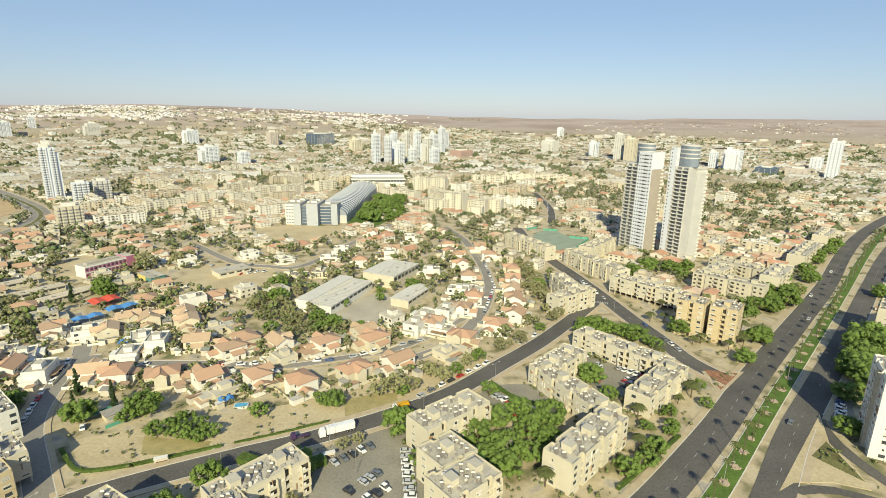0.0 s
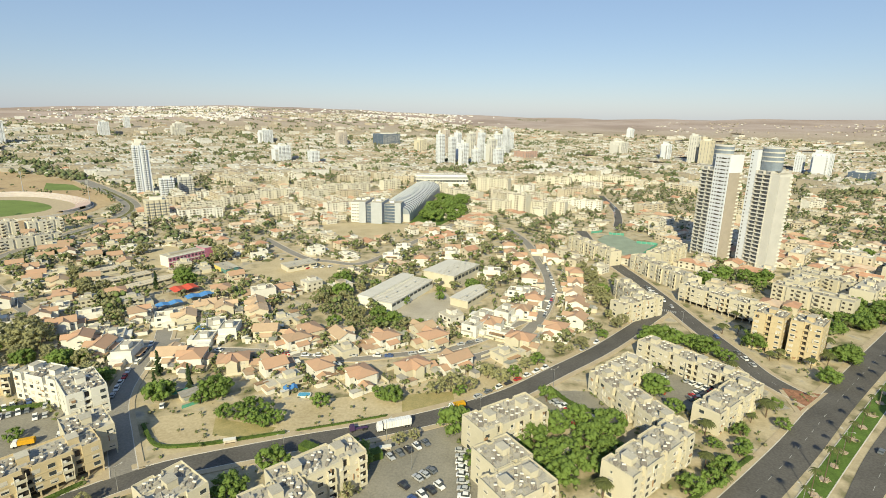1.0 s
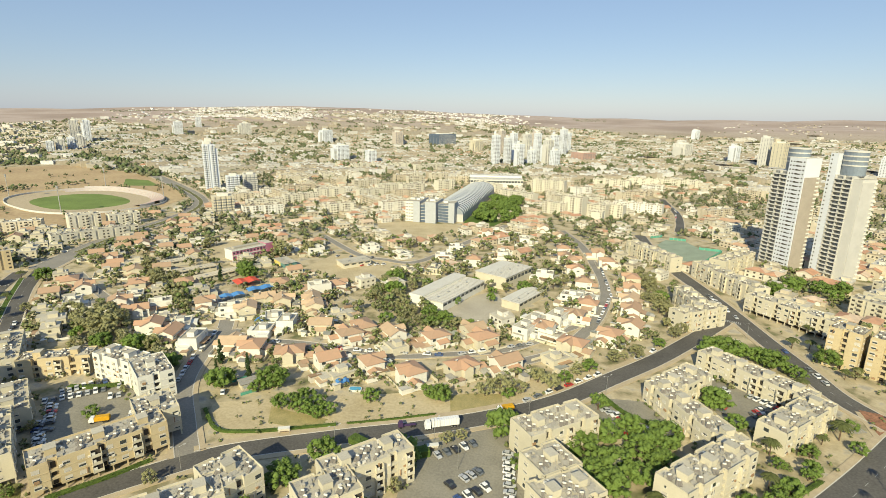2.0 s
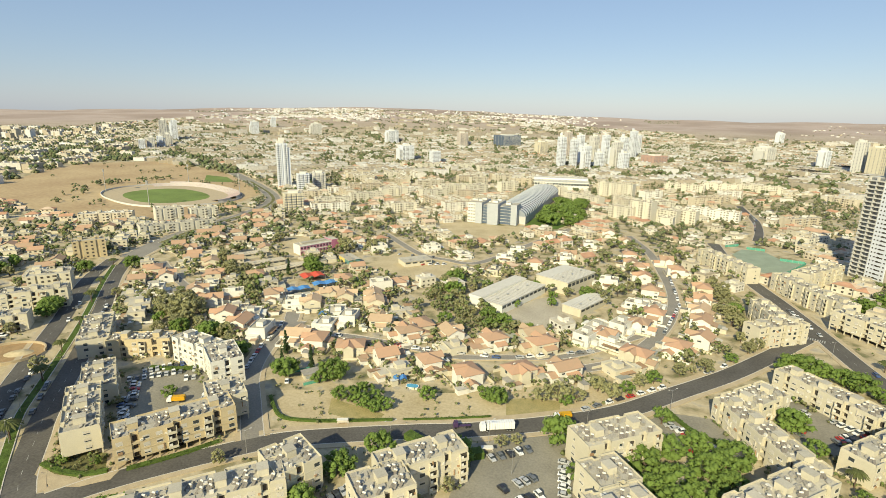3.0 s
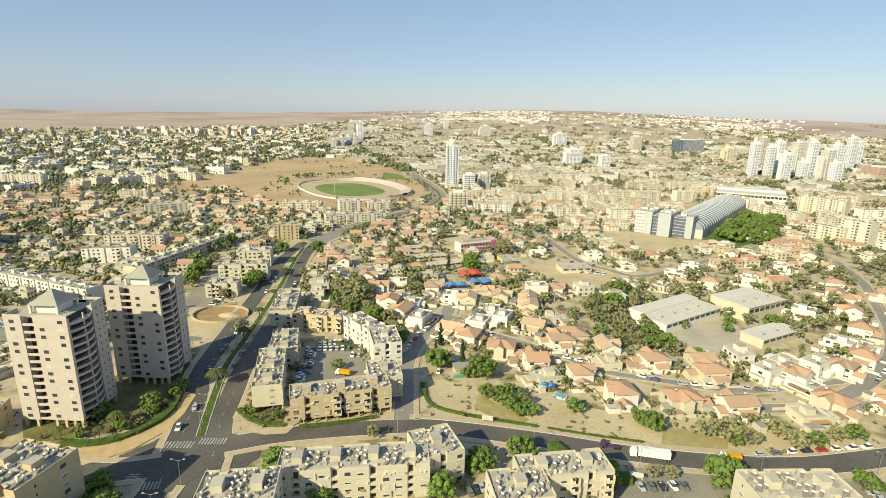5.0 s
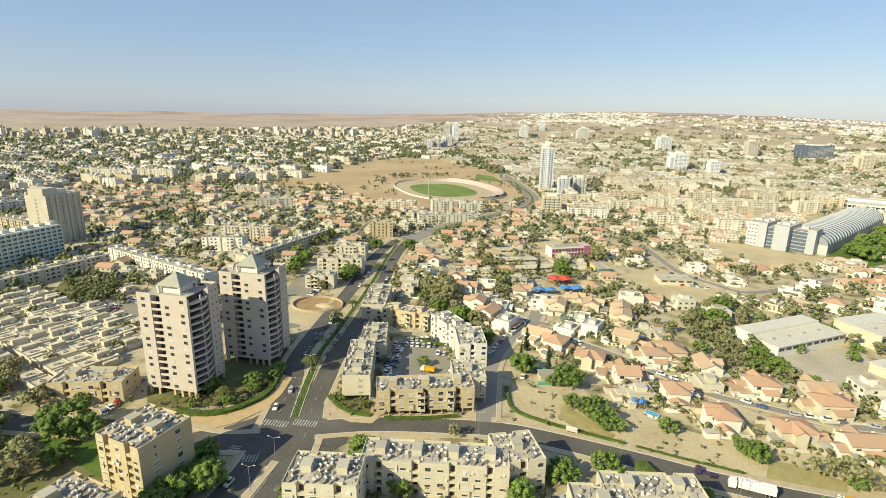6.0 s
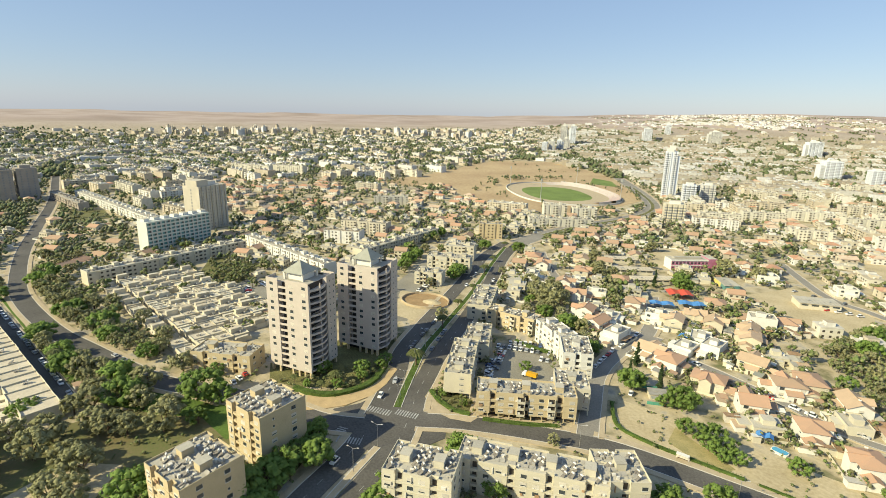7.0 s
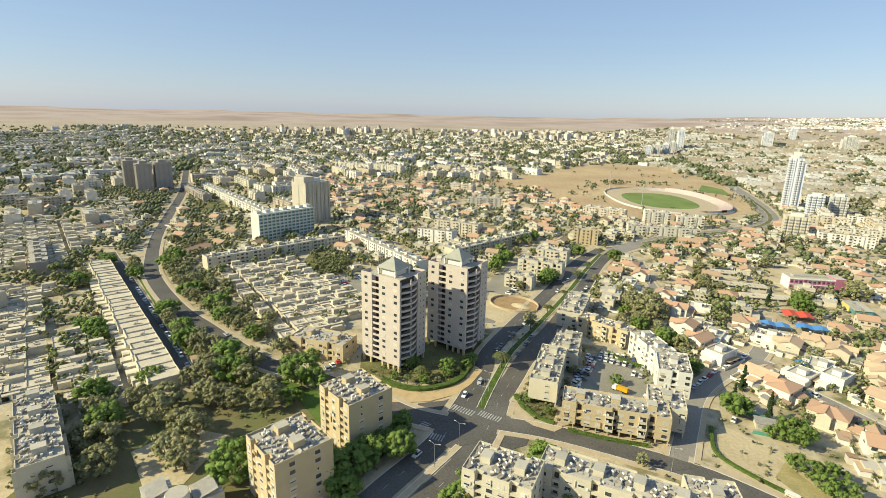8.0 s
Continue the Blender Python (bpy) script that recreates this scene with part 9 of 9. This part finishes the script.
def car_row(p, q, n, turn=0.0, fill=0.85):
    """Cars between two points; turn is measured from the line's direction."""
    a = math.degrees(math.atan2(q[1] - p[1], q[0] - p[0]))
    for i in range(n):
        if CAR_RND.random() < fill:
            k = (i + 0.5) / n
            car(p[0] + (q[0] - p[0]) * k, p[1] + (q[1] - p[1]) * k, a + turn + CAR_RND.uniform(-3, 3) + CAR_RND.choice((0, 180)))


car_row((-206, 158), (-194, 172), 7, 90)
car_row((-200, 150), (-184, 134), 8, 80)
car_row((-192, 178), (-176, 180), 6, 90)
car_row((163, 184), (181, 208), 9, 80)
car_row((88, 232), (100, 220), 6, 80)
car_row((76, 246), (70, 236), 4, 60)
car_row((-216, 116), (-236, 136), 7, 0, 0.8)
car_row((-38, 156), (-24, 168), 5, 95)
car_row((-30, 142), (-20, 153), 5, 95)
car_row((-26, 136), (-16, 146), 4, 95)
car_row((-8, 136), (-12, 166), 9, 80)
car_row((-34, 128), (-24, 136), 4, 95)
car_row((24, 204), (40, 192), 8, 60)
car_row((30, 186), (38, 190), 3, 60)
car_row((82, 250), (106, 234), 8, 80)
car_row((84, 214), (92, 222), 4, 60)
car_row((72, 214), (80, 236), 7, 70)
car_row((-206, 150), (-184, 170), 10, 90)
car_row((-196, 140), (-178, 126), 8, 70)
car_row((-188, 156), (-176, 166), 5, 90)
car_row((-166, 158), (-160, 150), 3, 90)
car_row((-172, 128), (-160, 140), 5, 90)
car_row((-163, 178), (-174, 204), 5, 0, 0.9)
car_row((-174, 208), (-182, 232), 5, 0, 0.9)
car_row((-80, 118), (-74, 130), 6, 85)
car_row((-10, 201), (30, 241), 9, 0, 0.7)
car_row((34, 246), (60, 276), 6, 0, 0.4)
car_row((27, 300), (37, 345), 9, 0, 0.8)
car_row((39, 350), (36, 430), 12, 0, 0.5)
car_row((20, 296), (30, 340), 8, 0, 0.6)
car_row((-222, 106), (-262, 150), 10, 0, 0.75)
car_row((-204, 126), (-240, 164), 8, 0, 0.6)
car_row((-262, 172), (-300, 214), 9, 0, 0.7)
car_row((-290, 180), (-330, 222), 8, 0, 0.3)
car_row((-262, 102), (-268, 116), 5, 80)
car_row((-300, 150), (-330, 186), 9, 80, 0.7)
car_row((-330, 166), (-366, 206), 9, 80, 0.5)
car_row((-226, 20), (-240, 34), 5, 60, 0.7)
car_row((-262, -16), (-330, -53), 9, 0, 0.5)
car_row((-246, -40.5), (-400, -97), 26, 0, 0.8)
car_row((112, 330), (104, 380), 9, 0, 0.6)
car_row((122, 290), (128, 250), 6, 0, 0.6)
car_row((-160, 372), (-134, 384), 5, 40, 0.6)
car_row((-362, 49), (-346, 47), 7, 90, 0.9)
car_row((-368, 58), (-350, 63), 8, 90, 0.8)
car_row((151, 760), (150, 710), 8, 0, 0.7)
car_row((145.5, 700), (136, 645), 8, 0, 0.7)
car_row((-146, 228), (-104, 229.4), 7, 0, 0.6)
car_row((-100, 229.3), (-52, 236), 8, 0, 0.6)
car_row((-46, 238.5), (-8, 262), 8, 0, 0.5)
car_row((-214, 362), (-196, 352), 3, 90, 0.6)
car_row((-186, 396), (-150, 400), 6, 80, 0.5)
for cx, cy, cyaw, cc in ((144, 186, 47, 3), (-187, 76, -40, 0), (-154, 45, -52, 0), (-196, 87, -38, 1), (320, 404, 46, 0), (-138, 176, 120, 0), (-112, 133, 40, 0), (230, 300, 46, 1), (262, 344, 46, 0)):
    car(cx, cy, cyaw, cc)


def lorry(x, y, yaw):
    t = thing("lorry", "white articulated lorry with long box trailer on the street", "truck", pose(x, y, 0.16, 0, 0, yaw))
    mb = MB(PAINT[0])
    mb.box(-5.4, 5.6, -1.22, 1.22, 1.15, 3.9)
    tr = part("trailer", mb, t, "ribbed white box trailer")
    for i in range(12):
        mb = MB(M["white"])
        mb.box(-5.3 + i * 0.95, -5.15 + i * 0.95, -1.27, 1.27, 1.15, 3.92)
        part("rib", mb, tr)
    mb = MB(PAINT[0])
    profile(mb, [(-8.2, 0.7), (-5.9, 0.7), (-5.9, 3.4), (-7.4, 3.5), (-8.0, 2.6), (-8.25, 1.6)], 1.2, 0)
    cab = part("cab", mb, t)
    mb = MB(M["glass"])
    mb.poly([(-7.98, -1.0, 2.55), (-7.98, 1.0, 2.55), (-8.2, 1.0, 1.75), (-8.2, -1.0, 1.75)])
    part("windscreen", mb, cab)
    mb = MB(M["rubber"])
    mb.box(-7.8, 5.2, -0.5, 0.5, 0.75, 1.1)
    part("chassis", mb, t)
    for wx in (-7.3, -5.4, 2.6, 3.8, 5.0):
        for wy in (-1.0, 1.0):
            mb = MB(M["rubber"], M["metal"])
            mb.tube((wx, wy - 0.15, 0.5), (wx, wy + 0.15, 0.5), 0.5, 0.5, 12, 0)
            mb.tube((wx, wy - 0.165, 0.5), (wx, wy + 0.165, 0.5), 0.26, 0.26, 8, 1)
            part("wheel", mb, t)


lorry(-38, 175.6, 26)
YELLOW = mat("machine_yellow", (0.60, 0.33, 0.02), 0.1, 0.5, 0.8, 4.0)
PURPLE = mat("dark_purple_paint", (0.07, 0.04, 0.10), 0.1, 0.4, 0.8, 4.0)


def work_truck(x, y, yaw, paint, label, bed=True):
    t = thing("work_truck", label, "truck", pose(x, y, 0.14, 0, 0, yaw))
    mb = MB(PAINT[0] if bed else paint)
    profile(mb, [(-3.6, 0.6), (-1.7, 0.6), (-1.7, 2.5), (-3.0, 2.55), (-3.55, 1.7)], 1.1, 0)
    part("cab", mb, t)
    mb = MB(paint)
    if bed:
        mb.box(-1.5, 3.6, -1.15, 1.15, 0.9, 2.2)
        mb.box(-1.4, 3.5, -1.0, 1.0, 2.2, 2.6)
    else:
        mb.box(-1.6, 3.4, -0.5, 0.5, 0.6, 0.95)
    part("load_bed", mb, t)
    for wx in (-2.7, 1.6, 2.8):
        for wy in (-0.95, 0.95):
            mb = MB(M["rubber"])
            mb.tube((wx, wy - 0.15, 0.45), (wx, wy + 0.15, 0.45), 0.45, 0.45, 10)
            part("wheel", mb, t)


work_truck(-171, 145, 30, YELLOW, "white lorry with yellow skip in the courtyard")
work_truck(-52.5, 172, 26, PURPLE, "dark purple tractor unit waiting on the street", False)
work_truck(-16, 193, 30, YELLOW, "yellow building machine beside the street")


def street_lamp(x, y, yaw, twin=True):
    t = thing("street_lamp", "tall galvanised street lamp with arms", "lamp", pose(x, y, 0.2, 0, 0, yaw), "street lamps")
    mb = MB(M["metal"])
    mb.tube((0, 0, 0), (0, 0, 9.5), 0.11, 0.06, 6)
    part("pole", mb, t)
    for s in ((-1, 1) if twin else (1,)):
        mb = MB(M["metal"])
        mb.tube((0, 0, 9.4), (s * 2.0, 0, 10.0), 0.05, 0.04, 5)
        arm = part("arm", mb, t)
        mb = MB(M["concrete"])
        mb.box(s * 2.0 - 0.35, s * 2.0 + 0.35, -0.14, 0.14, 9.92, 10.1)
        part("lamp_head", mb, arm)
    return t


first_lamp = None
for line, gap in ((MEDIAN_EAST, 46), (MEDIAN_WEST, 46)):
    for q, d in along(line, gap):
        m = pose(q.x + 1.2 * d.x, q.y + 1.2 * d.y, 0.28, 0, 0, math.degrees(math.atan2(d.y, d.x)) + 90)
        if first_lamp:
            copy_thing(first_lamp, m)
        else:
            first_lamp = street_lamp(0, 0, 0)
            first_lamp.matrix_basis = m
for lx, ly in ((-74, 152), (-40, 166), (-6, 186), (26, 216), (-120, 128), (-155, 61.5), (-146, 49), (-28, 152), (108, 300), (-182, 83)):
    copy_thing(first_lamp, pose(lx, ly, 0.1, 0, 0, 40))

crossing(-177.2, 70.8, 40, 12, z=0.21)
crossing(-169.4, 80.2, 40, 10, z=0.21)
crossing(-163.6, 53.6, 51, 10, z=0.21)
crossing(-170.6, 52.3, -50, 6, z=0.21)
crossing(108, 325, 160, 9)
crossing(122, 214, 20, 7)


def plot_shed(x, y, yaw):
    """A low grey-roofed hut with a lean-to and green sheeting on its fence."""
    t = thing("garden_hut", "low grey-roofed hut with green sheeting on its fence", "hut", pose(x, y, 0, 0, 0, yaw))
    mb = MB(M["cream"])
    mb.box(-3.6, 3.6, -2.6, 2.6, 0, 2.6)
    part("wall", mb, t)
    mb = MB(M["concrete_slab"])
    mb.box(-4.0, 4.0, -3.0, 0.1, 2.6, 2.72)
    mb.box(-4.0, 4.0, 0.1, 3.0, 2.75, 2.9)
    part("roof", mb, t)
    mb = MB(M["lead"])
    mb.box(-3.4, 1.0, -5.6, -3.02, 2.1, 2.2)
    part("lean_to_roof", mb, t)
    for px in (-3.2, 0.8):
        mb = MB(M["metal"])
        mb.tube((px, -5.4, 0), (px, -5.4, 2.1), 0.07, 0.07, 6)
        part("post", mb, t)
    for x0, y0, x1, y1 in ((-5.4, -7.0, 5.0, -7.0), (-5.4, 7.0, 3.0, 7.0), (5.2, -6.8, 5.2, 1.0)):
        mb = MB(M["green_net"])
        mb.box(x0, x1 + 0.08, y0, y1 + 0.08, 0.05, 1.5)
        part("sheeting", mb, t, "green sheeting on the fence")


plot_shed(-131, 184.5, 50)


def garden_pool(x, y, yaw):
    t = thing("garden_pool", "small round-cornered blue garden pool with pale rim", "pool", pose(x, y, 0, 0, 0, yaw))
    ring = [(2.6 * math.copysign(abs(math.cos(a)) ** 0.5, math.cos(a)), 1.5 * math.copysign(abs(math.sin(a)) ** 0.5, math.sin(a))) for a in (2 * math.pi * i / 24 for i in range(24))]
    mb = MB(M["white"])
    mb.prism([(p * 1.12, q * 1.16) for p, q in ring], 0, 0.9)
    part("rim", mb, t)
    mb = MB(M["pool_water"])
    mb.prism(ring, 0.5, 0.94)
    part("water", mb, t, "blue water")


M["pool_water"] = mat("pool_water", (0.10, 0.36, 0.52), 0.1, 0.12, 0.8, 4.0, spec=0.5)
garden_pool(-83, 193, 8)
shade_sail(-90, 195, 6, 4, 2.4, "blue_cloth", "small blue tarpaulin over a garden terrace", 30)
shade_sail(-164, 249, 8, 5, 2.6, "blue_cloth", "blue tarpaulin over a courtyard", 20)


def bus_shelter(x, y, yaw):
    t = thing("bus_shelter", "small pale bus shelter beside the pavement", "shelter", pose(x, y, 0.2, 0, 0, yaw))
    mb = MB(M["white"])
    mb.box(-2.2, 2.2, -0.9, 0.9, 2.4, 2.55)
    part("roof", mb, t)
    mb = MB(M["shutter"])
    mb.box(-2.2, 2.2, 0.8, 0.88, 0, 2.4)
    part("back_panel", mb, t)
    for sx in (-2.1, 2.1):
        mb = MB(M["metal"])
        mb.tube((sx, -0.8, 0), (sx, -0.8, 2.4), 0.05, 0.05, 6)
        part("post", mb, t)
    mb = MB(M["bark"])
    mb.box(-1.8, 1.8, 0.3, 0.7, 0.42, 0.48)
    part("bench", mb, t)


def pavilion(x, y, yaw):
    """A low community building: three wings with panelled lean-to roofs round an octagonal drum."""
    t = thing("community_building", "low cream community building with panelled roofs round an octagon", "building", pose(x, y, 0, 0, 0, yaw))
    for px, py in ((-8, -4), (0, 8), (9, -3)):
        mb = MB(M["cream"], M["flat_roof"])
        mb.box(px - 4.5, px + 4.5, py - 4, py + 4, 0, 7.0, 0, top=1)
        wing = part("wing", mb, t)
        for i in range(5):
            mb = MB(M["concrete_slab"])
            a = px - 3.9 + i * 1.6
            mb.poly([(a, py - 3.2, 7.25), (a + 1.45, py - 3.2, 7.25), (a + 1.45, py + 2.6, 8.6), (a, py + 2.6, 8.6)])
            mb.poly([(a, py + 2.6, 8.5), (a + 1.45, py + 2.6, 8.5), (a + 1.45, py - 3.2, 7.15), (a, py - 3.2, 7.15)])
            part("roof_panel", mb, wing)
        for i in range(3):
            part("window", WINDOWS[0], wing, m=pose(px - 2.8 + i * 2.8, py - 4, 4.4))
    mb = MB(M["white"], M["flat_roof"])
    mb.prism([(3.4 * math.cos(math.pi * (i + 0.5) / 4), 3.4 * math.sin(math.pi * (i + 0.5) / 4)) for i in range(8)], 0, 9.5, 0, top=1)
    part("drum", mb, t, "white octagonal drum")
    return t


pavilion(-146, -31, 20)
bus_shelter(-97, 156, 24)
bus_shelter(-39, 160, 24)
